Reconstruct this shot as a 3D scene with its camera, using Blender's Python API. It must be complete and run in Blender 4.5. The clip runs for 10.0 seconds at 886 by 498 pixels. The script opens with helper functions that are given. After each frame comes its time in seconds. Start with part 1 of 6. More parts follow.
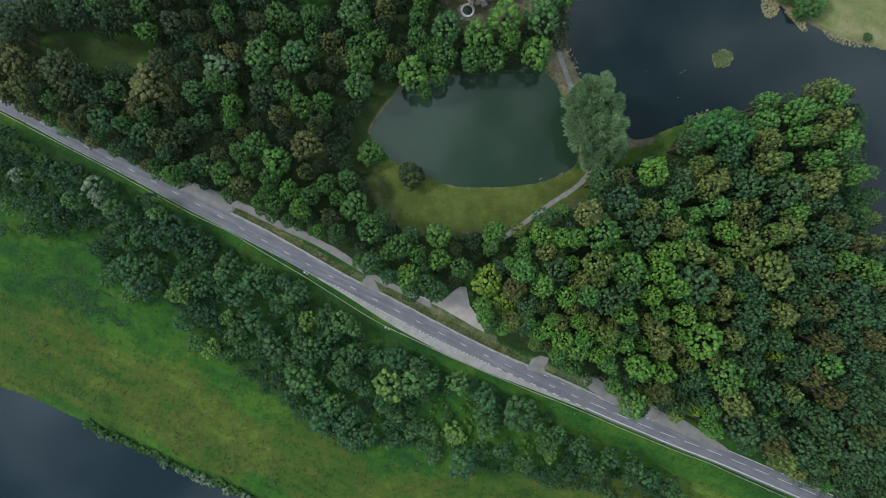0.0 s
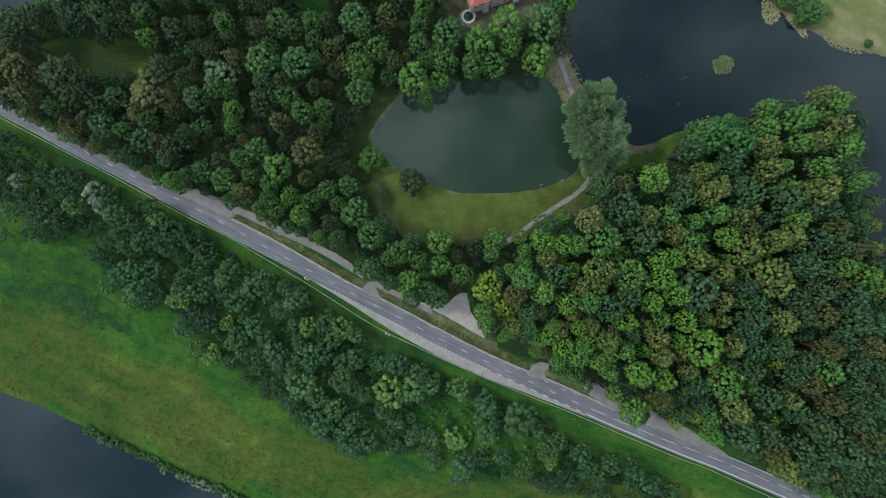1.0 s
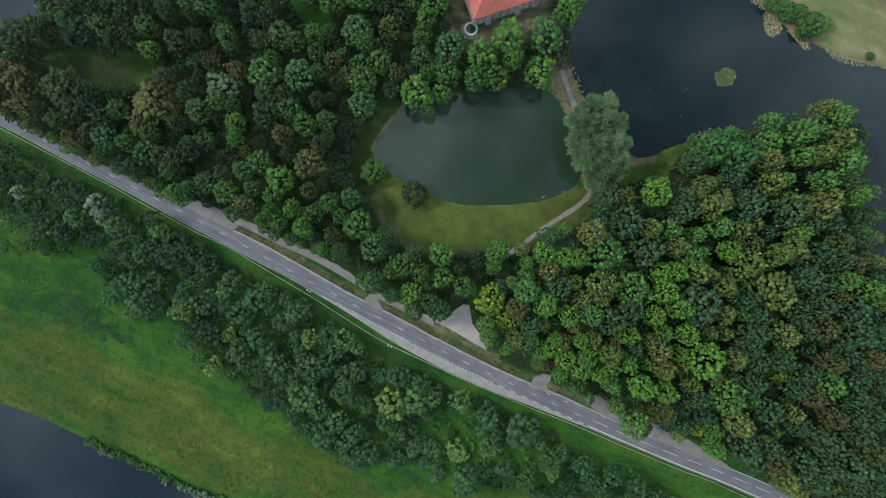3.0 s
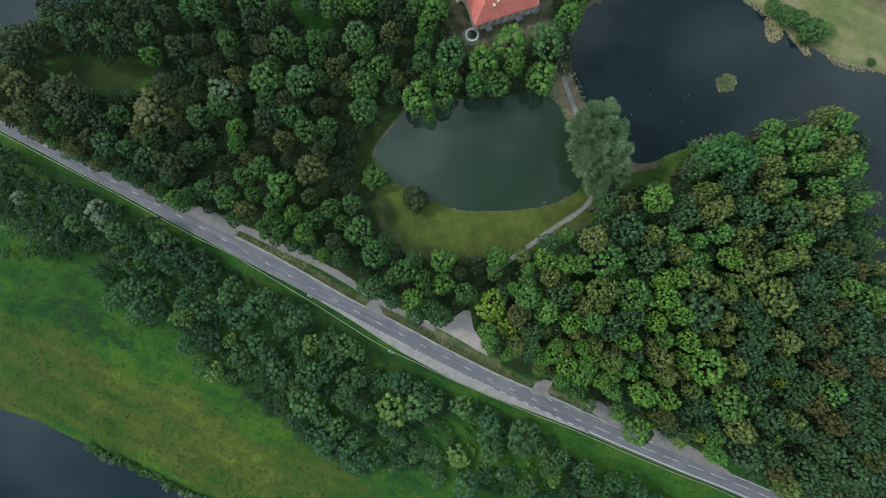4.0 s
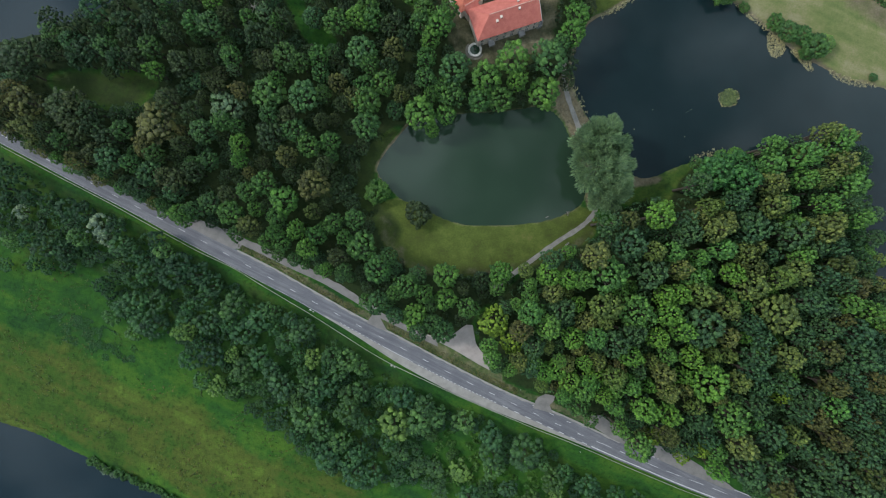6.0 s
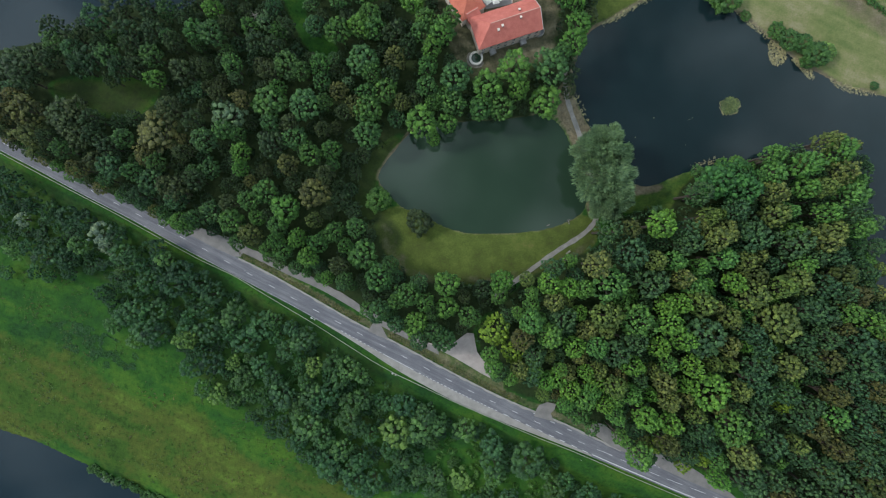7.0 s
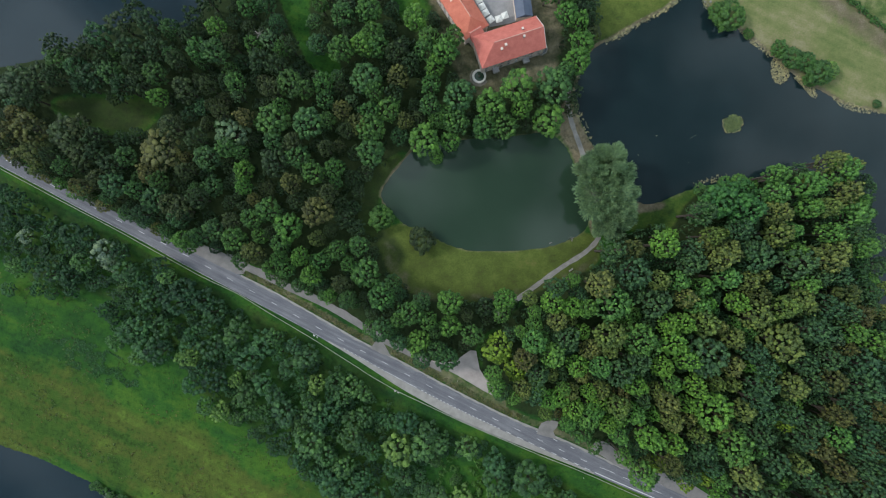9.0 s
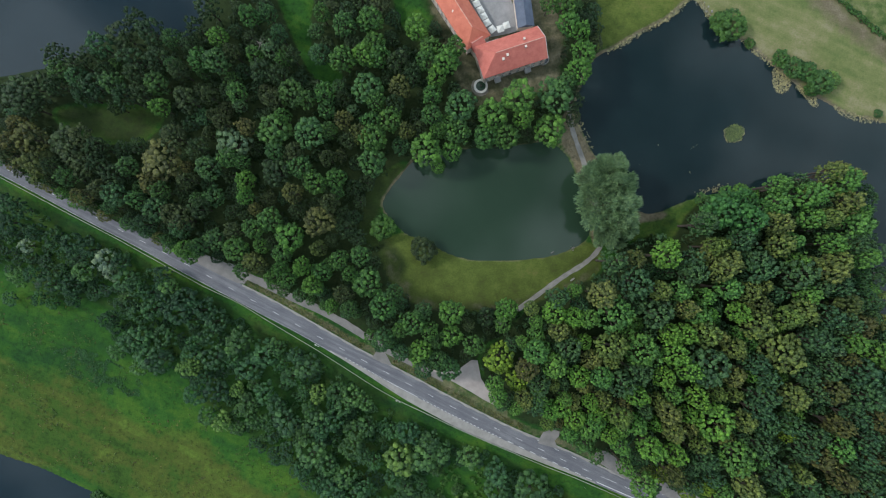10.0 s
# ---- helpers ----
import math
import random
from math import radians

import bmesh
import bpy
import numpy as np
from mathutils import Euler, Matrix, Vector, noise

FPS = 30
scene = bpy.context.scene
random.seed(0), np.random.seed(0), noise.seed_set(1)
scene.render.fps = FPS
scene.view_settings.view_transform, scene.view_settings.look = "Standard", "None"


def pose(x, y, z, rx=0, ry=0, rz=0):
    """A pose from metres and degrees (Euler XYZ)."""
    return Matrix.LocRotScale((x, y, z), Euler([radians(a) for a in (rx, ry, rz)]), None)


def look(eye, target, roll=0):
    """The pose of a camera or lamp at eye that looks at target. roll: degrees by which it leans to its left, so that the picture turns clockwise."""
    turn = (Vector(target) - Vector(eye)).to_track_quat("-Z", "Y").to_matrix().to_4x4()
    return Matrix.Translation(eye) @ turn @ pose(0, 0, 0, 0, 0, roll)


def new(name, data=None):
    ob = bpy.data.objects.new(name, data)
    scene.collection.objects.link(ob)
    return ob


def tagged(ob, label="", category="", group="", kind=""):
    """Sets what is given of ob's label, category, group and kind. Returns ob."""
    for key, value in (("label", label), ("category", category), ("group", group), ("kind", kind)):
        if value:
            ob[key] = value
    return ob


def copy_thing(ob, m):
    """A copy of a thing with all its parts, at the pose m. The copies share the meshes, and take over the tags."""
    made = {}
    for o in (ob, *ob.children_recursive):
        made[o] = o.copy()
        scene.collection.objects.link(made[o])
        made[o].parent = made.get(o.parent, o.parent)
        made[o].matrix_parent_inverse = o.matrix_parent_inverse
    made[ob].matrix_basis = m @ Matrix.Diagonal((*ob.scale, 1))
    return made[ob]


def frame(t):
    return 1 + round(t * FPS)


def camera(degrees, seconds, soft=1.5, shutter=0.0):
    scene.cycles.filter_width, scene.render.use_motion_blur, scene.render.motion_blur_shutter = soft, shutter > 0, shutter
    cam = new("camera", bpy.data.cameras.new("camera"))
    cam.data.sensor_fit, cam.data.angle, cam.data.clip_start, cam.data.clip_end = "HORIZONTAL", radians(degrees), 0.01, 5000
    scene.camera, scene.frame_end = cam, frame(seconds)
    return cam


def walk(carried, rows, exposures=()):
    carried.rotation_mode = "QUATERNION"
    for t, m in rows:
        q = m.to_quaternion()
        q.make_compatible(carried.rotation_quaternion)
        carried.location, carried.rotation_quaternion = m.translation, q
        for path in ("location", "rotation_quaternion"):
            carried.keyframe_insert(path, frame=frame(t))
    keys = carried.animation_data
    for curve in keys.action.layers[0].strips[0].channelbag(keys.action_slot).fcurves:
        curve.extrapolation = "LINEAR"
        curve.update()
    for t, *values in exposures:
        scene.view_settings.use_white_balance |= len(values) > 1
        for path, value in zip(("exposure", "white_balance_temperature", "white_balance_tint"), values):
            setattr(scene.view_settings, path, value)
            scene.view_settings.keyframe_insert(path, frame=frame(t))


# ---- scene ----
cam = camera(80, 10.0, soft=1.12)
METRES, EYE, TILT, LEAN, TURN = 29.7, 215.0, -90.0, 0.0, 0.0
ROWS = [
    (0.0, 0.0, 0.0, 0.0, 0.0, 0.0, -0.0),
    (0.5, -0.0056, 0.0006, 0.0406, -0.02, 0.01, -0.03),
    (1.0, -0.0145, 0.0009, 0.0814, -0.04, 0.01, -0.06),
    (1.5, -0.0241, 0.0007, 0.1205, -0.07, 0.03, -0.09),
    (2.0, -0.0337, 0.0007, 0.1606, -0.09, 0.04, -0.11),
    (2.5, -0.043, 0.0005, 0.1991, -0.1, 0.06, -0.11),
    (4.0, -0.0778, 0.0016, 0.3145, -0.18, 0.07, -0.11),
    (4.5, -0.0884, 0.0019, 0.3579, -0.21, 0.08, -0.13),
    (5.0, -0.0971, 0.0019, 0.4052, -0.21, 0.1, -0.14),
    (5.5, -0.1064, 0.0015, 0.455, -0.21, 0.11, -0.17),
    (7.0, -0.1346, 0.0008, 0.6157, -0.24, 0.13, -0.23),
    (7.5, -0.1446, 0.0014, 0.6722, -0.25, 0.14, -0.26),
    (8.0, -0.1558, 0.0004, 0.7299, -0.26, 0.15, -0.3),
    (8.5, -0.1664, 0.0, 0.7906, -0.26, 0.16, -0.29),
    (9.0, -0.1773, 0.0005, 0.8513, -0.27, 0.17, -0.3),
    (9.5, -0.1884, 0.0003, 0.9151, -0.29, 0.17, -0.31),
    (10.0, -0.2005, 0.0003, 0.9787, -0.29, 0.19, -0.31),
]
walk(cam, [(t, pose(0, 0, EYE, TILT, LEAN, TURN) @ pose(METRES * x, METRES * y, METRES * z, 90 + pitch, roll, yaw)) for t, x, y, z, yaw, pitch, roll in ROWS],
     exposures=((0.0, 0.36, 6300, 10), (10.0, 0.36, 6300, 10)))

# ---- light: an overcast evening sky with soft sun from the west ----
SUN_EL, SUN_AZ = 40.0, 285.0     # degrees; azimuth clockwise from north (+y)
world = bpy.data.worlds.new("overcast_sky")
scene.world = world
world.use_nodes = True
wt = world.node_tree
wt.nodes.clear()
w_out = wt.nodes.new("ShaderNodeOutputWorld")
w_bg = wt.nodes.new("ShaderNodeBackground")
w_sky = wt.nodes.new("ShaderNodeTexSky")
w_sky.sky_type = "NISHITA"
w_sky.sun_disc = False
w_sky.sun_elevation, w_sky.sun_rotation = radians(SUN_EL), radians(SUN_AZ)
w_co = wt.nodes.new("ShaderNodeTexCoord")
w_no = wt.nodes.new("ShaderNodeTexNoise")
w_no.inputs["Scale"].default_value, w_no.inputs["Detail"].default_value = 4.8, 4.0
w_no.inputs["Roughness"].default_value = 0.45
w_ra = wt.nodes.new("ShaderNodeValToRGB")
w_ra.color_ramp.elements[0].position, w_ra.color_ramp.elements[0].color = 0.42, (2.9, 3.6, 4.3, 1)
w_ra.color_ramp.elements[1].position, w_ra.color_ramp.elements[1].color = 0.64, (20.0, 23.3, 25.0, 1)
w_mx = wt.nodes.new("ShaderNodeMix")
w_mx.data_type = "RGBA"
w_mx.inputs[0].default_value = 0.9
w_mp = wt.nodes.new("ShaderNodeMapping")
w_mp.inputs["Location"].default_value = (-16.5, 6.5, -2.7)
wt.links.new(w_co.outputs["Generated"], w_mp.inputs["Vector"])
wt.links.new(w_mp.outputs["Vector"], w_no.inputs["Vector"])
wt.links.new(w_no.outputs["Fac"], w_ra.inputs["Fac"])
wt.links.new(w_sky.outputs["Color"], w_mx.inputs[6])
wt.links.new(w_ra.outputs["Color"], w_mx.inputs[7])
wt.links.new(w_mx.outputs[2], w_bg.inputs["Color"])
w_bg.inputs["Strength"].default_value = 0.075
wt.links.new(w_bg.outputs["Background"], w_out.inputs["Surface"])

sun = new("sun", bpy.data.lights.new("sun", "SUN"))
sun.data.energy, sun.data.angle, sun.data.color = 1.9, radians(8), (1.0, 0.95, 0.88)
a, e = radians(SUN_AZ), radians(SUN_EL)
toward = Vector((math.sin(a) * math.cos(e), math.cos(a) * math.cos(e), math.sin(e)))
sun.matrix_world = look(toward * 300, (0, 0, 0))


# ---- materials ----
def mat_base(name):
    m = bpy.data.materials.new(name)
    m.use_nodes = True
    nt = m.node_tree
    return m, nt, nt.nodes["Principled BSDF"]


def noise_node(nt, scale, detail=4.0, rough=0.55, vec=None, distort=0.0):
    n = nt.nodes.new("ShaderNodeTexNoise")
    n.inputs["Scale"].default_value, n.inputs["Detail"].default_value = scale, detail
    n.inputs["Roughness"].default_value, n.inputs["Distortion"].default_value = rough, distort
    if vec:
        nt.links.new(vec, n.inputs["Vector"])
    return n.outputs["Fac"]


def ramp_node(nt, fac, stops):
    r = nt.nodes.new("ShaderNodeValToRGB")
    el = r.color_ramp.elements
    while len(el) < len(stops):
        el.new(0.5)
    for s, (p, c) in zip(el, stops):
        s.position, s.color = p, (*c, 1)
    nt.links.new(fac, r.inputs["Fac"])
    return r.outputs["Color"]


def mix_node(nt, fac, a_, b_, mode="MIX"):
    n = nt.nodes.new("ShaderNodeMix")
    n.data_type, n.blend_type = "RGBA", mode
    for socket, v in ((n.inputs[0], fac), (n.inputs[6], a_), (n.inputs[7], b_)):
        if isinstance(v, (int, float)):
            socket.default_value = v
        elif isinstance(v, tuple):
            socket.default_value = (*v, 1)
        else:
            nt.links.new(v, socket)
    return n.outputs[2]


def math_node(nt, op, a_, b_=0.0, clamp=False):
    n = nt.nodes.new("ShaderNodeMath")
    n.operation, n.use_clamp = op, clamp
    for socket, v in zip(n.inputs, (a_, b_)):
        if isinstance(v, (int, float)):
            socket.default_value = v
        else:
            nt.links.new(v, socket)
    return n.outputs[0]


def attr_node(nt, name):
    n = nt.nodes.new("ShaderNodeAttribute")
    n.attribute_name = name
    return n.outputs["Fac"]


def coords(nt, which="Object"):
    return nt.nodes.new("ShaderNodeTexCoord").outputs[which]


def bump_to(nt, bsdf, height, strength, dist):
    b = nt.nodes.new("ShaderNodeBump")
    b.inputs["Strength"].default_value, b.inputs["Distance"].default_value = strength, dist
    nt.links.new(height, b.inputs["Height"])
    nt.links.new(b.outputs["Normal"], bsdf.inputs["Normal"])


def plain(name, dark, light, rough=0.8, scale=1.0, fine=12.0, bump=0.3, dist=0.02, metal=0.0, stain=0.35):
    """A surface with grain and larger stains."""
    m, nt, b = mat_base(name)
    co = coords(nt)
    big = noise_node(nt, scale, 4, 0.6, co)
    small = noise_node(nt, fine, 3, 0.6, co)
    f = math_node(nt, "ADD", math_node(nt, "MULTIPLY", big, 1 - stain), math_node(nt, "MULTIPLY", small, stain))
    nt.links.new(ramp_node(nt, f, [(0.35, dark), (0.65, light)]), b.inputs["Base Color"])
    b.inputs["Roughness"].default_value, b.inputs["Metallic"].default_value = rough, metal
    bump_to(nt, b, small, bump, dist)
    return m


def leaf_mat(name, c1, c2, c3, see_through=0.22):
    """Leaves: hue varies from tree to tree, shade from spray to spray."""
    m, nt, b = mat_base(name)
    info = nt.nodes.new("ShaderNodeObjectInfo").outputs["Random"]
    geo = nt.nodes.new("ShaderNodeNewGeometry").outputs["Random Per Island"]
    tree = ramp_node(nt, info, [(0.0, c1), (0.5, c2), (1.0, c3)])
    patch = noise_node(nt, 0.35, 2, 0.5, coords(nt))
    clump = attr_node(nt, "clump")
    grain = noise_node(nt, 2.6, 3, 0.65, coords(nt))
    v = math_node(nt, "ADD", math_node(nt, "ADD", math_node(nt, "MULTIPLY", geo, 0.36), math_node(nt, "MULTIPLY", grain, 0.45)), math_node(nt, "ADD", math_node(nt, "MULTIPLY", patch, 0.25), math_node(nt, "MULTIPLY", clump, 0.22)))
    col = mix_node(nt, 1.0, tree, ramp_node(nt, v, [(0.35, (0.34, 0.41, 0.48)), (0.6, (0.88, 0.91, 0.9)), (0.75, (1.4, 1.34, 1.1)), (0.95, (2.0, 1.84, 1.4))]), "MULTIPLY")
    bump_to(nt, b, grain, 0.9, 0.3)
    nt.links.new(col, b.inputs["Base Color"])
    b.inputs["Roughness"].default_value = 0.55
    b.inputs["Specular IOR Level"].default_value = 0.3
    tr = nt.nodes.new("ShaderNodeBsdfTranslucent")
    nt.links.new(col, tr.inputs["Color"])
    mx = nt.nodes.new("ShaderNodeMixShader")
    mx.inputs[0].default_value = see_through
    nt.links.new(b.outputs[0], mx.inputs[1])
    nt.links.new(tr.outputs[0], mx.inputs[2])
    nt.links.new(mx.outputs[0], nt.nodes["Material Output"].inputs["Surface"])
    return m


def water_mat(name, deep, shallow, ripple):
    m, nt, b = mat_base(name)
    co = coords(nt)
    f = noise_node(nt, 0.03, 3, 0.5, co)
    nt.links.new(ramp_node(nt, f, [(0.3, deep), (0.7, shallow)]), b.inputs["Base Color"])
    b.inputs["Roughness"].default_value = 0.06
    b.inputs["IOR"].default_value = 1.33
    bump_to(nt, b, noise_node(nt, 0.8, 3, 0.5, co), ripple, 0.05)
    return m


MID = leaf_mat("leaves_mid_green", (0.066, 0.178, 0.042), (0.09, 0.196, 0.042), (0.07, 0.182, 0.05))
BRIGHT = leaf_mat("leaves_fresh_green", (0.092, 0.225, 0.038), (0.112, 0.232, 0.038), (0.08, 0.21, 0.037))
YELLOW = leaf_mat("leaves_yellow_green", (0.135, 0.23, 0.028), (0.15, 0.24, 0.03), (0.12, 0.22, 0.028))
BROWN = leaf_mat("leaves_olive_brown", (0.1, 0.156, 0.042), (0.128, 0.154, 0.05), (0.088, 0.152, 0.037))
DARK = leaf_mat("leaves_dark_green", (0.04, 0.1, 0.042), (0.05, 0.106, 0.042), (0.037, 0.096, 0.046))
ELM = leaf_mat("leaves_elm_green", (0.045, 0.122, 0.034), (0.058, 0.132, 0.03), (0.048, 0.12, 0.042))
MARSH = leaf_mat("marsh_sedge", (0.02, 0.075, 0.024), (0.023, 0.08, 0.024), (0.018, 0.072, 0.026))
# dark alder green; in fill and undergrowth it paints shade between crowns
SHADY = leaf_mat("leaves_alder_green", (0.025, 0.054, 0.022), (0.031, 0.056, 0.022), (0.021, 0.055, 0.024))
ALDER = leaf_mat("leaves_alder_mid_green", (0.034, 0.092, 0.034), (0.046, 0.1, 0.029), (0.037, 0.094, 0.044))
DULL = leaf_mat("leaves_alder_olive", (0.07, 0.09, 0.028), (0.088, 0.092, 0.034), (0.06, 0.09, 0.026))
SILVER = leaf_mat("leaves_grey_green", (0.085, 0.15, 0.078), (0.072, 0.135, 0.065), (0.098, 0.16, 0.09))
POPLAR = leaf_mat("leaves_poplar", (0.185, 0.29, 0.16), (0.19, 0.295, 0.165), (0.195, 0.3, 0.17), 0.3)
WILLOW = leaf_mat("leaves_willow_green", (0.046, 0.12, 0.044), (0.03, 0.088, 0.038), (0.078, 0.165, 0.05))
BARK = plain("bark", (0.03, 0.025, 0.02), (0.075, 0.062, 0.05), 0.9, 1.5, 9.0, 0.8, 0.05)
FRESH = leaf_mat("leaves_alder_fresh", (0.058, 0.15, 0.03), (0.07, 0.158, 0.03), (0.056, 0.145, 0.032))
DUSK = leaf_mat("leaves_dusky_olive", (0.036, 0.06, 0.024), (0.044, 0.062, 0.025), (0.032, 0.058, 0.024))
LAKESIDE = leaf_mat("leaves_lakeside_green", (0.038, 0.122, 0.034), (0.042, 0.128, 0.036), (0.036, 0.118, 0.034))
# darkened copy of WILLOW: shade in the far west and between crowns
GLOOM = leaf_mat("leaves_willow_shaded", (0.026, 0.072, 0.03), (0.019, 0.058, 0.027), (0.035, 0.09, 0.034))
SAGE = leaf_mat("leaves_sage_green", (0.096, 0.178, 0.045), (0.108, 0.184, 0.046), (0.09, 0.175, 0.045))
PALE = leaf_mat("leaves_white_willow", (0.15, 0.21, 0.145), (0.13, 0.19, 0.125), (0.165, 0.225, 0.16))
DEADWOOD = plain("bleached_dead_wood", (0.145, 0.132, 0.119), (0.238, 0.224, 0.205), 0.9, 1.5, 9.0, 0.5, 0.03)


def asphalt_mat(name, dark, light):
    """Asphalt with wheel tracks, patches and streaks along the road's line."""
    m, nt, b = mat_base(name)
    co = coords(nt)
    way = nt.nodes.new("ShaderNodeMapping")
    way.vector_type = "TEXTURE"
    way.inputs["Rotation"].default_value = (0, 0, radians(-26.5))
    way.inputs["Scale"].default_value = (26.0, 1.1, 2.0)
    nt.links.new(co, way.inputs["Vector"])
    streak = noise_node(nt, 1.0, 4, 0.65, way.outputs["Vector"])
    patch = noise_node(nt, 0.14, 4, 0.6, co)
    fine = noise_node(nt, 2.4, 3, 0.7, co)
    f_ = math_node(nt, "ADD", math_node(nt, "MULTIPLY", streak, 0.45), math_node(nt, "ADD", math_node(nt, "MULTIPLY", patch, 0.25), math_node(nt, "MULTIPLY", fine, 0.3)))
    nt.links.new(ramp_node(nt, f_, [(0.36, dark), (0.5, tuple(0.55 * p + 0.45 * q for p, q in zip(dark, light))), (0.62, light)]), b.inputs["Base Color"])
    b.inputs["Roughness"].default_value = 0.85
    bump_to(nt, b, fine, 0.2, 0.01)
    return m


ASPHALT = asphalt_mat("worn_asphalt", (0.068, 0.071, 0.088), (0.168, 0.166, 0.182))
GRAVEL = plain("pale_gravel", (0.19, 0.18, 0.168), (0.29, 0.276, 0.26), 0.95, 0.35, 7.0, 0.5, 0.02, stain=0.4)
FINE_GRAVEL = plain("trodden_gravel", (0.13, 0.125, 0.115), (0.25, 0.24, 0.225), 0.95, 0.5, 5.0, 0.5, 0.02, stain=0.45)
SAND = plain("pinkish_sand", (0.235, 0.205, 0.195), (0.345, 0.305, 0.288), 0.95, 0.3, 6.0, 0.5, 0.02, stain=0.4)
FOOTWAY = plain("footway_paving", (0.125, 0.118, 0.115), (0.2, 0.188, 0.18), 0.9, 0.3, 6.0, 0.3, 0.01)
PAINT = plain("road_paint", (0.38, 0.38, 0.39), (0.58, 0.58, 0.58), 0.6, 1.2, 10.0, 0.1, 0.005, stain=0.5)
STEEL = plain("galvanised_steel", (0.2, 0.225, 0.17), (0.32, 0.35, 0.26), 0.5, 0.5, 8.0, 0.1, 0.01, metal=0.1)
PLASTER = plain("cream_plaster", (0.46, 0.38, 0.33), (0.66, 0.57, 0.5), 0.9, 0.6, 5.0, 0.3, 0.02)
STONE = plain("grey_stone", (0.165, 0.158, 0.152), (0.277, 0.271, 0.257), 0.9, 1.2, 8.0, 0.5, 0.03)
PALE_STONE = plain("pale_limestone", (0.36, 0.35, 0.32), (0.52, 0.5, 0.47), 0.9, 1.5, 9.0, 0.5, 0.03)
EARTH = plain("worn_earth", (0.085, 0.078, 0.062), (0.17, 0.158, 0.135), 0.95, 0.6, 6.0, 0.5, 0.02)
CANVAS = plain("white_canvas", (0.5, 0.49, 0.46), (0.64, 0.63, 0.6), 0.8, 0.8, 9.0, 0.1, 0.01)
SLATE = plain("blue_slate_roof", (0.05, 0.066, 0.105), (0.085, 0.106, 0.155), 0.6, 0.5, 5.0, 0.4, 0.02)
PAVING = plain("courtyard_paving", (0.18, 0.175, 0.178), (0.28, 0.27, 0.27), 0.9, 0.25, 5.0, 0.4, 0.01)
GLASS = plain("dark_window_glass", (0.02, 0.024, 0.03), (0.03, 0.035, 0.04), 0.08, 0.6, 3.0, 0.02, 0.01)
WHITE = plain("white_painted_wood", (0.396, 0.389, 0.376), (0.495, 0.488, 0.475), 0.6, 1.0, 8.0, 0.1, 0.01)
WOOD = plain("weathered_wood", (0.086, 0.073, 0.059), (0.158, 0.139, 0.119), 0.85, 2.0, 14.0, 0.4, 0.01)
LILY = leaf_mat("lily_pads_leaf", (0.225, 0.21, 0.12), (0.25, 0.225, 0.125), (0.215, 0.215, 0.14), 0.05)
REED = leaf_mat("reed_blades", (0.125, 0.165, 0.07), (0.14, 0.17, 0.075), (0.115, 0.155, 0.065))
RIVER = water_mat("river_water", (0.008, 0.018, 0.025), (0.011, 0.022, 0.029), 0.05)
LAKE = water_mat("lake_water", (0.0055, 0.0138, 0.0158), (0.0105, 0.0208, 0.0235), 0.03)
POND = water_mat("pond_water", (0.016, 0.033, 0.02), (0.021, 0.041, 0.025), 0.015)


def roof_mat(name, dark, light):
    m, nt, b = mat_base(name)
    co = coords(nt)
    wave = nt.nodes.new("ShaderNodeTexWave")
    wave.wave_type, wave.bands_direction, wave.wave_profile = "BANDS", "Z", "SAW"
    wave.inputs["Scale"].default_value, wave.inputs["Distortion"].default_value = 1.6, 0.6
    nt.links.new(co, wave.inputs["Vector"])
    f = math_node(nt, "ADD", math_node(nt, "MULTIPLY", noise_node(nt, 0.5, 4, 0.6, co), 0.6), math_node(nt, "MULTIPLY", noise_node(nt, 7, 2, 0.6, co), 0.4))
    nt.links.new(ramp_node(nt, f, [(0.35, dark), (0.65, light)]), b.inputs["Base Color"])
    b.inputs["Roughness"].default_value = 0.75
    bump_to(nt, b, wave.outputs["Fac"], 0.5, 0.05)
    return m


TILE_RED = roof_mat("dull_red_roof_tiles", (0.36, 0.088, 0.068), (0.5, 0.152, 0.118))
RIDGE = plain("mortared_ridge_tiles", (0.42, 0.2, 0.16), (0.62, 0.42, 0.35), 0.85, 0.8, 5.0, 0.4, 0.02)
TILE_ORANGE = roof_mat("orange_roof_tiles", (0.40, 0.1, 0.062), (0.54, 0.165, 0.105))

# ground cover, with some tree shade as colour: weights are kept on the sheet of ground
GROUND, nt, b = mat_base("ground_cover")
co = coords(nt)
n_big, n_mid, n_fine = noise_node(nt, 0.035, 4, 0.6, co, 0.4), noise_node(nt, 0.22, 4, 0.62, co), noise_node(nt, 1.6, 4, 0.7, co)
f = math_node(nt, "ADD", math_node(nt, "MULTIPLY", n_big, 0.45), math_node(nt, "ADD", math_node(nt, "MULTIPLY", n_mid, 0.3), math_node(nt, "MULTIPLY", n_fine, 0.25)))
along = nt.nodes.new("ShaderNodeMapping")
along.vector_type = "TEXTURE"
along.inputs["Rotation"].default_value = (0, 0, radians(-25))
along.inputs["Scale"].default_value = (34.0, 5.5, 10.0)
nt.links.new(co, along.inputs["Vector"])
f2 = math_node(nt, "ADD", f, math_node(nt, "MULTIPLY", math_node(nt, "SUBTRACT", noise_node(nt, 1.0, 3, 0.6, along.outputs["Vector"]), 0.5), 0.42))
grass = ramp_node(nt, f2, [(0.37, (0.011, 0.042, 0.011)), (0.5, (0.021, 0.071, 0.0105)), (0.64, (0.048, 0.102, 0.013))])
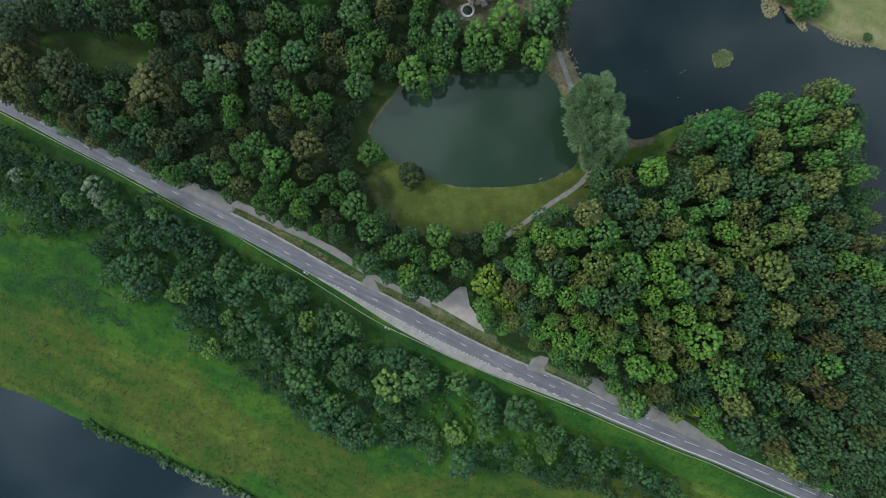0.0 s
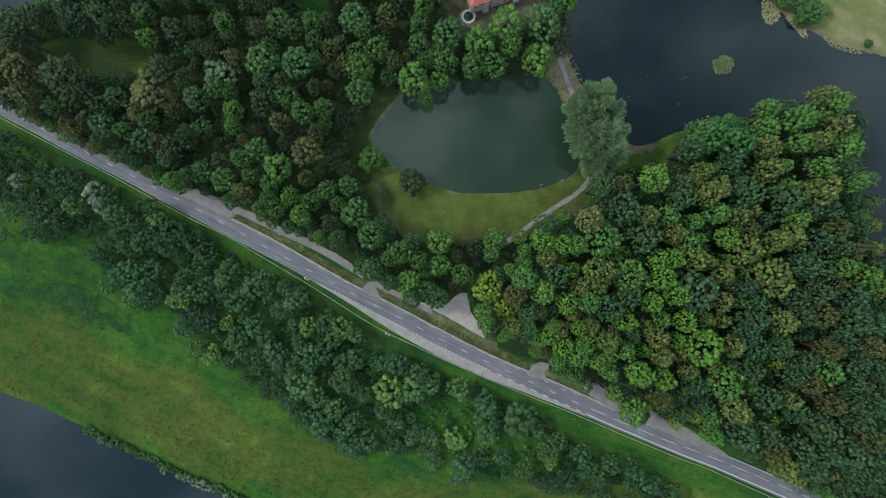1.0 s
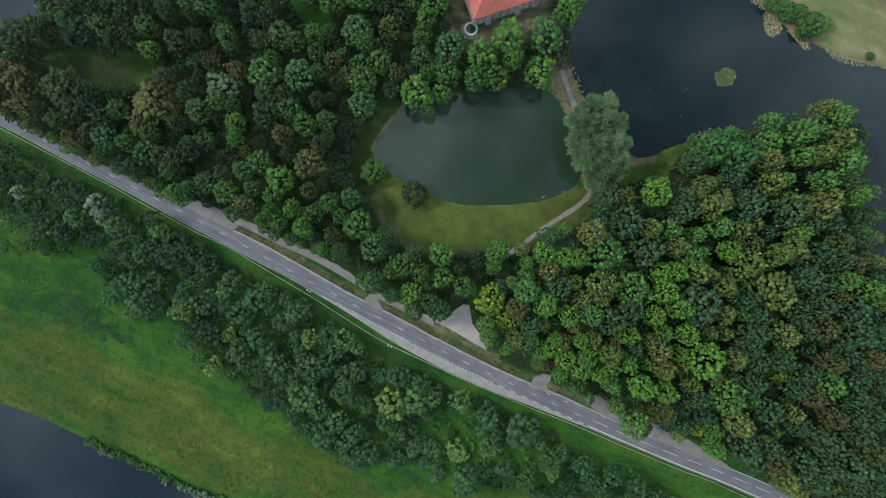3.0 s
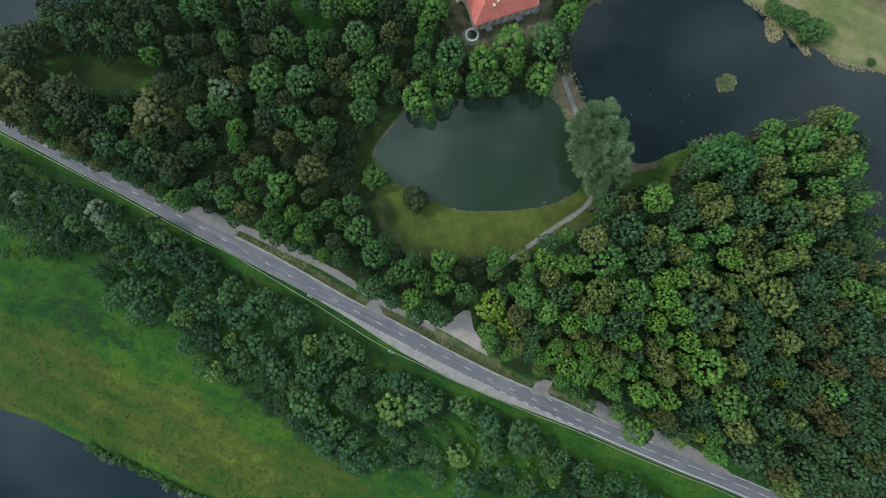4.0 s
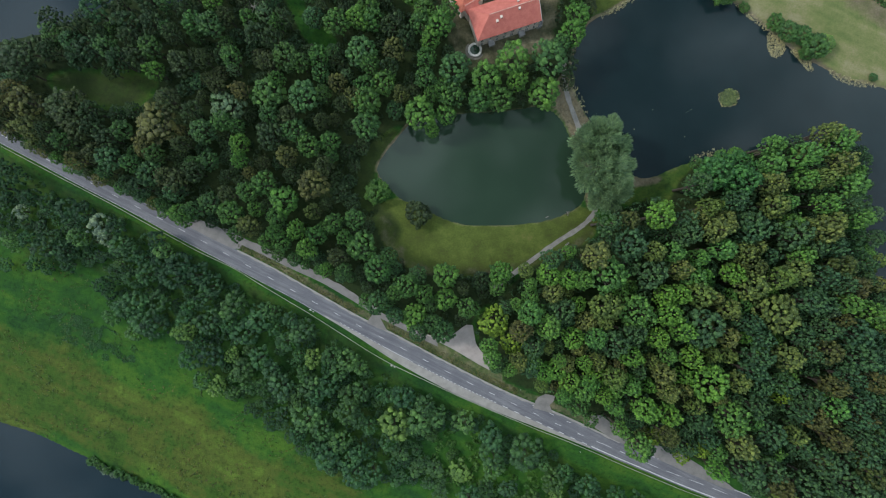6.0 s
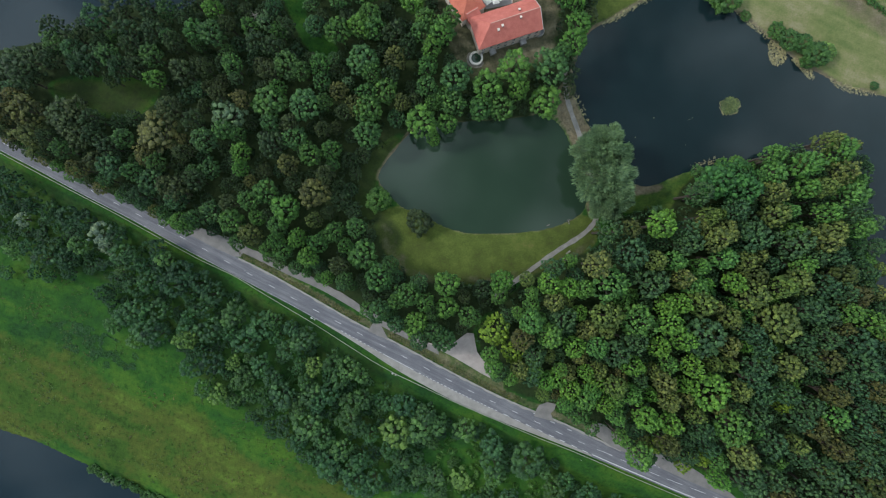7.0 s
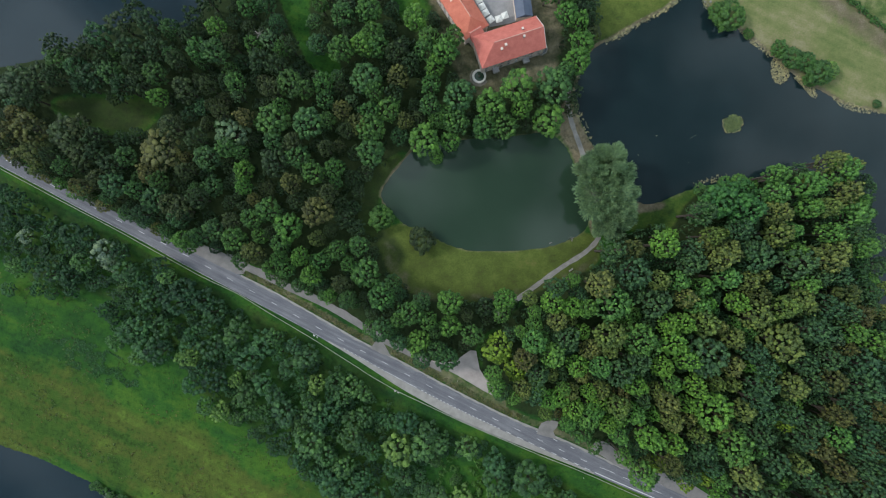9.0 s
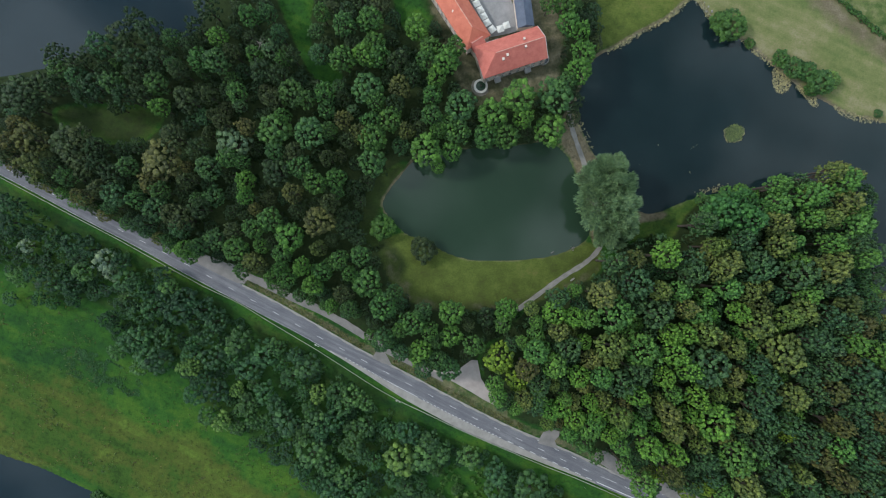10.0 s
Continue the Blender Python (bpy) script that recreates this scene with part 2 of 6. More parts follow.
olive = ramp_node(nt, f2, [(0.37, (0.022, 0.050, 0.009)), (0.46, (0.032, 0.072, 0.011)), (0.54, (0.052, 0.07, 0.014)), (0.62, (0.062, 0.1, 0.016)), (0.72, (0.085, 0.13, 0.022))])
lawn = ramp_node(nt, f, [(0.38, (0.044, 0.053, 0.016)), (0.47, (0.057, 0.078, 0.017)), (0.53, (0.076, 0.104, 0.022)), (0.6, (0.098, 0.11, 0.03)), (0.66, (0.13, 0.122, 0.05))])
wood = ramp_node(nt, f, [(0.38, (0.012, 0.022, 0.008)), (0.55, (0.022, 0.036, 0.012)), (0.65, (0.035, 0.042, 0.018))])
field = ramp_node(nt, f2, [(0.38, (0.09, 0.12, 0.04)), (0.47, (0.128, 0.144, 0.056)), (0.54, (0.165, 0.162, 0.078)), (0.62, (0.205, 0.19, 0.112))])
dirt = ramp_node(nt, f, [(0.36, (0.064, 0.055, 0.032)), (0.5, (0.128, 0.109, 0.072)), (0.64, (0.21, 0.183, 0.128))])
col = grass
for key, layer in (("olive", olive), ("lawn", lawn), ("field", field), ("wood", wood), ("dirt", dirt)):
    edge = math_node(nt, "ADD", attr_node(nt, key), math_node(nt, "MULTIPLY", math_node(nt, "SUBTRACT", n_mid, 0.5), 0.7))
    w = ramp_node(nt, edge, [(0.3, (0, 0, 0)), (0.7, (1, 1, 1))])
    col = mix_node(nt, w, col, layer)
tuft = ramp_node(nt, noise_node(nt, 0.7, 3, 0.6, co), [(0.3, (0.5, 0.55, 0.5)), (0.46, (1, 1, 1)), (0.7, (1.25, 1.2, 1.1))])
smooth_turf = math_node(nt, "SUBTRACT", 0.85, math_node(nt, "MULTIPLY", math_node(nt, "MAXIMUM", attr_node(nt, "field"), attr_node(nt, "lawn")), 0.7), True)
col = mix_node(nt, smooth_turf, col, tuft, "MULTIPLY")
nt.links.new(col, b.inputs["Base Color"])
b.inputs["Roughness"].default_value = 0.95
b.inputs["Specular IOR Level"].default_value = 0.15
bump_to(nt, b, n_fine, 0.6, 0.25)


# ---- shape helpers ----
def mesh_from(name, verts, faces, material, smooth=False):
    me = bpy.data.meshes.new(name)
    me.from_pydata([tuple(v) for v in verts], [], [tuple(q) for q in faces])
    me.materials.append(material)
    if smooth:
        me.polygons.foreach_set("use_smooth", [True] * len(me.polygons))
    me.update()
    return me


def part(name, bm, material, parent=None, label=""):
    me = bpy.data.meshes.new(name)
    bm.normal_update()
    bm.to_mesh(me)
    bm.free()
    me.materials.append(material)
    ob = new(name, me)
    ob.parent = parent
    return tagged(ob, label) if label else ob


def bm_box(bm, m, sx, sy, sz, bevel=0.0):
    """A box whose base stands at the pose m."""
    r = bmesh.ops.create_cube(bm, size=1.0, matrix=m @ Matrix.Translation((0, 0, sz / 2)) @ Matrix.Diagonal((sx, sy, sz, 1)))
    if bevel:
        es = list({ed for v in r["verts"] for ed in v.link_edges})
        bmesh.ops.bevel(bm, geom=es, offset=bevel, segments=1, affect="EDGES")


def box(name, m, sx, sy, sz, material, parent=None, label="", bevel=0.0):
    bm = bmesh.new()
    bm_box(bm, m, sx, sy, sz, bevel)
    return part(name, bm, material, parent, label)


def lathe(name, profile, material, parent=None, label="", n=28, m=Matrix()):
    bm = bmesh.new()
    rings = [[bm.verts.new(m @ Vector((r * math.cos(6.28318 * k / n), r * math.sin(6.28318 * k / n), z))) for k in range(n)] for r, z in profile]
    for p, q in zip(rings, rings[1:]):
        for k in range(n):
            bm.faces.new((p[k], p[(k + 1) % n], q[(k + 1) % n], q[k]))
    return part(name, bm, material, parent, label)


def smoothstep(a_, b_, x):
    k = np.clip((x - a_) / (b_ - a_), 0, 1)
    return k * k * (3 - 2 * k)


def chaikin(pts, times=2):
    p = np.array(pts, float)
    for _ in range(times):
        q = np.roll(p, -1, 0)
        p = np.stack((0.75 * p + 0.25 * q, 0.25 * p + 0.75 * q), 1).reshape(-1, 2)
    return p


def sdist(x, y, poly):
    """Signed distance to a closed outline, negative inside."""
    x, y = np.asarray(x, float), np.asarray(y, float)
    best, inside = np.full(x.shape, 1e9), np.zeros(x.shape, bool)
    for (x0, y0), (x1, y1) in zip(poly, np.roll(poly, -1, 0)):
        dx, dy = x1 - x0, y1 - y0
        k = np.clip(((x - x0) * dx + (y - y0) * dy) / (dx * dx + dy * dy + 1e-9), 0, 1)
        best = np.minimum(best, np.hypot(x - x0 - k * dx, y - y0 - k * dy))
        if abs(dy) > 1e-9:
            inside ^= ((y0 > y) != (y1 > y)) & (x < dx * (y - y0) / dy + x0)
    return np.where(inside, -best, best)


def curve(pts, soft=6):
    """y over x, smoothed; straight on beyond its ends."""
    p = np.array(pts)
    p = p[np.argsort(p[:, 0])]
    xs = np.arange(-1600, 1601, 1.0)
    ys = np.interp(xs, p[:, 0], p[:, 1])
    s0, s1 = (p[2, 1] - p[0, 1]) / (p[2, 0] - p[0, 0]), (p[-1, 1] - p[-3, 1]) / (p[-1, 0] - p[-3, 0])
    ys = np.where(xs < p[0, 0], p[0, 1] + s0 * (xs - p[0, 0]), np.where(xs > p[-1, 0], p[-1, 1] + s1 * (xs - p[-1, 0]), ys))
    for _ in range(2):
        ys = np.convolve(np.pad(ys, soft, mode="reflect", reflect_type="odd"), np.ones(2 * soft + 1) / (2 * soft + 1), "valid")
    return lambda x: np.interp(x, xs, ys)


# ---- plan ----
road_south = curve([
    (-181.9, 57.3), (-170.4, 51.6), (-158.9, 45.2), (-147.5, 39.1), (-136.0, 33.4), (-124.5, 27.4), (-113.0, 20.8), (-101.5, 14.8), (-90.1, 8.9),
    (-78.6, 2.7), (-67.1, -3.0), (-55.6, -9.4), (-44.1, -16.1), (-32.6, -23.4), (-21.1, -31.2), (-9.5, -37.2), (2.0, -43.6), (13.5, -48.6),
    (25.0, -53.0), (36.5, -57.3), (48.1, -61.7), (59.6, -66.3), (71.1, -71.3), (82.7, -75.9), (96.0, -81.7), (107.6, -85.8), (119.1, -90.9),
    (130.7, -95.9), (142.3, -100.8),])
road_north = curve([
    (-181.9, 63.3), (-170.4, 56.7), (-158.9, 50.3), (-147.5, 44.6), (-136.0, 39.8), (-124.5, 34.3), (-113.1, 28.1), (-101.6, 22.2), (-90.1, 16.7),
    (-80.9, 12.4), (-74.0, 8.9), (-67.1, 5.3), (-60.2, 1.1), (-53.3, -2.5), (-44.1, -8.0), (-34.9, -13.1), (-21.1, -19.5), (-9.6, -25.9), (1.9, -31.9),
    (13.5, -37.8), (25.0, -43.3), (36.5, -47.9), (48.0, -52.5), (59.6, -58.0), (71.1, -63.5), (81.5, -67.9), (94.2, -72.9), (105.7, -78.2),
    (116.8, -81.9), (130.7, -87.9), (142.2, -92.9),])
road_middle = curve([
    (-179.6, 59.9), (-160.1, 49.4), (-134.9, 36.1), (-124.8, 31.1), (-115.3, 26.3), (-97.9, 17.1), (-90.1, 12.8), (-80.2, 7.5), (-72.1, 3.0),
    (-62.5, -2.3), (-53.3, -7.3), (-44.8, -11.5), (-35.6, -16.5), (-26.6, -21.1), (-8.0, -30.7), (8.9, -39.4), (19.0, -44.0), (27.3, -47.9),
    (36.5, -52.0), (44.6, -56.0), (52.7, -59.6), (64.2, -64.2), (73.4, -68.3), (82.6, -72.3), (92.8, -76.2), (102.7, -79.8), (112.0, -83.3),
    (121.2, -87.2), (131.2, -91.3), (140.4, -95.2),])
lane_edge = curve([
    (-44.1, -14.9), (-34.9, -19.5), (-30.3, -22.5), (-25.7, -25.0), (-14.2, -30.7), (-9.6, -33.3), (2.0, -39.0), (13.5, -44.5), (20.4, -47.5),
    (28.5, -51.4), (37.7, -55.5), (46.7, -59.6), (55.9, -63.8), (71.1, -70.4), (82.7, -75.2), (96.0, -81.0), (107.6, -85.1), (119.1, -90.0),
    (130.7, -95.0),])
rail_line = curve([
    (-181.9, 56.6), (-158.9, 44.5), (-136.0, 32.7), (-119.9, 23.8), (-101.5, 13.9), (-87.5, 7.5), (-77.4, 1.3), (-67.8, -4.4), (-56.0, -11.3),
    (-40.2, -21.3), (-32.3, -26.4), (-22.0, -32.1), (-11.6, -36.9), (2.0, -43.4), (13.5, -48.4), (25.0, -53.2), (36.5, -58.0), (48.1, -62.4),
    (59.6, -67.2), (71.1, -72.3), (82.7, -77.1), (96.0, -82.6), (107.6, -86.7), (119.1, -92.0), (130.7, -97.1),], 2)
pond_edge = chaikin([
    (-29.4, 49.4), (-26.6, 54.1), (-20.9, 61.0), (-18.0, 64.9), (-14.1, 68.6), (-3.7, 69.6), (5.5, 70.8), (14.7, 70.9), (26.2, 72.1), (35.5, 73.8),
    (41.2, 72.2), (45.4, 68.3), (48.2, 62.6), (50.3, 55.7), (53.4, 46.5), (55.7, 39.6), (54.1, 33.8), (47.2, 29.8), (38.0, 26.8), (28.8, 25.8),
    (17.3, 25.3), (8.0, 25.2), (-1.2, 27.3), (-8.1, 30.9), (-13.9, 34.1), (-19.6, 35.5), (-23.1, 39.1), (-26.6, 42.5), (-29.3, 46.4),])
lake_edge = chaikin([
    (48.6, 86.8), (50.8, 94.9), (53.3, 102.3), (57.2, 108.8), (65.3, 112.3), (74.5, 118.2), (86.1, 124.0), (91.8, 128.9), (96.5, 134.5),
    (101.1, 129.9), (105.1, 121.9), (116.2, 116.6), (123.2, 111.1), (131.3, 104.2), (141.8, 95.5), (153.4, 89.8), (160.4, 85.2), (170.8, 83.7),
    (188.3, 78.5), (218.5, 74.0), (265.1, 63.9), (265.2, -14.8), (195.4, -8.2), (178.0, -2.5), (172.7, 7.9), (171.0, 24.0), (168.6, 40.2),
    (163.9, 52.9), (155.8, 58.2), (146.5, 59.0), (132.6, 58.0), (123.4, 55.6), (111.8, 54.2), (100.2, 52.0), (91.0, 49.0), (82.9, 44.8), (74.8, 45.2),
    (67.9, 52.3), (62.1, 61.5), (58.1, 67.2), (55.3, 71.4), (53.0, 76.4), (50.4, 82.2),])
moat_edge = chaikin([
    (-253.5, 97.4), (-185.1, 98.8), (-178.2, 100.2), (-170.3, 102.1), (-164.6, 103.0), (-160.0, 106.3), (-153.1, 107.3), (-147.5, 111.0),
    (-139.5, 115.6), (-130.3, 118.9), (-121.2, 116.7), (-114.3, 114.9), (-106.3, 117.3), (-102.9, 122.6), (-102.5, 135.3), (-107.6, 151.4),
    (-162.7, 162.4), (-254.1, 161.6),])
river_edge = chaikin([
    (-351.0, 5.0), (-256.4, -30.5), (-185.4, -58.4), (-176.0, -60.8), (-166.5, -64.8), (-157.1, -69.5), (-147.6, -73.6), (-138.1, -78.5),
    (-126.3, -84.0), (-114.5, -89.2), (-105.0, -93.4), (-90.8, -99.6), (-79.0, -104.8), (-62.4, -112.1), (27.4, -148.8), (169.4, -203.2),
    (334.9, -274.1), (334.9, -510.7), (-351.0, -510.7),], 2)
yard = chaikin([
    (-21.1, 162.1), (-14.2, 137.5), (-5.2, 117.3), (0.1, 106.2), (2.4, 91.6), (11.8, 87.9), (27.5, 92.9), (39.8, 97.5), (42.2, 111.0), (40.8, 128.9),
    (41.7, 162.6),], 2)
court = [
    (1.4, 142.1), (7.1, 121.9), (13.5, 113.9), (20.6, 115.3), (28.5, 117.6), (27.3, 128.8), (24.5, 142.3),]
WATERS = ((pond_edge, -0.5), (lake_edge, -0.5), (moat_edge, -0.5), (river_edge, -6.2))

east_wood = chaikin([
    (62.7, 23.5), (72.6, 33.9), (82.6, 35.7), (88.2, 32.4), (94.4, 44.7), (101.5, 50.9), (112.6, 54.5), (123.7, 57.2), (134.9, 60.3), (143.8, 62.6),
    (152.7, 64.4), (161.2, 61.3), (162.7, 51.5), (161.6, 42.6), (161.6, 27.1), (166.1, 11.5), (172.4, 4.9), (215.2, -1.7), (224.2, -123.9),
    (157.3, -103.9), (139.5, -92.9), (125.7, -82.2), (112.8, -75.1), (101.7, -70.3), (88.4, -65.2), (79.5, -60.7), (75.0, -64.1), (68.4, -57.4),
    (59.5, -49.0), (50.6, -47.0), (42.8, -44.2), (35.0, -35.3), (26.1, -31.3), (16.8, -28.7), (11.7, -21.0), (10.6, -12.1), (19.4, -6.5), (28.3, 4.6),
    (37.2, 10.1), (48.2, 15.7), (57.1, 17.9),], 1)
north_wood = chaikin([
    (-221.4, 79.8), (-221.4, 95.4), (-190.3, 95.5), (-163.6, 97.4), (-157.0, 103.4), (-145.9, 109.1), (-132.5, 114.7), (-114.7, 112.5), (-96.8, 114.8),
    (-92.4, 136.1), (-70.2, 149.6), (-7.5, 149.9), (-3.0, 127.6), (2.6, 109.7), (5.6, 88.4), (12.7, 85.5), (23.9, 88.5), (37.4, 93.0), (43.0, 105.3),
    (42.9, 143.4), (57.5, 143.5), (57.1, 114.4), (55.3, 103.1), (50.4, 89.7), (46.4, 76.2), (35.2, 71.2), (24.0, 69.9), (8.3, 67.6), (1.6, 63.1),
    (-7.3, 62.1), (-16.3, 63.7), (-20.8, 66.4), (-30.8, 59.8), (-36.8, 51.8), (-39.0, 40.1), (-36.8, 32.3), (-31.9, 30.8), (-28.5, 20.0),
    (-22.9, 11.1), (-10.6, 4.9), (-0.5, 8.5), (8.4, 2.7), (19.6, 9.0), (25.9, 5.6), (23.0, -4.5), (10.7, -9.0), (10.3, -14.8), (2.9, -19.7),
    (-9.4, -15.7), (-20.6, -10.8), (-29.5, -6.4), (-43.0, 1.7), (-56.4, 11.0), (-72.0, 17.2), (-83.2, 20.3), (-98.8, 25.7), (-112.2, 32.1),
    (-132.3, 42.1), (-154.6, 50.5), (-176.9, 63.2),], 1)
glades = [chaikin(p, 2) for p in ([
    (-165.9, 84.7), (-156.8, 88.9), (-138.5, 88.0), (-122.4, 87.2), (-117.3, 82.6), (-123.5, 74.1), (-132.7, 69.4), (-147.6, 74.0), (-159.0, 76.9),], [
    (-73.1, 130.9), (-75.5, 144.7), (-54.8, 144.9), (-58.8, 127.5), (-59.7, 117.2), (-57.8, 108.0), (-47.6, 103.4), (-45.3, 97.7), (-52.2, 94.6),
    (-60.2, 101.0), (-64.2, 110.2), (-68.9, 120.6),], [
    (-27.2, 145.1), (-6.4, 145.3), (-8.6, 122.2), (-14.3, 111.7), (-20.1, 117.5), (-24.7, 124.3),])]
willow_strip = chaikin([
    (-198.3, 58.4), (-184.3, 50.8), (-161.1, 40.6), (-147.1, 33.0), (-130.9, 26.0), (-107.6, 12.3), (-86.6, 1.2), (-63.3, -12.3), (-44.6, -23.9),
    (-26.0, -37.4), (-2.6, -45.7), (20.7, -53.2), (37.1, -63.0), (48.8, -70.9), (60.5, -80.9), (76.9, -89.5), (97.9, -97.2), (107.3, -107.7),
    (76.9, -110.0), (62.8, -101.9), (44.2, -98.4), (25.5, -93.7), (9.1, -89.6), (-2.5, -84.4), (-21.2, -79.8), (-35.2, -84.5), (-46.8, -80.3),
    (-58.5, -69.3), (-81.8, -54.7), (-87.6, -47.3), (-107.4, -35.6), (-112.6, -21.7), (-134.9, -14.3), (-142.4, -4.3), (-144.7, 5.7), (-170.3, 7.3),
    (-184.2, 18.9), (-198.2, 24.7),], 1)
clearing = chaikin([
    (-13.1, -66.6), (-0.3, -57.2), (13.8, -60.3), (20.9, -72.0), (39.6, -77.3), (50.2, -84.4), (40.8, -92.3), (16.2, -87.7), (-1.4, -81.4),], 2)
lawn_area = chaikin([
    (-29.3, 34.1), (-21.2, 36.4), (-16.6, 36.4), (57.1, 34.3), (61.7, 27.4), (57.1, 17.1), (38.7, 10.1), (24.9, 4.3), (1.9, 4.3), (-11.9, 3.1),
    (-21.2, 8.8), (-28.1, 18.0), (-30.4, 27.2),], 2)
west_lawn = chaikin([
    (-41.5, 52.5), (-31.6, 62.9), (-17.8, 66.4), (-23.6, 57.1), (-30.4, 45.6), (-29.3, 36.4), (-16.6, 24.9), (-23.5, 11.1), (-31.5, 20.3),
    (-39.6, 31.8),], 2)
point_green = chaikin([
    (65.2, 32.0), (77.8, 45.9), (96.3, 51.7), (107.8, 54.1), (105.5, 43.7), (94.0, 34.4), (75.5, 33.2),], 2)
dam = chaikin([
    (38.9, 76.4), (45.8, 89.1), (48.1, 85.6), (55.1, 71.4), (62.1, 61.5), (74.8, 44.3), (88.7, 46.2), (84.1, 41.6), (72.5, 40.8), (58.7, 30.4),
    (54.6, 33.8), (56.4, 39.6), (50.5, 58.0), (45.9, 69.5),], 2)
ne_field = chaikin([
    (94.1, 146.1), (97.6, 132.2), (105.1, 123.0), (120.9, 113.9), (137.1, 97.8), (160.4, 84.5), (176.6, 80.7), (230.1, 73.0), (241.8, 80.0),
    (176.1, 116.6), (155.6, 132.7), (141.6, 146.5),], 1)
field_track = chaikin([
    (130.0, 146.4), (140.5, 132.6), (155.6, 119.9), (176.1, 105.0), (206.8, 89.0), (211.5, 94.9), (176.1, 118.5), (160.2, 130.4), (146.3, 146.5),], 2)
ISLET = [
    (114.0, 77.8),][0]
SHORE = ([
    (60.6, 131.9),][0][0], [
    (104.6, 132.3),][0][0], [
    (-185.1, 100.1),][0][1])


def ground_z(x, y):
    x, y = np.asarray(x, float), np.asarray(y, float)
    wave = 0.22 * np.sin(x * 0.11 + 1.3) * np.sin(y * 0.13 + 0.4) + 0.12 * np.sin(x * 0.37 + y * 0.29)
    d = (road_south(x) - y) * 0.88
    n = (y - road_north(x)) * 0.88
    z = wave * smoothstep(4, 14, np.maximum(d, n - 6)) - 0.1
    z = z - 5.0 * smoothstep(3.0, 17.0, d)
    z = z + 6.0 * (1 - smoothstep(-2, 20, sdist(x, y, yard)))
    for poly, level in WATERS:
        s = sdist(x, y, poly)
        near = level + (z - level) * smoothstep(0.3, 5.0, s) + 0.12 * np.clip(s, 0, 2)
        z = np.where(s < 0, level + np.maximum(0.4 * s, -2.5), np.where(s < 5, near, z))
    r = np.hypot(x - ISLET[0], y - ISLET[1])
    return np.where(r < 7, np.maximum(z, -0.5 + 0.35 * (1 - r / 3.2)), z)


def gz(x, y):
    return float(ground_z(np.array([x]), np.array([y]))[0])


# ---- ground, one sheet to the horizon ----
def axis(lo, hi, step, far):
    out = [step * 1.5 ** k for k in range(1, 30) if step * 1.5 ** k < 1200]
    tail = np.cumsum(out)
    tail = tail[tail < far]
    return np.concatenate((lo - tail[::-1], np.arange(lo, hi + 0.01, step), hi + tail))


gx, gy = axis(-215, 215, 1.2, 2200), axis(-125, 160, 1.2, 2200)
X, Y = np.meshgrid(gx, gy)
Z = ground_z(X, Y)
nx, ny = len(gx), len(gy)
idx = np.arange(nx * ny).reshape(ny, nx)
quads = np.stack((idx[:-1, :-1], idx[:-1, 1:], idx[1:, 1:], idx[1:, :-1]), -1).reshape(-1, 4)
me = mesh_from("ground", np.stack((X, Y, Z), -1).reshape(-1, 3).tolist(), quads.tolist(), GROUND, True)


def inside_of(poly, soft=2.0):
    return 1 - smoothstep(-soft, soft, sdist(X, Y, poly))


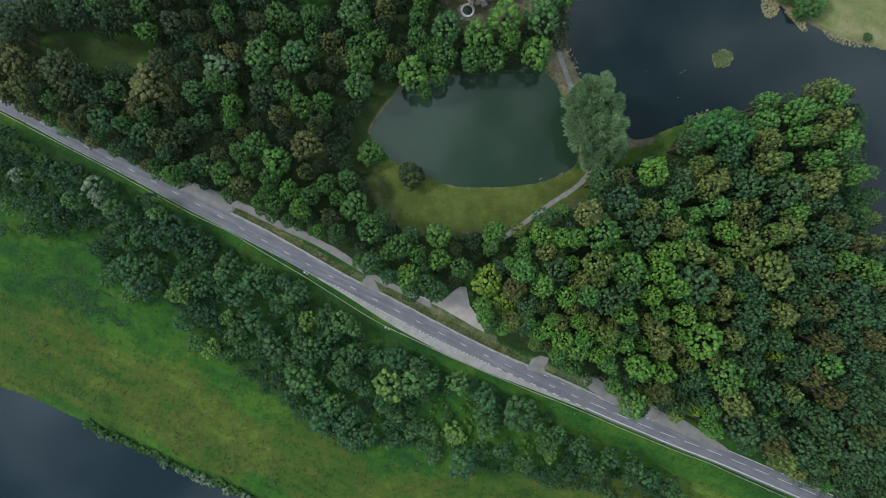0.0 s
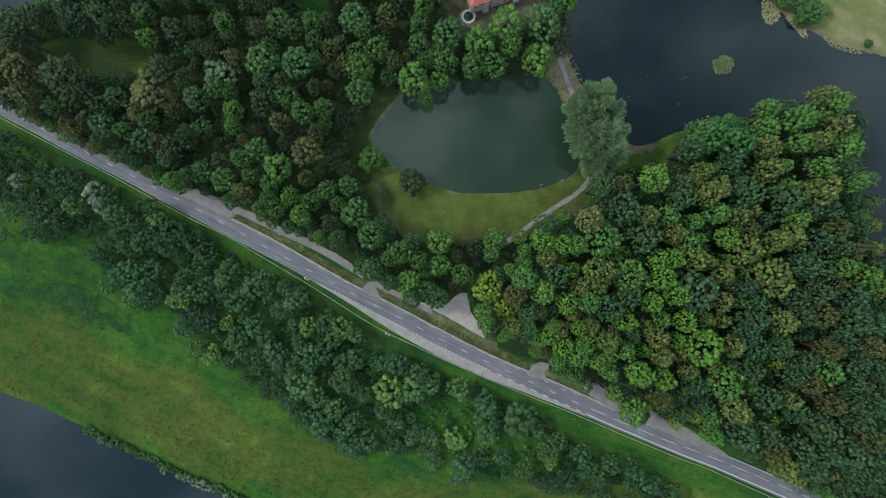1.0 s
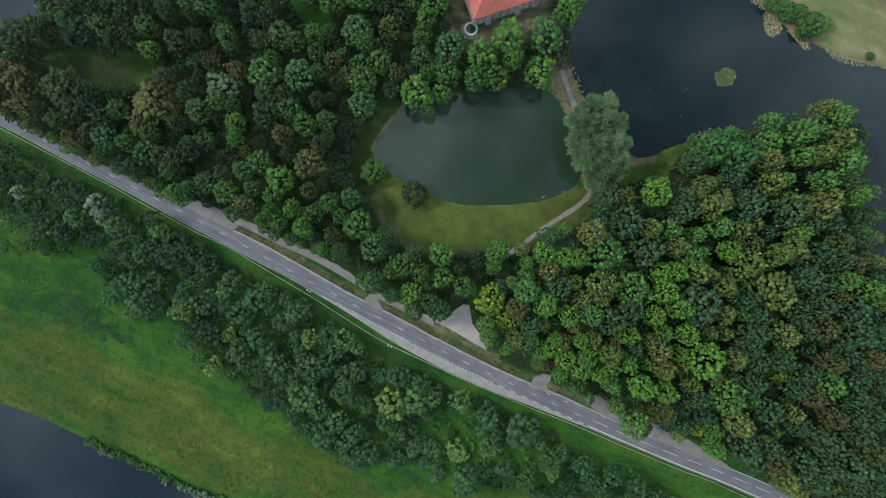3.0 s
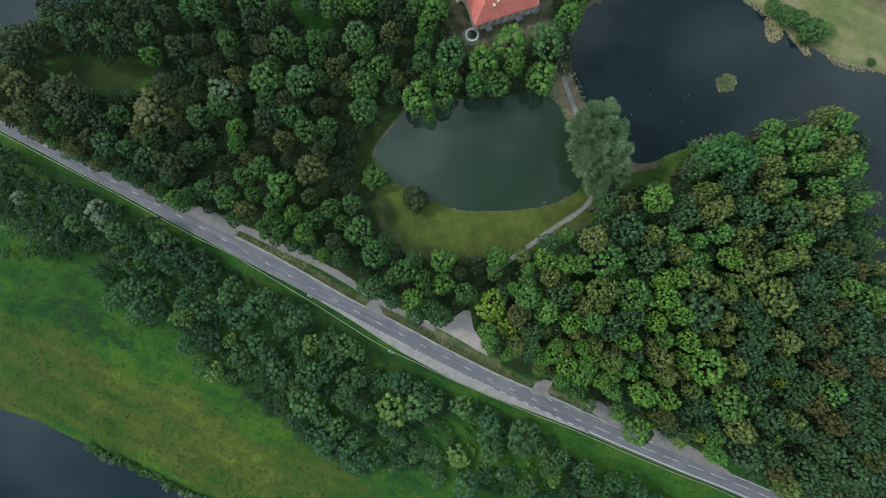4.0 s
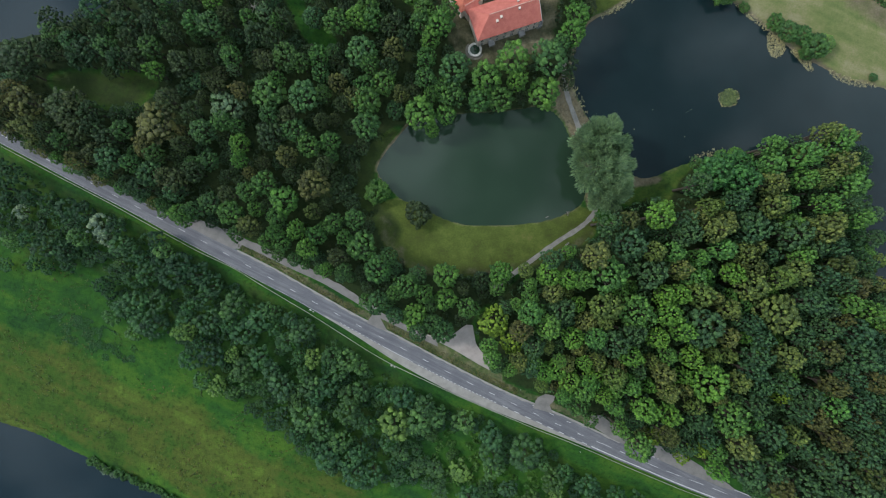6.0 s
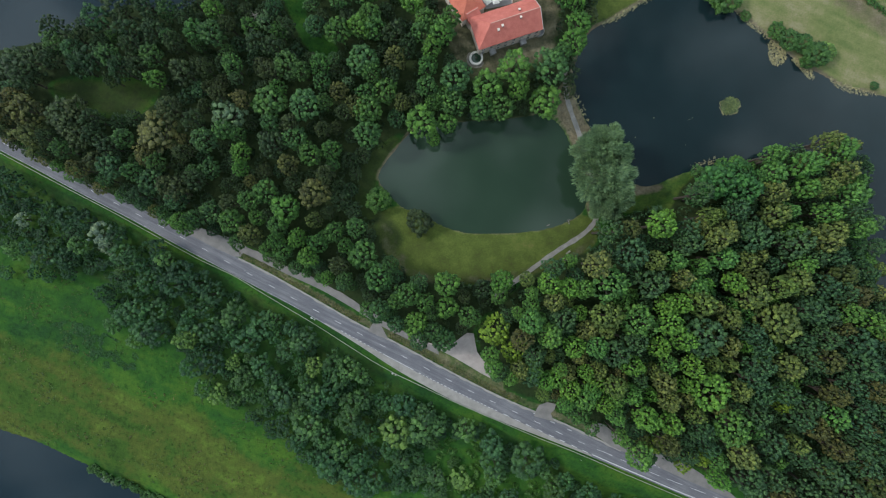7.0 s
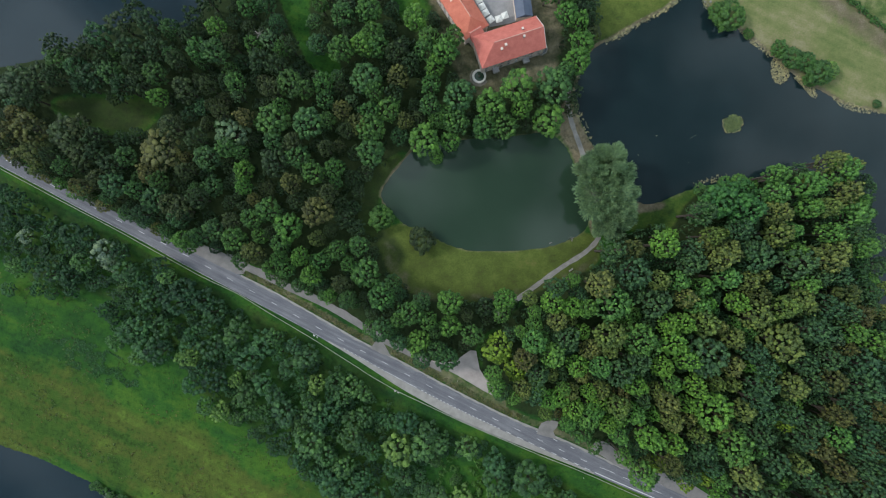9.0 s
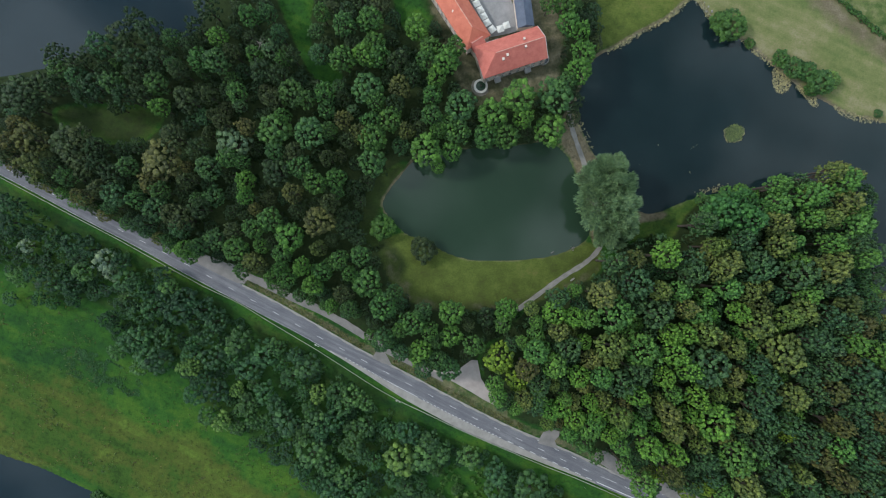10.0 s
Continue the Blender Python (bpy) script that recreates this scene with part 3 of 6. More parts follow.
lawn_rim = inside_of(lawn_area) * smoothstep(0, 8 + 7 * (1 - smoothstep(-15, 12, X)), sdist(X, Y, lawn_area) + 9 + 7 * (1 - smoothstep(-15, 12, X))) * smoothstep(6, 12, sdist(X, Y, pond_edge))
river_d = sdist(X, Y, river_edge)
river_w = river_d + 5 * np.sin(X * 0.06) * np.sin(Y * 0.09 + 1) + 3 * np.sin(X * 0.19 + Y * 0.13)
south_d = (road_south(X) - Y) * 0.88
glade = np.maximum.reduce([inside_of(g) for g in glades])
cover = {
    "olive": np.maximum(smoothstep(0, 7, river_w) * (1 - smoothstep(26, 48, river_w)), 0.75 * smoothstep(-30, 0, X) * smoothstep(88, 98, -Y)) * (south_d > 10),
    "lawn": np.maximum.reduce([inside_of(lawn_area), 0.62 * inside_of(west_lawn, 3), inside_of(point_green) * 0.5, 0.55 * inside_of(glades[0], 5), 0.5 * inside_of(yard, 4), 0.72 * smoothstep(50, 58, X) * (X < 112) * smoothstep(108, 114, Y)]),
    "field": np.maximum(inside_of(ne_field, 3), 0.52 * smoothstep(60, 80, X) * smoothstep(105, 120, Y) * (sdist(X, Y, lake_edge) > 0) * (X > 118)),
    # in the yard it is dark soil with shade mixed into the colour
    # woodland floor; its dark colour also paints tree shade on west lawn and embankment
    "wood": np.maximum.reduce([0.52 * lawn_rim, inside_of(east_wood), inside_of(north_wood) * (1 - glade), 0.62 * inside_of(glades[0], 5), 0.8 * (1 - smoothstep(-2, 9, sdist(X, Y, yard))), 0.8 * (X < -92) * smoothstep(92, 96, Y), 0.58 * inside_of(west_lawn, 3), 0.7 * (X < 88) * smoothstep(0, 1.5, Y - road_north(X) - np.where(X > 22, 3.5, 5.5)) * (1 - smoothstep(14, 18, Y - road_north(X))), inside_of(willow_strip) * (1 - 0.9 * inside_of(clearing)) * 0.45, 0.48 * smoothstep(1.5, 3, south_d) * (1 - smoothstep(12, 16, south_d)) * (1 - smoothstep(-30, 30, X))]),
    "dirt": np.maximum.reduce([0.4 * lawn_rim, inside_of(dam, 1.5) * 0.85, inside_of(field_track, 7) * 0.7, (1 - smoothstep(-2, 8, sdist(X, Y, yard))) * 0.52, (0.42 + 0.3 * (X < -14) * (Y > 44)) * (1 - smoothstep(0.5, 1.8, np.abs(sdist(X, Y, pond_edge)))),
                               (0.35 + 0.45 * smoothstep(72, 90, Y)) * (1 - smoothstep(0.8, 2.4, np.abs(sdist(X, Y, lake_edge)))),
                               0.52 * (X > -86) * (X < 80) * smoothstep(-0.3, 0.3, Y - road_north(X)) * (1 - smoothstep(3.2, 4.6, (Y - road_north(X)) * np.where((X > -25) & (X < 22), 0.6, 1.0)))]),
}
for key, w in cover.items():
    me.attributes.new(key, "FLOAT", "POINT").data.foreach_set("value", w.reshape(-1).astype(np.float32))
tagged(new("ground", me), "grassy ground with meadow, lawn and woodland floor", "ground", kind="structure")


def water(name, poly, level, material, label):
    p = np.array(poly)
    t = np.roll(p, -1, 0) - np.roll(p, 1, 0)
    nrm = np.stack((t[:, 1], -t[:, 0]), 1) / (np.hypot(t[:, 0], t[:, 1])[:, None] + 1e-9)
    area = np.sum(p[:, 0] * np.roll(p[:, 1], -1) - np.roll(p[:, 0], -1) * p[:, 1])
    p = p + nrm * 2.0 * (1 if area > 0 else -1)
    if area < 0:
        p = p[::-1]
    tagged(new(name, mesh_from(name, [(u, v, level) for u, v in p], [range(len(p))], material)), label, "water", kind="structure")


water("pond_water", pond_edge, -0.5, POND, "still dark green pond water with sky reflections")
water("lake_water", lake_edge, -0.5, LAKE, "dark still lake water reflecting the grey sky")
water("moat_water", moat_edge, -0.5, RIVER, "slate-blue water beyond the wood")
water("river_water", river_edge, -6.2, RIVER, "slate-grey river water with faint ripples")


# ---- road, footway, markings ----
def strip(name, low, high, x0, x1, z, thick, material, parent=None, label="", step=2.0):
    xs = np.linspace(x0, x1, max(2, int(abs(x1 - x0) / step) + 2))
    a_, b_ = low(xs), high(xs)
    n = len(xs)
    v = [(x, y, z) for x, y in zip(xs, a_)] + [(x, y, z) for x, y in zip(xs, b_)]
    v += [(x, y, z - thick) for x, y in zip(xs, a_)] + [(x, y, z - thick) for x, y in zip(xs, b_)]
    fs = []
    for k in range(n - 1):
        fs += [(k, k + 1, n + k + 1, n + k), (2 * n + k, 2 * n + k + 1, k + 1, k), (n + k, n + k + 1, 3 * n + k + 1, 3 * n + k)]
    ob = new(name, mesh_from(name, v, fs, material))
    ob.parent = parent
    return tagged(ob, label) if label else ob


def slab(name, poly, z, thick, material, parent=None, label="", smooth=1):
    bm = bmesh.new()
    p = chaikin(poly, smooth)
    vs = [bm.verts.new((u, v, z)) for u, v in p]
    top = bm.faces.new(vs)
    if top.calc_area() and sum(p[i][0] * p[(i + 1) % len(p)][1] - p[(i + 1) % len(p)][0] * p[i][1] for i in range(len(p))) < 0:
        top.normal_flip()
    r = bmesh.ops.extrude_face_region(bm, geom=[top])
    bmesh.ops.translate(bm, vec=(0, 0, -thick), verts=[q for q in r["geom"] if isinstance(q, bmesh.types.BMVert)])
    bmesh.ops.recalc_face_normals(bm, faces=bm.faces)
    return part(name, bm, material, parent, label)


road = tagged(new("road"), "worn grey asphalt road with white lane markings", "road", kind="structure")
strip("asphalt", road_south, road_north, -420, 420, 0.0, 0.3, ASPHALT, road)
WX = lambda px: (px - 784) * 0.2301 - 2.63
strip("shoulder", lambda x: road_south(x) + 0.05, lambda x: np.maximum(road_south(x) + 0.1, lane_edge(x) - 0.25), WX(575), WX(1046), 0.006, 0.1, GRAVEL, road, "pale gravelly road shoulder")

DASHES = {}


def dash(line, x, length, width=0.16, off=0.0, z=0.008):
    """One painted stroke of the road, along its line."""
    key = (length, width)
    if key not in DASHES:
        bm = bmesh.new()
        bm_box(bm, Matrix(), length, width, 0.004)
        mesh = bpy.data.meshes.new("lane_mark")
        bm.to_mesh(mesh)
        bm.free()
        mesh.materials.append(PAINT)
        DASHES[key] = mesh
    ob = new("lane_mark", DASHES[key])
    ob.parent = road
    ang = math.degrees(math.atan2(float(line(x + 1) - line(x - 1)), 2.0))
    ob.matrix_basis = pose(x, float(line(x)) + off, z, 0, 0, ang)


for k in range(-10, 22):
    dash(road_middle, WX(205) + 9.02 * k, 2.7)
for k in range(0, 16):
    dash(road_middle, WX(1070) + 9.5 * k, 6.6)
for k in range(12):
    dash(lane_edge, WX(604) + 1.55 * k, 0.9, 0.2)
for k in range(22):
    dash(lane_edge, WX(742) + 1.48 * k, 0.85, 0.24)
for k in range(8):
    dash(lane_edge, WX(895) + 4.6 * k, 2.4, 0.22)
for k in range(16):
    dash(road_north, WX(1148) + 2.2 * k, 1.2, 0.2, -0.35)
for k in range(3):
    dash(road_middle, WX(947) + 7.0 * k, 2.0, 0.16, 3.0)
dash(lambda x: -9.49 - 0.6 * (x - -56.43), -56.43, 0.9, 0.5)
dash(lambda x: -10.18 - 0.6 * (x - -55.28), -55.28, 0.6, 0.4)
thin = lambda f, o, w: (lambda x: f(x) + o - w / 2, lambda x: f(x) + o + w / 2)
strip("edge_line", *thin(lane_edge, 0, 0.2), WX(678), WX(731), 0.012, 0.004, PAINT, road)
strip("edge_line", *thin(lane_edge, 0, 0.34), WX(1048), 240, 0.012, 0.004, PAINT, road)
strip("edge_line", *thin(road_south, 0.3, 0.07), -240, WX(585), 0.012, 0.004, PAINT, road)
strip("gravel_margin", lambda x: road_north(x) - 0.75 + 0.3 * np.sin(x * 0.9) * np.sin(x * 0.37), lambda x: road_north(x) + 0.1, WX(420), WX(1098), 0.012, 0.1, GRAVEL, road, "pale dusty gravel margin of the road", 0.8)
strip("edge_line", *thin(road_north, -0.3, 0.2), WX(1300), 240, 0.012, 0.004, PAINT, road)

footway = tagged(new("pavement"), "pinkish grey footway and lay-bys beside the road", "pavement", kind="structure")
foot_mid = curve([
    (-91.2, 21.1), (-83.2, 17.6), (-74.0, 13.1), (-62.5, 7.6), (-53.3, 3.7), (-44.1, -1.6), (-34.9, -7.1), (-29.4, -11.0), (-21.1, -14.9),
    (-10.7, -20.1),], 3)
strip("footway_surface", lambda x: foot_mid(x) - 1.25, lambda x: foot_mid(x) + 2.1 + 0.25 * np.sin(0.4 * x) + 0.15 * np.sin(1.1 * x), WX(395), WX(668), 0.02, 0.2, FOOTWAY, footway)
strip("footway_surface", lambda x: foot_mid(x) - 1.25, lambda x: foot_mid(x) + 1.25, WX(668), WX(775), 0.02, 0.2, FOOTWAY, footway)
for pts, mt, nm in (
        ([
    (-108.9, 27.5), (-102.7, 27.5), (-96.5, 25.2), (-89.0, 21.8), (-83.7, 17.9), (-85.9, 14.4), (-94.7, 18.3), (-102.7, 22.4), (-108.0, 25.2),], FOOTWAY, "lay_by"),
        ([
    (-33.5, -14.7), (-31.2, -11.0), (-28.5, -11.9), (-25.2, -17.9), (-28.5, -17.0),], FOOTWAY, "driveway"),
        ([
    (-10.1, -19.0), (-4.5, -20.4), (1.0, -19.7), (4.7, -16.9), (7.0, -15.3), (9.5, -15.5), (10.2, -19.2), (10.9, -22.9), (12.7, -25.6), (15.3, -28.6),
    (17.8, -32.3), (16.4, -33.7), (12.3, -31.6), (6.1, -27.9), (1.0, -25.0), (-5.0, -22.0),], SAND, "parking_place"),
        ([
    (34.2, -49.1), (35.3, -46.3), (36.3, -44.7), (39.5, -43.4), (43.2, -44.2), (42.6, -46.4), (41.0, -48.0), (42.5, -51.4),], FOOTWAY, "driveway"),
        ([
    (56.3, -55.0), (58.6, -51.8), (62.3, -52.2), (66.0, -55.0), (69.7, -58.0), (76.2, -62.8), (75.3, -65.6), (66.5, -61.7),], FOOTWAY, "driveway"),
        ([
    (80.3, -64.2), (86.1, -62.4), (105.7, -74.3), (117.3, -82.1), (115.0, -82.6), (103.4, -78.0), (81.5, -68.3),], FOOTWAY, "lay_by")):
    slab(nm, pts, 0.014, 0.25, mt, footway, smooth=1 if nm == "lay_by" else 0)

park_path = tagged(new("park_path"), "pale gravel footpath across the lawn by the pond", "path", kind="structure")


def ribbon(pts, width, z_up, material, parent, name, label=""):
    """A path that lies on the ground along a polyline."""
    p = np.array(pts, float)
    for _ in range(3):
        q = [p[0]]
        for u, v in zip(p, p[1:]):
            q += [0.75 * u + 0.25 * v, 0.25 * u + 0.75 * v]
        p = np.array(q + [p[-1]])
    t = np.gradient(p, axis=0)
    nr = np.stack((-t[:, 1], t[:, 0]), 1) / np.hypot(t[:, 0], t[:, 1])[:, None]
    wide = (width * (1 + 0.16 * np.sin(0.9 * np.arange(len(p))) * np.sin(0.31 * np.arange(len(p)) + 1)))[:, None]
    rows_ = [p + nr * wide * k for k in (-0.5, -0.17, 0.17, 0.5)]
    zz = [ground_z(r[:, 0], r[:, 1]) + z_up for r in rows_]
    top = np.maximum.reduce(zz)
    n = len(p)
    v = [(r[i, 0], r[i, 1], top[i] - (0.02 if k in (0, 3) else 0)) for k, r in enumerate(rows_) for i in range(n)]
    v += [(r[i, 0], r[i, 1], top[i] - 0.4) for r in (rows_[0], rows_[3]) for i in range(n)]
    fs = [(k * n + i, k * n + i + 1, (k + 1) * n + i + 1, (k + 1) * n + i) for k in range(3) for i in range(n - 1)]
    fs += [(4 * n + i, 4 * n + i + 1, i + 1, i) for i in range(n - 1)] + [(3 * n + i, 3 * n + i + 1, 5 * n + i + 1, 5 * n + i) for i in range(n - 1)]
    ob = new(name, mesh_from(name, v, [q[::-1] for q in fs], material))
    ob.parent = parent
    return ob


ribbon([
    (18.0, -0.5), (27.6, 6.6), (36.4, 13.1), (44.9, 19.3), (52.2, 23.6), (57.6, 28.1), (60.3, 32.6), (59.4, 38.9), (57.1, 50.5), (52.4, 65.4),
    (48.5, 75.8), (46.6, 82.7), (45.9, 90.8),], 1.9, 0.05, FINE_GRAVEL, park_path, "path_surface")

# guard rail along the embankment
guard = tagged(new("guard_rail"), "pale galvanised guard rail along the embankment", "guard rail")
xs = np.arange(-216, 200, 2.0)
prof = [(-0.04, 0.45), (0.05, 0.52), (-0.02, 0.6), (0.05, 0.68), (-0.04, 0.75), (-0.09, 0.75), (-0.09, 0.45)]
v, fs, m_ = [], [], len(prof)
for k, x in enumerate(xs):
    for o, z in prof:
        v.append((x, float(rail_line(x)) + o * 1.5, z - 0.1))
    if k:
        fs += [(m_ * (k - 1) + i, m_ * k + i, m_ * k + (i + 1) % m_, m_ * (k - 1) + (i + 1) % m_) for i in range(m_)]
rail = new("rail", mesh_from("rail", v, fs, STEEL))
rail.parent = guard
bm = bmesh.new()
bm_box(bm, Matrix(), 0.1, 0.06, 1.1)
first = part("post", bm, STEEL, guard)
for k, x in enumerate(xs[::2]):
    ob = first if k == 0 else new("post", first.data)
    ob.parent = guard
    ob.location = (x, float(rail_line(x)) - 0.22, -0.5)


# ---- trees ----
def crown_arrays(rng, R, H, base, lobes, sprays, leaf, lobe_r=0.42, up=0.3, outline=1.0):
    """A dome of many rounded clumps: their caps, the leaf sprays that break their outlines, their centres."""
    zc, V = base + (H - base) * 0.46, (H - base) * 0.54
    k = np.arange(lobes) + 0.5
    cz = 1 - 1.3 * k / lobes
    ph = k * 2.39996 + rng.uniform(0, 6.28)
    s = np.sqrt(np.maximum(0, 1 - cz ** 2))
    d = np.stack((s * np.cos(ph), s * np.sin(ph), cz), 1) + rng.normal(0, 0.07, (lobes, 3))
    lean = 1 + 0.05 * outline * np.sin(2 * ph + rng.uniform(0, 6.28)) + 0.06 * outline * np.sin(3 * ph + rng.uniform(0, 6.28))
    far = (rng.uniform(0.72, 0.72 + 0.19 * outline, lobes) * lean)[:, None]
    c = d * far * np.array([R, R, V]) + np.array([0, 0, zc])
    lr = R * lobe_r * rng.uniform(0.6, 1.4, lobes)
    shade = rng.uniform(0, 1, lobes)
    # caps: a tip and two uneven rings round each clump's outward axis
    ax = d / np.linalg.norm(d, axis=1)[:, None] + np.array([0, 0, 0.55])
    ax /= np.linalg.norm(ax, axis=1)[:, None]
    u = np.cross(ax, rng.normal(0, 1, ax.shape))
    u /= np.linalg.norm(u, axis=1)[:, None]
    w = np.cross(ax, u)
    cols = [c + ax * lr[:, None] * 1.05]
    for polar in (0.75, 1.6):
        for j in range(6):
            th, po = 1.0472 * (j + 0.5 * (polar > 1)) + rng.uniform(-0.3, 0.3, lobes), polar + rng.uniform(-0.14, 0.14, lobes)
            way = ax * np.cos(po)[:, None] + (u * np.cos(th)[:, None] + w * np.sin(th)[:, None]) * np.sin(po)[:, None]
            cols.append(c + way * (lr * rng.uniform(0.7, 1.05, lobes))[:, None])
    caps = np.stack(cols, 1)
    # sprays
    pick = rng.choice(lobes, sprays * 3, p=lr ** 2 / np.sum(lr ** 2))
    q = rng.normal(0, 1, (sprays * 3, 3)) + 0.7 * d[pick]
    q[:, 2] += 0.4
    q /= np.linalg.norm(q, axis=1)[:, None]
    p = c[pick] + q * lr[pick][:, None] * rng.uniform(0.78, 1.2, (len(q), 1))
    dist = np.linalg.norm(p[:, None, :] - c[None], axis=2) / lr[None]
    dist[np.arange(len(p)), pick] = 9
    ok = (dist.min(1) > 0.9) & (q[:, 2] > -0.35)
    p, q, own = p[ok][:sprays], q[ok][:sprays], pick[ok][:sprays]
    n = q + rng.normal(0, 0.34, q.shape) + np.array([0, 0, up * 0.5])
    n /= np.linalg.norm(n, axis=1)[:, None]
    return caps, shade, tufts(rng, p, n, leaf), shade[own], c


def tufts(rng, p, n, leaf, blades=3):
    """A star of leaf blades round each point, all hung on one middle vertex."""
    a_ = np.cross(n, rng.normal(0, 1, n.shape))
    a_ /= np.linalg.norm(a_, axis=1)[:, None] + 1e-9
    b_ = np.cross(n, a_)
    cols = [p + n * leaf * 0.15]
    L = leaf * rng.uniform(0.7, 1.3, (len(p), 1))
    for k in range(blades):
        th = 6.28318 * (k + rng.uniform(-0.25, 0.25, (len(p), 1))) / blades
        ln, droop = L * rng.uniform(0.75, 1.25, (len(p), 1)), rng.uniform(-0.15, 0.6, (len(p), 1))
        for dth in (-1.9 / blades, 1.9 / blades):
            cols.append(p + (a_ * np.cos(th + dth) + b_ * np.sin(th + dth)) * ln - n * ln * droop)
    return np.stack(cols, 1)


CAP_FACES = np.array([(0, 1 + j, 1 + (j + 1) % 6) for j in range(6)] + [f for a in (1,) for j in range(6) for f in (
    (a + j, a + 6 + j, a + (j + 1) % 6), (a + (j + 1) % 6, a + 6 + j, a + 6 + (j + 1) % 6))])


def crown_mesh(name, v, material, clump=None, caps=None, cap_clump=None):
    """v: tufts, each a middle vertex and two more for every blade; caps: rounded clumps under them; clump: a shade for each."""
    m_, w_ = v.shape[:2]
    tri = np.array([(0, k, k + 1) for k in range(1, w_, 2)])
    fs = (np.arange(m_)[:, None, None] * w_ + tri[None]).reshape(-1, 3)
    verts, shade = v.reshape(-1, 3), np.repeat(np.full(m_, 0.5) if clump is None else clump, w_)
    flat = len(fs)
    if caps is not None:
        n_, k_ = caps.shape[:2]
        fs = np.concatenate((fs, (len(verts) + np.arange(n_)[:, None, None] * k_ + CAP_FACES[None]).reshape(-1, 3)))
        verts, shade = np.concatenate((verts, caps.reshape(-1, 3))), np.concatenate((shade, np.repeat(cap_clump, k_)))
    me_ = bpy.data.meshes.new(name)
    me_.from_pydata(verts.tolist(), [], fs.tolist())
    me_.materials.append(material)
    me_.polygons.foreach_set("use_smooth", np.arange(len(fs)) >= flat)
    me_.attributes.new("clump", "FLOAT", "POINT").data.foreach_set("value", shade.astype(np.float32))
    return me_


def bm_limb(bm, p0, p1, r0, r1, n=6, bend=0.0):
    p0, p1 = Vector(p0), Vector(p1)
    ax = (p1 - p0).normalized()
    u = ax.orthogonal().normalized()
    w = ax.cross(u)
    rings = []
    for k in range(3):
        f_ = k / 2
        c = p0.lerp(p1, f_) + u * bend * math.sin(f_ * 3.14)
        r = r0 + (r1 - r0) * f_
        rings.append([bm.verts.new(c + (u * math.cos(6.283 * j / n) + w * math.sin(6.283 * j / n)) * r) for j in range(n)])
    for A, B in zip(rings, rings[1:]):
        for j in range(n):
            bm.faces.new((A[j], A[(j + 1) % n], B[(j + 1) % n], B[j]))


KINDS = {}


def tree_kind(key, name, label, category, seed, R, H, base, lobes, sprays, leaf, material, lobe_r=0.42, up=0.3, outline=1.0, stems=1):
    rng = np.random.default_rng(seed)
    caps, cap_clump, v, clump, c = crown_arrays(rng, R, H, base, lobes, sprays, leaf, lobe_r, up, outline)
    thing = tagged(new(name), label, category)
    bm = bmesh.new()
    r0 = 0.028 * H if stems == 1 else 0.018 * H
    for s_ in range(stems):
        o = Vector((0, 0, 0)) if stems == 1 else Vector((rng.normal(0, 0.25), rng.normal(0, 0.25), 0))
        bm_limb(bm, o - Vector((0, 0, 0.5)), o * 2 + Vector((0, 0, base + 0.35 * (H - base))), r0, r0 * 0.55, 6, 0.15)
    for lobe in c[:: max(1, len(c) // 5)]:
        bm_limb(bm, (0, 0, base * 0.85), tuple(lobe * np.array([0.9, 0.9, 1.0])), r0 * 0.45, r0 * 0.12, 4, 0.3)
    part("trunk", bm, BARK, thing)
    crown = new("crown", crown_mesh("crown", v, material, clump, caps, cap_clump))
    crown.parent = thing
    KINDS[key] = (thing, R, H)


for i in range(3):
    tree_kind(f"C_mid{i}", "maple_tree", "tall maple in the wood with a mid-green rounded crown", "tree", 10 + i, 6.0, 28, 12, 119 + 6 * i, 440, 0.35, MID, 0.132)
    tree_kind(f"C_bright{i}", "lime_tree", "tall lime tree in the wood with a fresh green lobed crown", "tree", 20 + i, 6.0, 28, 12, 125, 440, 0.35, BRIGHT, 0.132)
    tree_kind(f"C_brown{i}", "oak_tree", "tall oak in the wood with an olive-brown crown", "tree", 30 + i, 6.0, 28, 12, 128 + 4 * i, 440, 0.35, BROWN, 0.132)
    tree_kind(f"C_dark{i}", "beech_tree", "tall beech in the wood with a dark green crown", "tree", 40 + i, 6.0, 28, 12, 116, 440, 0.35, DARK, 0.132, outline=1.3)
    tree_kind(f"N_mid{i}", "alder_tree", "mid-green rounded alder in the damp wood", "tree", 50 + i, 4.8, 16, 4.5, 82, 320, 0.33, ALDER, 0.15)
    tree_kind(f"N_dark{i}", "alder_tree", "dark green alder in the damp wood", "tree", 60 + i, 4.8, 16, 4.5, 70 + 3 * i, 320, 0.33, SHADY, 0.15, outline=1.3)
    tree_kind(f"N_green{i}", "elm_tree", "fresh mid-green tree at the edge of the wood", "tree", 92 + i, 4.8, 16, 4.5, 84, 320, 0.33, ELM, 0.15)
    tree_kind(f"W{i}", "willow_tree", "grey-green willow below the road embankment", "tree", 70 + i, 3.6, 10, 1.6, 38 + 2 * i, 260, 0.31, WILLOW, 0.2, outline=1.5, stems=3)
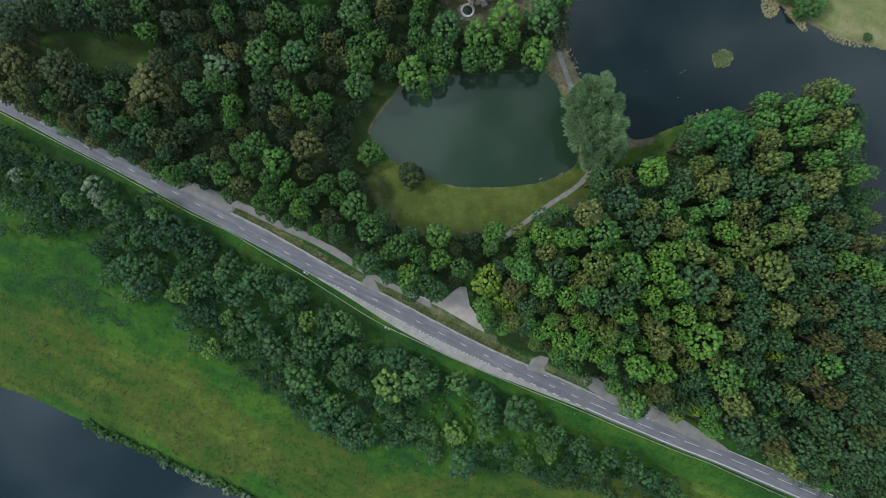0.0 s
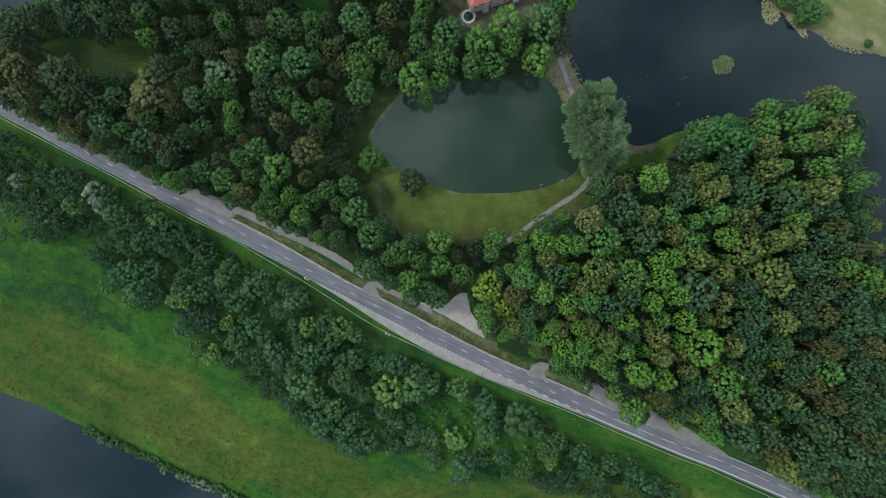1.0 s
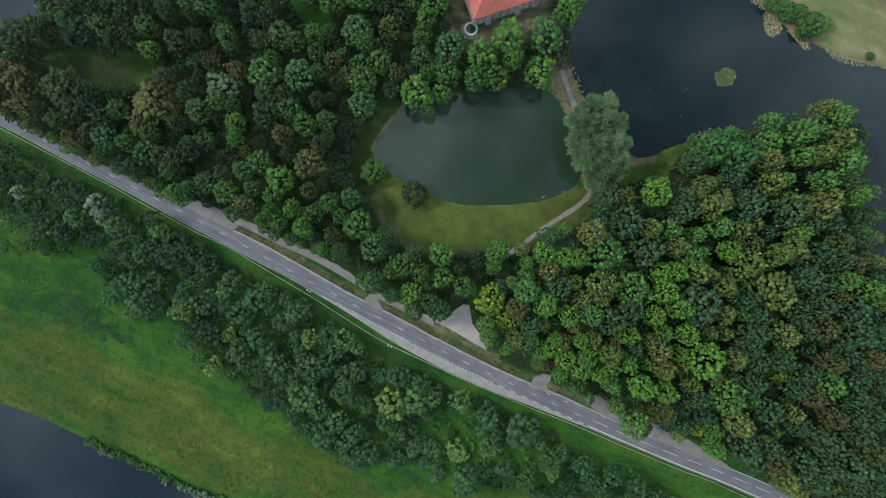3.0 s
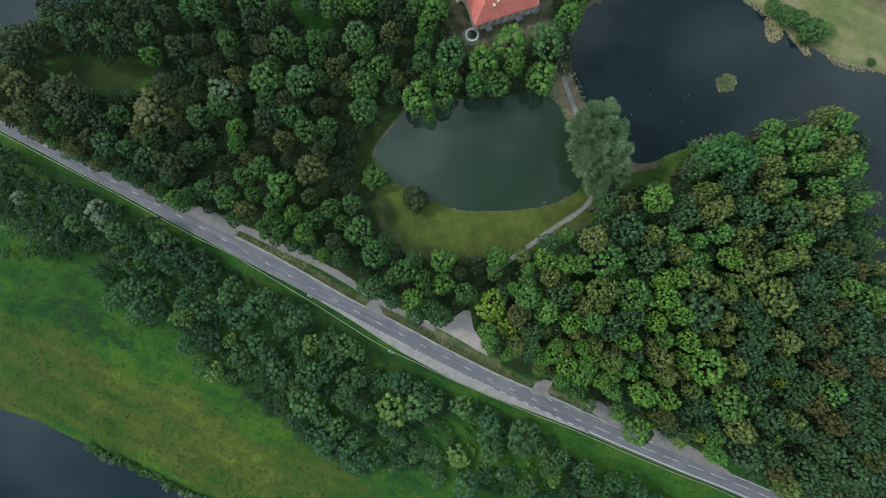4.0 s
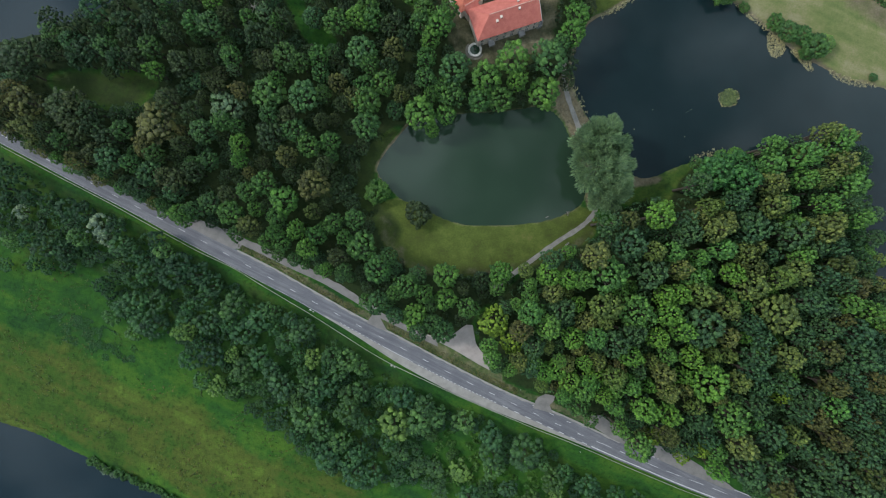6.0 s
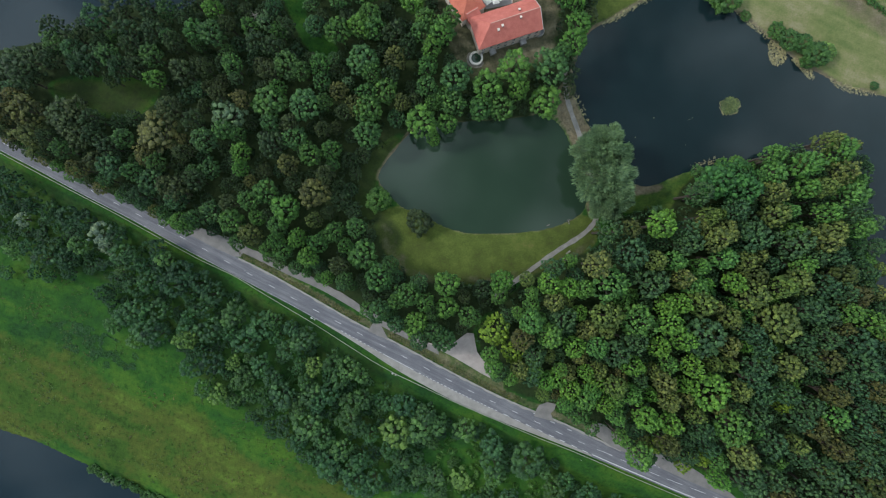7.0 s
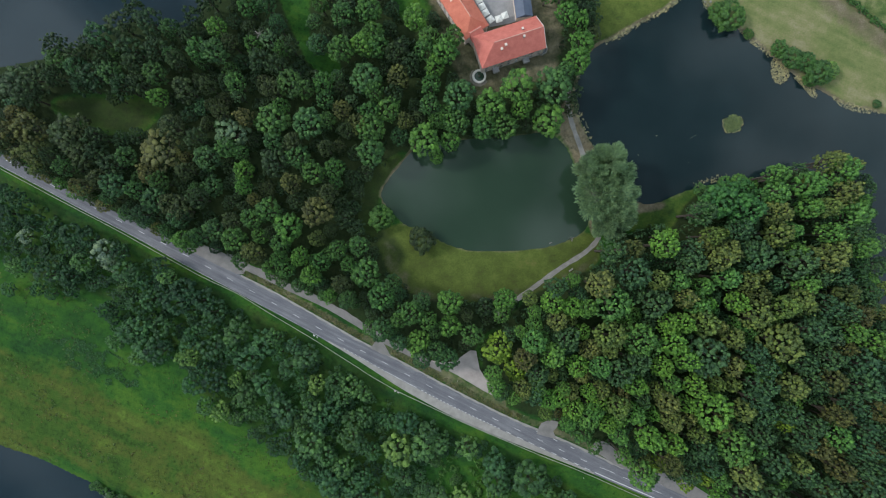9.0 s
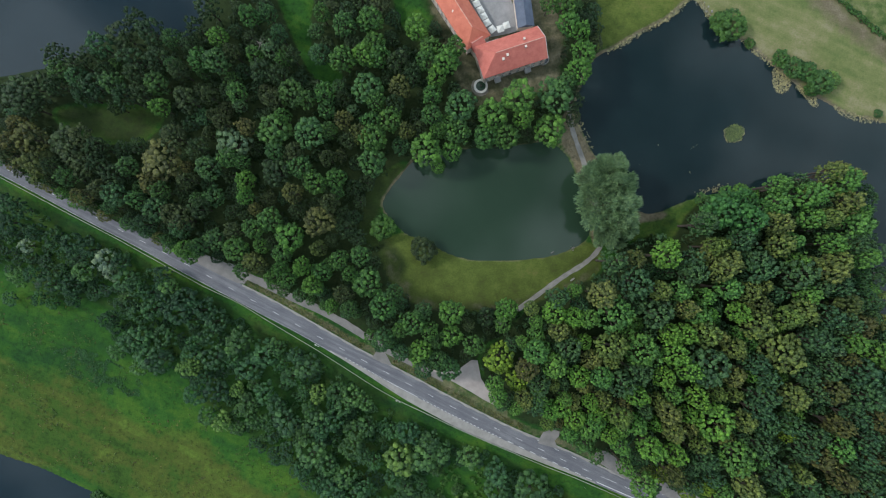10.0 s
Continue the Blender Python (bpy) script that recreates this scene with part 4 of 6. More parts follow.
for i in range(2):
    tree_kind(f"C_dim{i}", "oak_tree", "tall oak in the wood with a dull grey-brown crown", "tree", 110 + i, 6.0, 28, 12, 119, 440, 0.35, DULL, 0.132)
    tree_kind(f"C_elm{i}", "elm_tree", "broad dark green elm at the lake's edge", "tree", 112 + i, 6.0, 28, 10, 119, 440, 0.35, LAKESIDE, 0.132)
    tree_kind(f"N_brown{i}", "hornbeam_tree", "olive-brown tree among the alders", "tree", 81 + 40 * i, 4.8, 16, 4.5, 82, 320, 0.33, DULL, 0.15)
    tree_kind(f"N_dim{i}", "hornbeam_tree", "dull brownish tree among the alders", "tree", 114 + i, 4.8, 16, 4.5, 72, 320, 0.33, DUSK, 0.15, outline=1.2)
    tree_kind(f"N_bright{i}", "alder_tree", "fresh green tree at the edge of the wood", "tree", 82 + 36 * i, 4.8, 16, 4.5, 84, 320, 0.33, FRESH, 0.15)
    tree_kind(f"W_mid{i}", "sallow_tree", "mid-green sallow below the road embankment", "tree", 91 + 25 * i, 3.6, 10, 1.6, 43, 260, 0.31, ALDER, 0.2, outline=1.4, stems=3)
    tree_kind(f"W_bright{i}", "willow_tree", "fresh green willow below the road embankment", "tree", 86 + 34 * i, 3.6, 10, 1.6, 43, 260, 0.31, SAGE, 0.2, outline=1.3, stems=3)
tree_kind("C_greatb0", "lime_tree", "great lime tree with a broad fresh green dome", "tree", 140, 7.4, 29, 12, 150, 700, 0.37, BRIGHT, 0.108)
tree_kind("C_greatg0", "maple_tree", "great maple with a broad mid-green dome", "tree", 141, 7.4, 29, 12, 145, 700, 0.37, MID, 0.11)
tree_kind("C_greato0", "oak_tree", "great oak with a broad olive-brown dome", "tree", 142, 7.4, 29, 12, 150, 700, 0.37, BROWN, 0.108)
tree_kind("W_dark0", "willow_tree", "dark green willow below the road embankment", "tree", 130, 3.6, 10, 1.6, 36, 260, 0.31, GLOOM, 0.2, outline=1.5, stems=3)
tree_kind("W_dark1", "willow_tree", "dark green willow below the road embankment", "tree", 131, 3.6, 10, 1.6, 40, 260, 0.31, GLOOM, 0.2, outline=1.5, stems=3)
tree_kind("C_silver0", "poplar_sapling", "small grey-green tree in the wood", "tree", 119, 6.0, 28, 12, 104, 440, 0.35, SILVER, 0.132)
tree_kind("N_silver0", "alder_tree", "pale grey-green tree among the alders", "tree", 83, 4.8, 16, 4.5, 64, 320, 0.33, SILVER, 0.15)
tree_kind("yellow0", "field_maple", "yellow-green maple with a dense round crown", "tree", 84, 5.5, 18, 5, 98, 440, 0.35, YELLOW, 0.132)
tree_kind("W_silver0", "willow_tree", "silvery willow with a round pale crown", "tree", 85, 3.6, 10, 1.6, 34, 260, 0.31, PALE, 0.2, stems=3)
tree_kind("bank0", "riverbank_shrub", "low grey willow shrub on the river bank", "shrub", 87, 1.5, 2.6, 0.2, 9, 170, 0.3, PALE, 0.42, stems=3)
tree_kind("bank1", "riverbank_shrub", "low green shrub on the river bank", "shrub", 88, 1.5, 2.6, 0.2, 9, 170, 0.3, ELM, 0.42, stems=3)
tree_kind("bush0", "round_bush", "rounded olive-green bush at the pond's edge", "bush", 89, 4.5, 7, 0.6, 40, 700, 0.36, DUSK, 0.2, stems=3)
tree_kind("bush1", "round_bush", "dark green bush on the bank", "bush", 90, 4.5, 7, 0.6, 44, 700, 0.36, ELM, 0.19, stems=3)

parking = chaikin([
    (-10.1, -19.0), (-4.5, -20.4), (1.0, -19.7), (4.7, -16.9), (7.0, -15.3), (9.5, -15.5), (10.2, -19.2), (10.9, -22.9), (12.7, -25.6), (15.3, -28.6),
    (17.8, -32.3), (16.4, -33.7), (12.3, -31.6), (6.1, -27.9), (1.0, -25.0), (-5.0, -22.0),], 1)
fxs = np.arange(WX(395), WX(770), 4.0)
walkway = np.array([(x, float(foot_mid(x)) - 1.6) for x in fxs] + [(x, float(foot_mid(x)) + 1.6) for x in fxs[::-1]])
TREES = []          # x, y, crown radius of what is planted
rng = np.random.default_rng(5)


def plant(key, x, y, r, h, group):
    thing, R0, H0 = KINDS[key]
    s = r / R0
    z = gz(x, y) - 0.1
    ob = copy_thing(thing, pose(x, y, z, 0, 0, rng.uniform(0, 360)) @ Matrix.Diagonal((s, s, h / H0, 1)))
    tagged(ob, group=group)
    TREES.append((x, y, r))
    return ob


WORDS = {"g": "mid", "b": "bright", "o": "brown", "d": "dark", "s": "silver", "n": "dim", "e": "elm"}
NORTH_WORDS = {"g": "green", "b": "bright", "o": "brown", "d": "mid", "k": "dark", "s": "silver", "n": "dim"}
STRIP_WORDS = {"w": "W", "k": "W_dark", "v": "W_mid", "l": "W_bright", "p": "W_silver"}


def pick(prefix, key):
    """The kind of tree for a short key of colour."""
    if key == "Y":
        return "yellow0"
    stem = STRIP_WORDS[key] if prefix == "W" else f"{prefix}_{(WORDS if prefix == 'C' else NORTH_WORDS)[key]}"
    alike = [k for k in KINDS if k.rstrip("0123456789") == stem]
    return alike[rng.integers(len(alike))]


EAST = "trees of the eastern wood"
NORTH = "trees of the northern wood"
STRIP = "willows below the embankment"
east_a = [
    (14.9, -21.3, 3.5, "g"), (15.9, -25.6, 3.5, "g"), (17.2, -12.8, 6.2, "Y"), (18.3, -28.0, 3.3, "d"), (24.4, -20.8, 4.8, "Y"),
    (22.5, -29.8, 2.9, "g"), (25.5, -5.4, 2.5, "g"), (26.0, -27.3, 3.8, "o"), (26.6, -14.8, 4.2, "n"), (28.6, 7.5, 2.9, "o"), (29.7, -8.5, 4.6, "g"),
    (29.8, -28.4, 4.2, "d"), (30.7, 2.3, 2.5, "g"), (31.8, -21.1, 4.2, "d"), (33.9, -7.5, 2.5, "g"), (37.0, -13.7, 4.6, "g"), (37.0, 6.1, 4.6, "b"),
    (38.0, 11.7, 3.8, "d"), (38.7, -0.8, 3.8, "o"), (41.2, -26.2, 2.5, "g"), (42.2, -7.5, 4.6, "d"), (44.3, 4.4, 4.0, "b"), (44.4, -27.9, 3.3, "o"),
    (44.7, 14.4, 2.7, "g")]
east_b = [
    (46.4, -17.9, 4.2, "b"), (48.9, -5.4, 3.1, "b"), (49.5, 4.0, 4.0, "g"), (50.6, -27.3, 2.9, "b"), (52.7, -34.6, 3.3, "g"),
    (53.7, -17.2, 3.8, "g"), (53.7, 13.0, 5.0, "o"), (55.2, -26.8, 3.3, "o"), (57.2, -6.0, 5.8, "o"), (57.8, 25.5, 4.2, "d"),
    (57.9, -11.6, 2.9, "o"), (58.0, -39.8, 3.3, "b"), (58.5, 5.7, 6.7, "g"), (60.0, -31.4, 3.8, "o"), (60.0, -18.9, 4.6, "d"),
    (61.1, -42.9, 3.3, "g"), (63.1, -29.3, 3.3, "n"), (63.2, -51.2, 2.9, "g"), (66.1, 26.0, 3.8, "n"), (66.2, 17.6, 5.8, "d"),
    (66.3, -34.5, 3.8, "g"), (67.3, -24.1, 4.2, "b"), (67.3, -15.8, 4.2, "d"), (69.4, -7.6, 6.3, "g")]
east_c = [
    (69.5, -57.5, 4.8, "g"), (69.8, -29.3, 2.9, "d"), (71.5, -42.9, 4.6, "b"), (73.5, 6.2, 5.0, "d"), (74.5, 14.9, 3.8, "o"),
    (74.6, -35.6, 2.9, "b"), (78.3, -56.3, 3.0, "Y"), (75.7, -27.2, 3.3, "o"), (76.6, 27.7, 5.0, "b"), (76.7, -17.2, 3.8, "b"),
    (77.8, -29.7, 3.8, "o"), (79.4, -1.5, 3.8, "b"), (79.7, 31.2, 2.7, "b"), (79.8, -8.0, 4.6, "b"), (79.9, -53.3, 3.8, "n"),
    (79.9, -36.6, 3.8, "o"), (80.9, -45.6, 3.8, "b"), (80.9, -23.4, 3.3, "g"), (81.8, 14.5, 3.8, "g"), (83.9, -1.1, 3.8, "b"), (85.0, 8.3, 3.8, "o"),
    (89.1, -63.9, 2.6, "Y"), (85.4, -14.0, 4.4, "b"), (86.1, -31.4, 3.3, "b")]
east_d = [
    (87.0, 20.8, 4.6, "d"), (87.0, 25.0, 5.0, "d"), (87.6, -36.6, 2.9, "o"), (88.2, -24.1, 3.8, "b"), (89.8, 6.2, 4.6, "g"), (91.1, 39.6, 4.2, "d"),
    (91.3, -42.8, 3.3, "o"), (95.7, -60.6, 3.5, "Y"), (92.3, -12.6, 7.1, "d"), (92.3, -1.1, 5.0, "o"), (92.3, 12.5, 3.3, "g"),
    (92.4, -48.0, 3.8, "d"), (93.3, 27.7, 3.1, "o"), (94.4, 6.2, 2.7, "b"), (95.3, 31.3, 3.5, "o"), (95.5, -33.8, 7.1, "b"), (96.6, -55.3, 3.3, "d"),
    (97.4, 22.9, 4.6, "o"), (97.6, -23.6, 2.9, "o"), (97.9, -2.5, 2.9, "o"), (98.4, 43.8, 6.3, "e"), (98.7, -65.8, 3.5, "b"),
    (100.6, 15.6, 4.2, "g"), (100.6, 32.3, 2.7, "o")]
east_e = [
    (101.6, 25.4, 4.2, "o"), (102.7, -6.7, 3.8, "o"), (102.8, -16.7, 3.8, "o"), (103.8, -24.0, 2.9, "o"), (103.9, -47.0, 6.3, "g"),
    (104.7, 33.8, 4.2, "d"), (104.8, 6.7, 4.0, "b"), (107.0, -56.3, 4.6, "o"), (107.0, -33.4, 3.8, "o"), (107.2, 40.7, 5.8, "e"),
    (107.9, 14.6, 3.8, "o"), (109.1, -65.7, 5.4, "d"), (109.4, -17.3, 2.5, "b"), (110.0, -11.5, 3.8, "g"), (111.0, 22.5, 5.4, "g"),
    (111.0, 26.1, 5.0, "d"), (111.1, -29.2, 3.8, "g"), (111.1, 2.1, 5.0, "o"), (112.1, 9.4, 4.2, "n"), (112.2, -24.0, 4.2, "g"),
    (112.3, -60.5, 3.1, "o"), (113.3, -73.0, 3.1, "g"), (113.3, -42.8, 3.8, "g"), (114.2, -16.7, 4.2, "g")]
east_f = [
    (114.2, 16.7, 3.3, "o"), (114.3, -34.4, 4.2, "d"), (117.5, -64.7, 4.2, "g"), (118.3, 39.7, 4.2, "o"), (119.3, 47.0, 4.6, "g"),
    (119.3, 54.3, 3.8, "g"), (119.4, 13.6, 3.3, "d"), (119.5, -53.2, 4.6, "g"), (120.4, 5.2, 4.2, "o"), (120.4, 32.4, 5.0, "o"),
    (120.5, -7.9, 7.7, "o"), (127.3, -40.9, 3.2, "Y"), (121.6, -33.4, 3.8, "g"), (121.7, -70.9, 3.8, "n"), (123.6, -24.0, 4.6, "o"),
    (123.8, -77.2, 4.6, "o"), (125.6, 20.9, 5.4, "g"), (125.6, 33.4, 3.3, "g"), (127.7, 6.7, 5.0, "o"), (127.7, 26.1, 3.3, "b"),
    (127.9, -53.2, 3.3, "o"), (128.9, -43.8, 3.8, "g"), (129.7, 50.1, 5.0, "g"), (129.8, 13.6, 3.8, "b")]
east_g = [
    (129.9, -15.6, 4.2, "d"), (130.0, -71.9, 5.4, "g"), (130.0, -57.3, 4.2, "d"), (130.9, -3.1, 4.6, "d"), (131.8, 41.8, 4.2, "g"),
    (132.0, -38.6, 3.8, "g"), (132.0, -22.9, 3.8, "d"), (132.3, 25.1, 2.9, "o"), (134.0, 15.7, 3.5, "g"), (135.2, -46.9, 4.2, "o"),
    (136.0, 41.8, 3.8, "o"), (136.1, -13.5, 3.8, "d"), (136.1, 5.3, 4.2, "g"), (136.3, -78.2, 4.6, "d"), (137.1, 22.0, 4.6, "o"),
    (137.2, -4.1, 5.0, "g"), (138.0, 58.5, 3.8, "o"), (138.1, 32.4, 3.8, "g"), (138.3, -62.5, 5.0, "d"), (138.4, -71.9, 4.2, "d"),
    (139.3, -21.8, 5.0, "n"), (140.2, 26.1, 4.2, "o"), (140.4, -41.7, 4.6, "b"), (140.4, -34.4, 3.8, "o")]
east_h = [
    (141.3, -7.2, 2.9, "s"), (141.3, 16.8, 4.2, "g"), (141.4, -54.2, 3.8, "o"), (141.4, -47.9, 2.5, "o"), (142.4, 3.2, 3.8, "d"),
    (143.3, 55.4, 5.0, "g"), (144.3, 48.1, 4.6, "o"), (144.3, 61.2, 2.9, "o"), (144.4, 9.5, 5.0, "o"), (146.5, -4.1, 3.8, "b"),
    (146.5, 32.4, 3.8, "d"), (146.6, -31.2, 4.2, "d"), (146.6, -10.3, 3.3, "n"), (147.5, 39.3, 5.0, "g"), (148.7, -53.1, 3.8, "g"),
    (148.7, -45.8, 3.8, "d"), (148.8, -71.9, 5.8, "g"), (149.1, 57.7, 3.3, "o"), (149.7, -23.9, 5.0, "d"), (149.7, -15.6, 5.4, "d"),
    (149.7, 1.1, 4.6, "o"), (150.2, 44.3, 3.1, "g"), (150.6, 27.2, 3.8, "g"), (150.8, -59.4, 4.6, "d")]
east_i = [
    (150.8, -39.5, 4.2, "d"), (154.0, 2.6, 3.1, "o"), (154.9, -7.2, 3.8, "b"), (155.0, -66.7, 4.6, "o"), (155.0, -46.8, 3.3, "o"),
    (157.0, -33.3, 4.2, "o"), (157.0, -24.9, 4.6, "d"), (157.1, -54.1, 4.2, "d"), (159.1, -10.3, 3.3, "b"), (159.2, -72.9, 4.6, "d"),
    (159.2, -41.6, 3.8, "d")]
east_low_a = [
    (66.6, 30.3, 2.7, "n"), (99.0, 50.1, 2.7, "g"), (109.1, 53.0, 2.9, "b"), (114.6, 52.3, 4.0, "b"), (119.6, 52.4, 2.7, "b")]
north_a = [
    (-172.0, 65.3, 3.5, "n"), (-170.9, 69.7, 3.9, "o"), (-169.4, 77.3, 3.7, "o"), (-167.7, 89.3, 6.6, "k"), (-164.4, 83.5, 4.4, "k"),
    (-163.7, 71.2, 5.7, "o"), (-162.1, 62.1, 4.8, "o"), (-161.1, 91.5, 5.5, "k"), (-157.7, 55.5, 2.2, "d"), (-155.6, 61.0, 3.1, "k"),
    (-155.0, 92.2, 3.5, "d"), (-154.2, 103.6, 3.9, "d"), (-153.5, 98.1, 4.4, "n"), (-150.1, 56.6, 3.5, "d"), (-150.1, 69.7, 6.1, "n"),
    (-147.9, 65.4, 5.2, "n"), (-145.8, 94.9, 3.9, "n"), (-145.8, 100.3, 3.9, "d"), (-145.1, 71.9, 4.4, "n"), (-143.6, 61.0, 4.4, "n"),
    (-143.6, 88.3, 3.5, "k"), (-143.5, 49.0, 3.3, "o"), (-139.3, 91.6, 4.8, "k"), (-139.2, 68.7, 3.9, "d")]
north_b = [
    (-138.1, 52.3, 3.9, "n"), (-138.1, 62.1, 3.9, "k"), (-137.4, 107.2, 4.4, "n"), (-136.0, 98.2, 3.1, "k"), (-134.8, 45.3, 2.6, "g"),
    (-132.7, 57.8, 4.4, "d"), (-132.7, 84.4, 2.8, "k"), (-132.7, 92.7, 4.4, "n"), (-131.7, 101.4, 2.6, "n"), (-131.5, 50.1, 4.8, "g"),
    (-130.2, 112.2, 5.2, "d"), (-127.3, 87.3, 3.9, "k"), (-127.2, 61.1, 3.9, "g"), (-126.1, 40.8, 2.8, "d"), (-125.1, 102.5, 4.8, "d"),
    (-123.0, 117.1, 3.9, "d"), (-122.9, 96.0, 3.9, "d"), (-122.8, 48.0, 3.5, "g"), (-120.7, 88.4, 3.9, "k"), (-119.5, 38.6, 4.1, "d"),
    (-118.5, 54.5, 3.9, "o"), (-117.1, 112.3, 4.8, "d"), (-116.2, 44.7, 4.8, "d"), (-115.7, 92.7, 4.4, "n")]
north_c = [
    (-115.3, 102.6, 4.4, "d"), (-114.6, 84.0, 3.7, "b"), (-114.1, 51.3, 3.5, "d"), (-114.1, 63.3, 7.6, "o"), (-111.9, 32.7, 2.8, "d"),
    (-109.9, 110.2, 3.5, "n"), (-109.8, 100.4, 3.1, "n"), (-109.7, 42.6, 3.9, "n"), (-108.7, 72.0, 4.6, "n"), (-106.6, 97.6, 3.5, "k"),
    (-106.4, 37.1, 3.9, "d"), (-105.4, 61.1, 2.6, "o"), (-105.3, 40.4, 4.6, "n"), (-105.1, 29.0, 3.9, "b"), (-104.3, 87.3, 4.8, "n"),
    (-103.3, 108.5, 3.5, "k"), (-103.2, 55.7, 3.1, "n"), (-101.8, 26.9, 3.3, "g"), (-101.2, 115.0, 3.5, "d"), (-101.0, 48.7, 2.8, "g"),
    (-99.9, 68.3, 3.9, "k"), (-98.9, 97.6, 2.2, "g"), (-98.9, 102.0, 4.4, "g"), (-98.8, 30.1, 3.5, "g")]
north_d = [
    (-98.8, 44.8, 3.9, "d"), (-96.7, 74.2, 2.8, "n"), (-96.0, 60.5, 4.8, "d"), (-96.0, 122.0, 4.4, "d"), (-95.6, 88.4, 3.1, "n"),
    (-94.5, 81.4, 2.4, "n"), (-93.3, 32.8, 4.4, "g"), (-92.4, 101.5, 4.8, "d"), (-92.2, 111.1, 3.9, "b"), (-91.2, 74.0, 2.4, "g"),
    (-90.1, 78.0, 3.3, "n"), (-87.9, 64.4, 3.9, "g"), (-86.9, 105.3, 3.1, "n"), (-86.8, 69.9, 6.1, "s"), (-85.7, 36.1, 3.5, "n"),
    (-85.0, 29.5, 4.8, "g"), (-84.9, 89.5, 3.9, "g"), (-84.3, 85.0, 2.4, "s"), (-82.9, 62.7, 3.1, "g"), (-82.4, 21.2, 3.1, "d"),
    (-81.4, 76.5, 3.5, "o"), (-81.3, 49.6, 3.1, "b"), (-81.3, 55.7, 3.7, "b"), (-80.0, 119.1, 3.9, "g")]
north_e = [
    (-78.2, 104.8, 3.5, "g"), (-78.0, 24.1, 4.4, "o"), (-78.0, 37.2, 3.9, "g"), (-78.0, 44.8, 2.6, "o"), (-76.4, 74.9, 2.4, "g"),
    (-74.9, 98.3, 4.4, "k"), (-74.7, 30.6, 3.1, "g"), (-73.5, 120.6, 3.5, "d"), (-71.9, 40.5, 4.8, "g"), (-71.6, 105.9, 3.5, "s"),
    (-71.5, 31.7, 2.8, "n"), (-71.0, 18.6, 3.1, "g"), (-70.5, 75.4, 6.3, "g"), (-70.5, 87.4, 3.9, "n"), (-69.4, 59.0, 5.2, "k"),
    (-69.4, 66.7, 3.7, "d"), (-68.4, 96.1, 3.9, "k"), (-68.4, 111.9, 3.1, "d"), (-67.3, 102.7, 3.1, "g"), (-67.2, 80.9, 3.1, "g"),
    (-67.1, 21.9, 3.1, "g"), (-67.1, 27.4, 3.9, "g"), (-64.9, 18.2, 3.9, "g"), (-64.3, 33.9, 5.7, "b")]
north_f = [
    (-64.0, 89.6, 5.2, "d"), (-64.0, 104.3, 3.5, "k"), (-62.8, 51.0, 3.9, "o"), (-62.8, 66.7, 3.9, "n"), (-60.6, 61.2, 4.4, "g"),
    (-59.4, 22.6, 3.5, "b"), (-58.1, 87.4, 3.7, "d"), (-56.3, 74.3, 6.1, "g"), (-55.1, 15.4, 3.9, "b"), (-54.5, 55.1, 4.4, "g"),
    (-53.1, 104.9, 3.9, "d"), (-52.9, 29.6, 3.1, "o"), (-52.9, 40.1, 5.7, "o"), (-52.3, 120.7, 3.1, "g"), (-51.8, 20.9, 3.9, "g"),
    (-50.9, 89.6, 3.9, "g"), (-50.4, 83.7, 3.5, "g"), (-49.7, 64.5, 3.1, "n"), (-49.3, 75.4, 3.1, "d"), (-49.2, 23.5, 2.6, "g"),
    (-48.6, 32.9, 2.6, "n"), (-48.6, 47.1, 3.7, "n"), (-48.5, 7.1, 2.8, "b"), (-46.4, 51.4, 2.6, "g")]
north_g = [
    (-46.4, 56.9, 3.9, "g"), (-45.4, 66.3, 2.6, "n"), (-45.3, 25.2, 3.9, "g"), (-44.4, 102.7, 4.8, "g"), (-43.6, 79.4, 3.5, "o"),
    (-43.5, 116.4, 4.4, "g"), (-43.0, 12.2, 3.5, "n"), (-42.1, 71.7, 3.1, "n"), (-40.9, 6.7, 3.3, "d"), (-40.9, 19.8, 3.1, "g"),
    (-40.6, 83.8, 2.6, "s"), (-37.3, 74.4, 3.9, "o"), (-37.0, 27.0, 3.9, "g"), (-35.6, 104.9, 4.8, "b"), (-34.5, 91.8, 5.9, "g"),
    (-34.3, 16.5, 5.7, "g"), (-33.5, 118.0, 4.8, "g"), (-33.4, 78.8, 3.9, "g"), (-33.2, -4.8, 2.8, "g"), (-32.3, 63.0, 5.2, "g"),
    (-32.3, 72.2, 5.2, "g"), (-31.9, 109.3, 4.4, "g"), (-31.2, 86.8, 3.7, "g"), (-30.2, 103.9, 4.4, "g")]
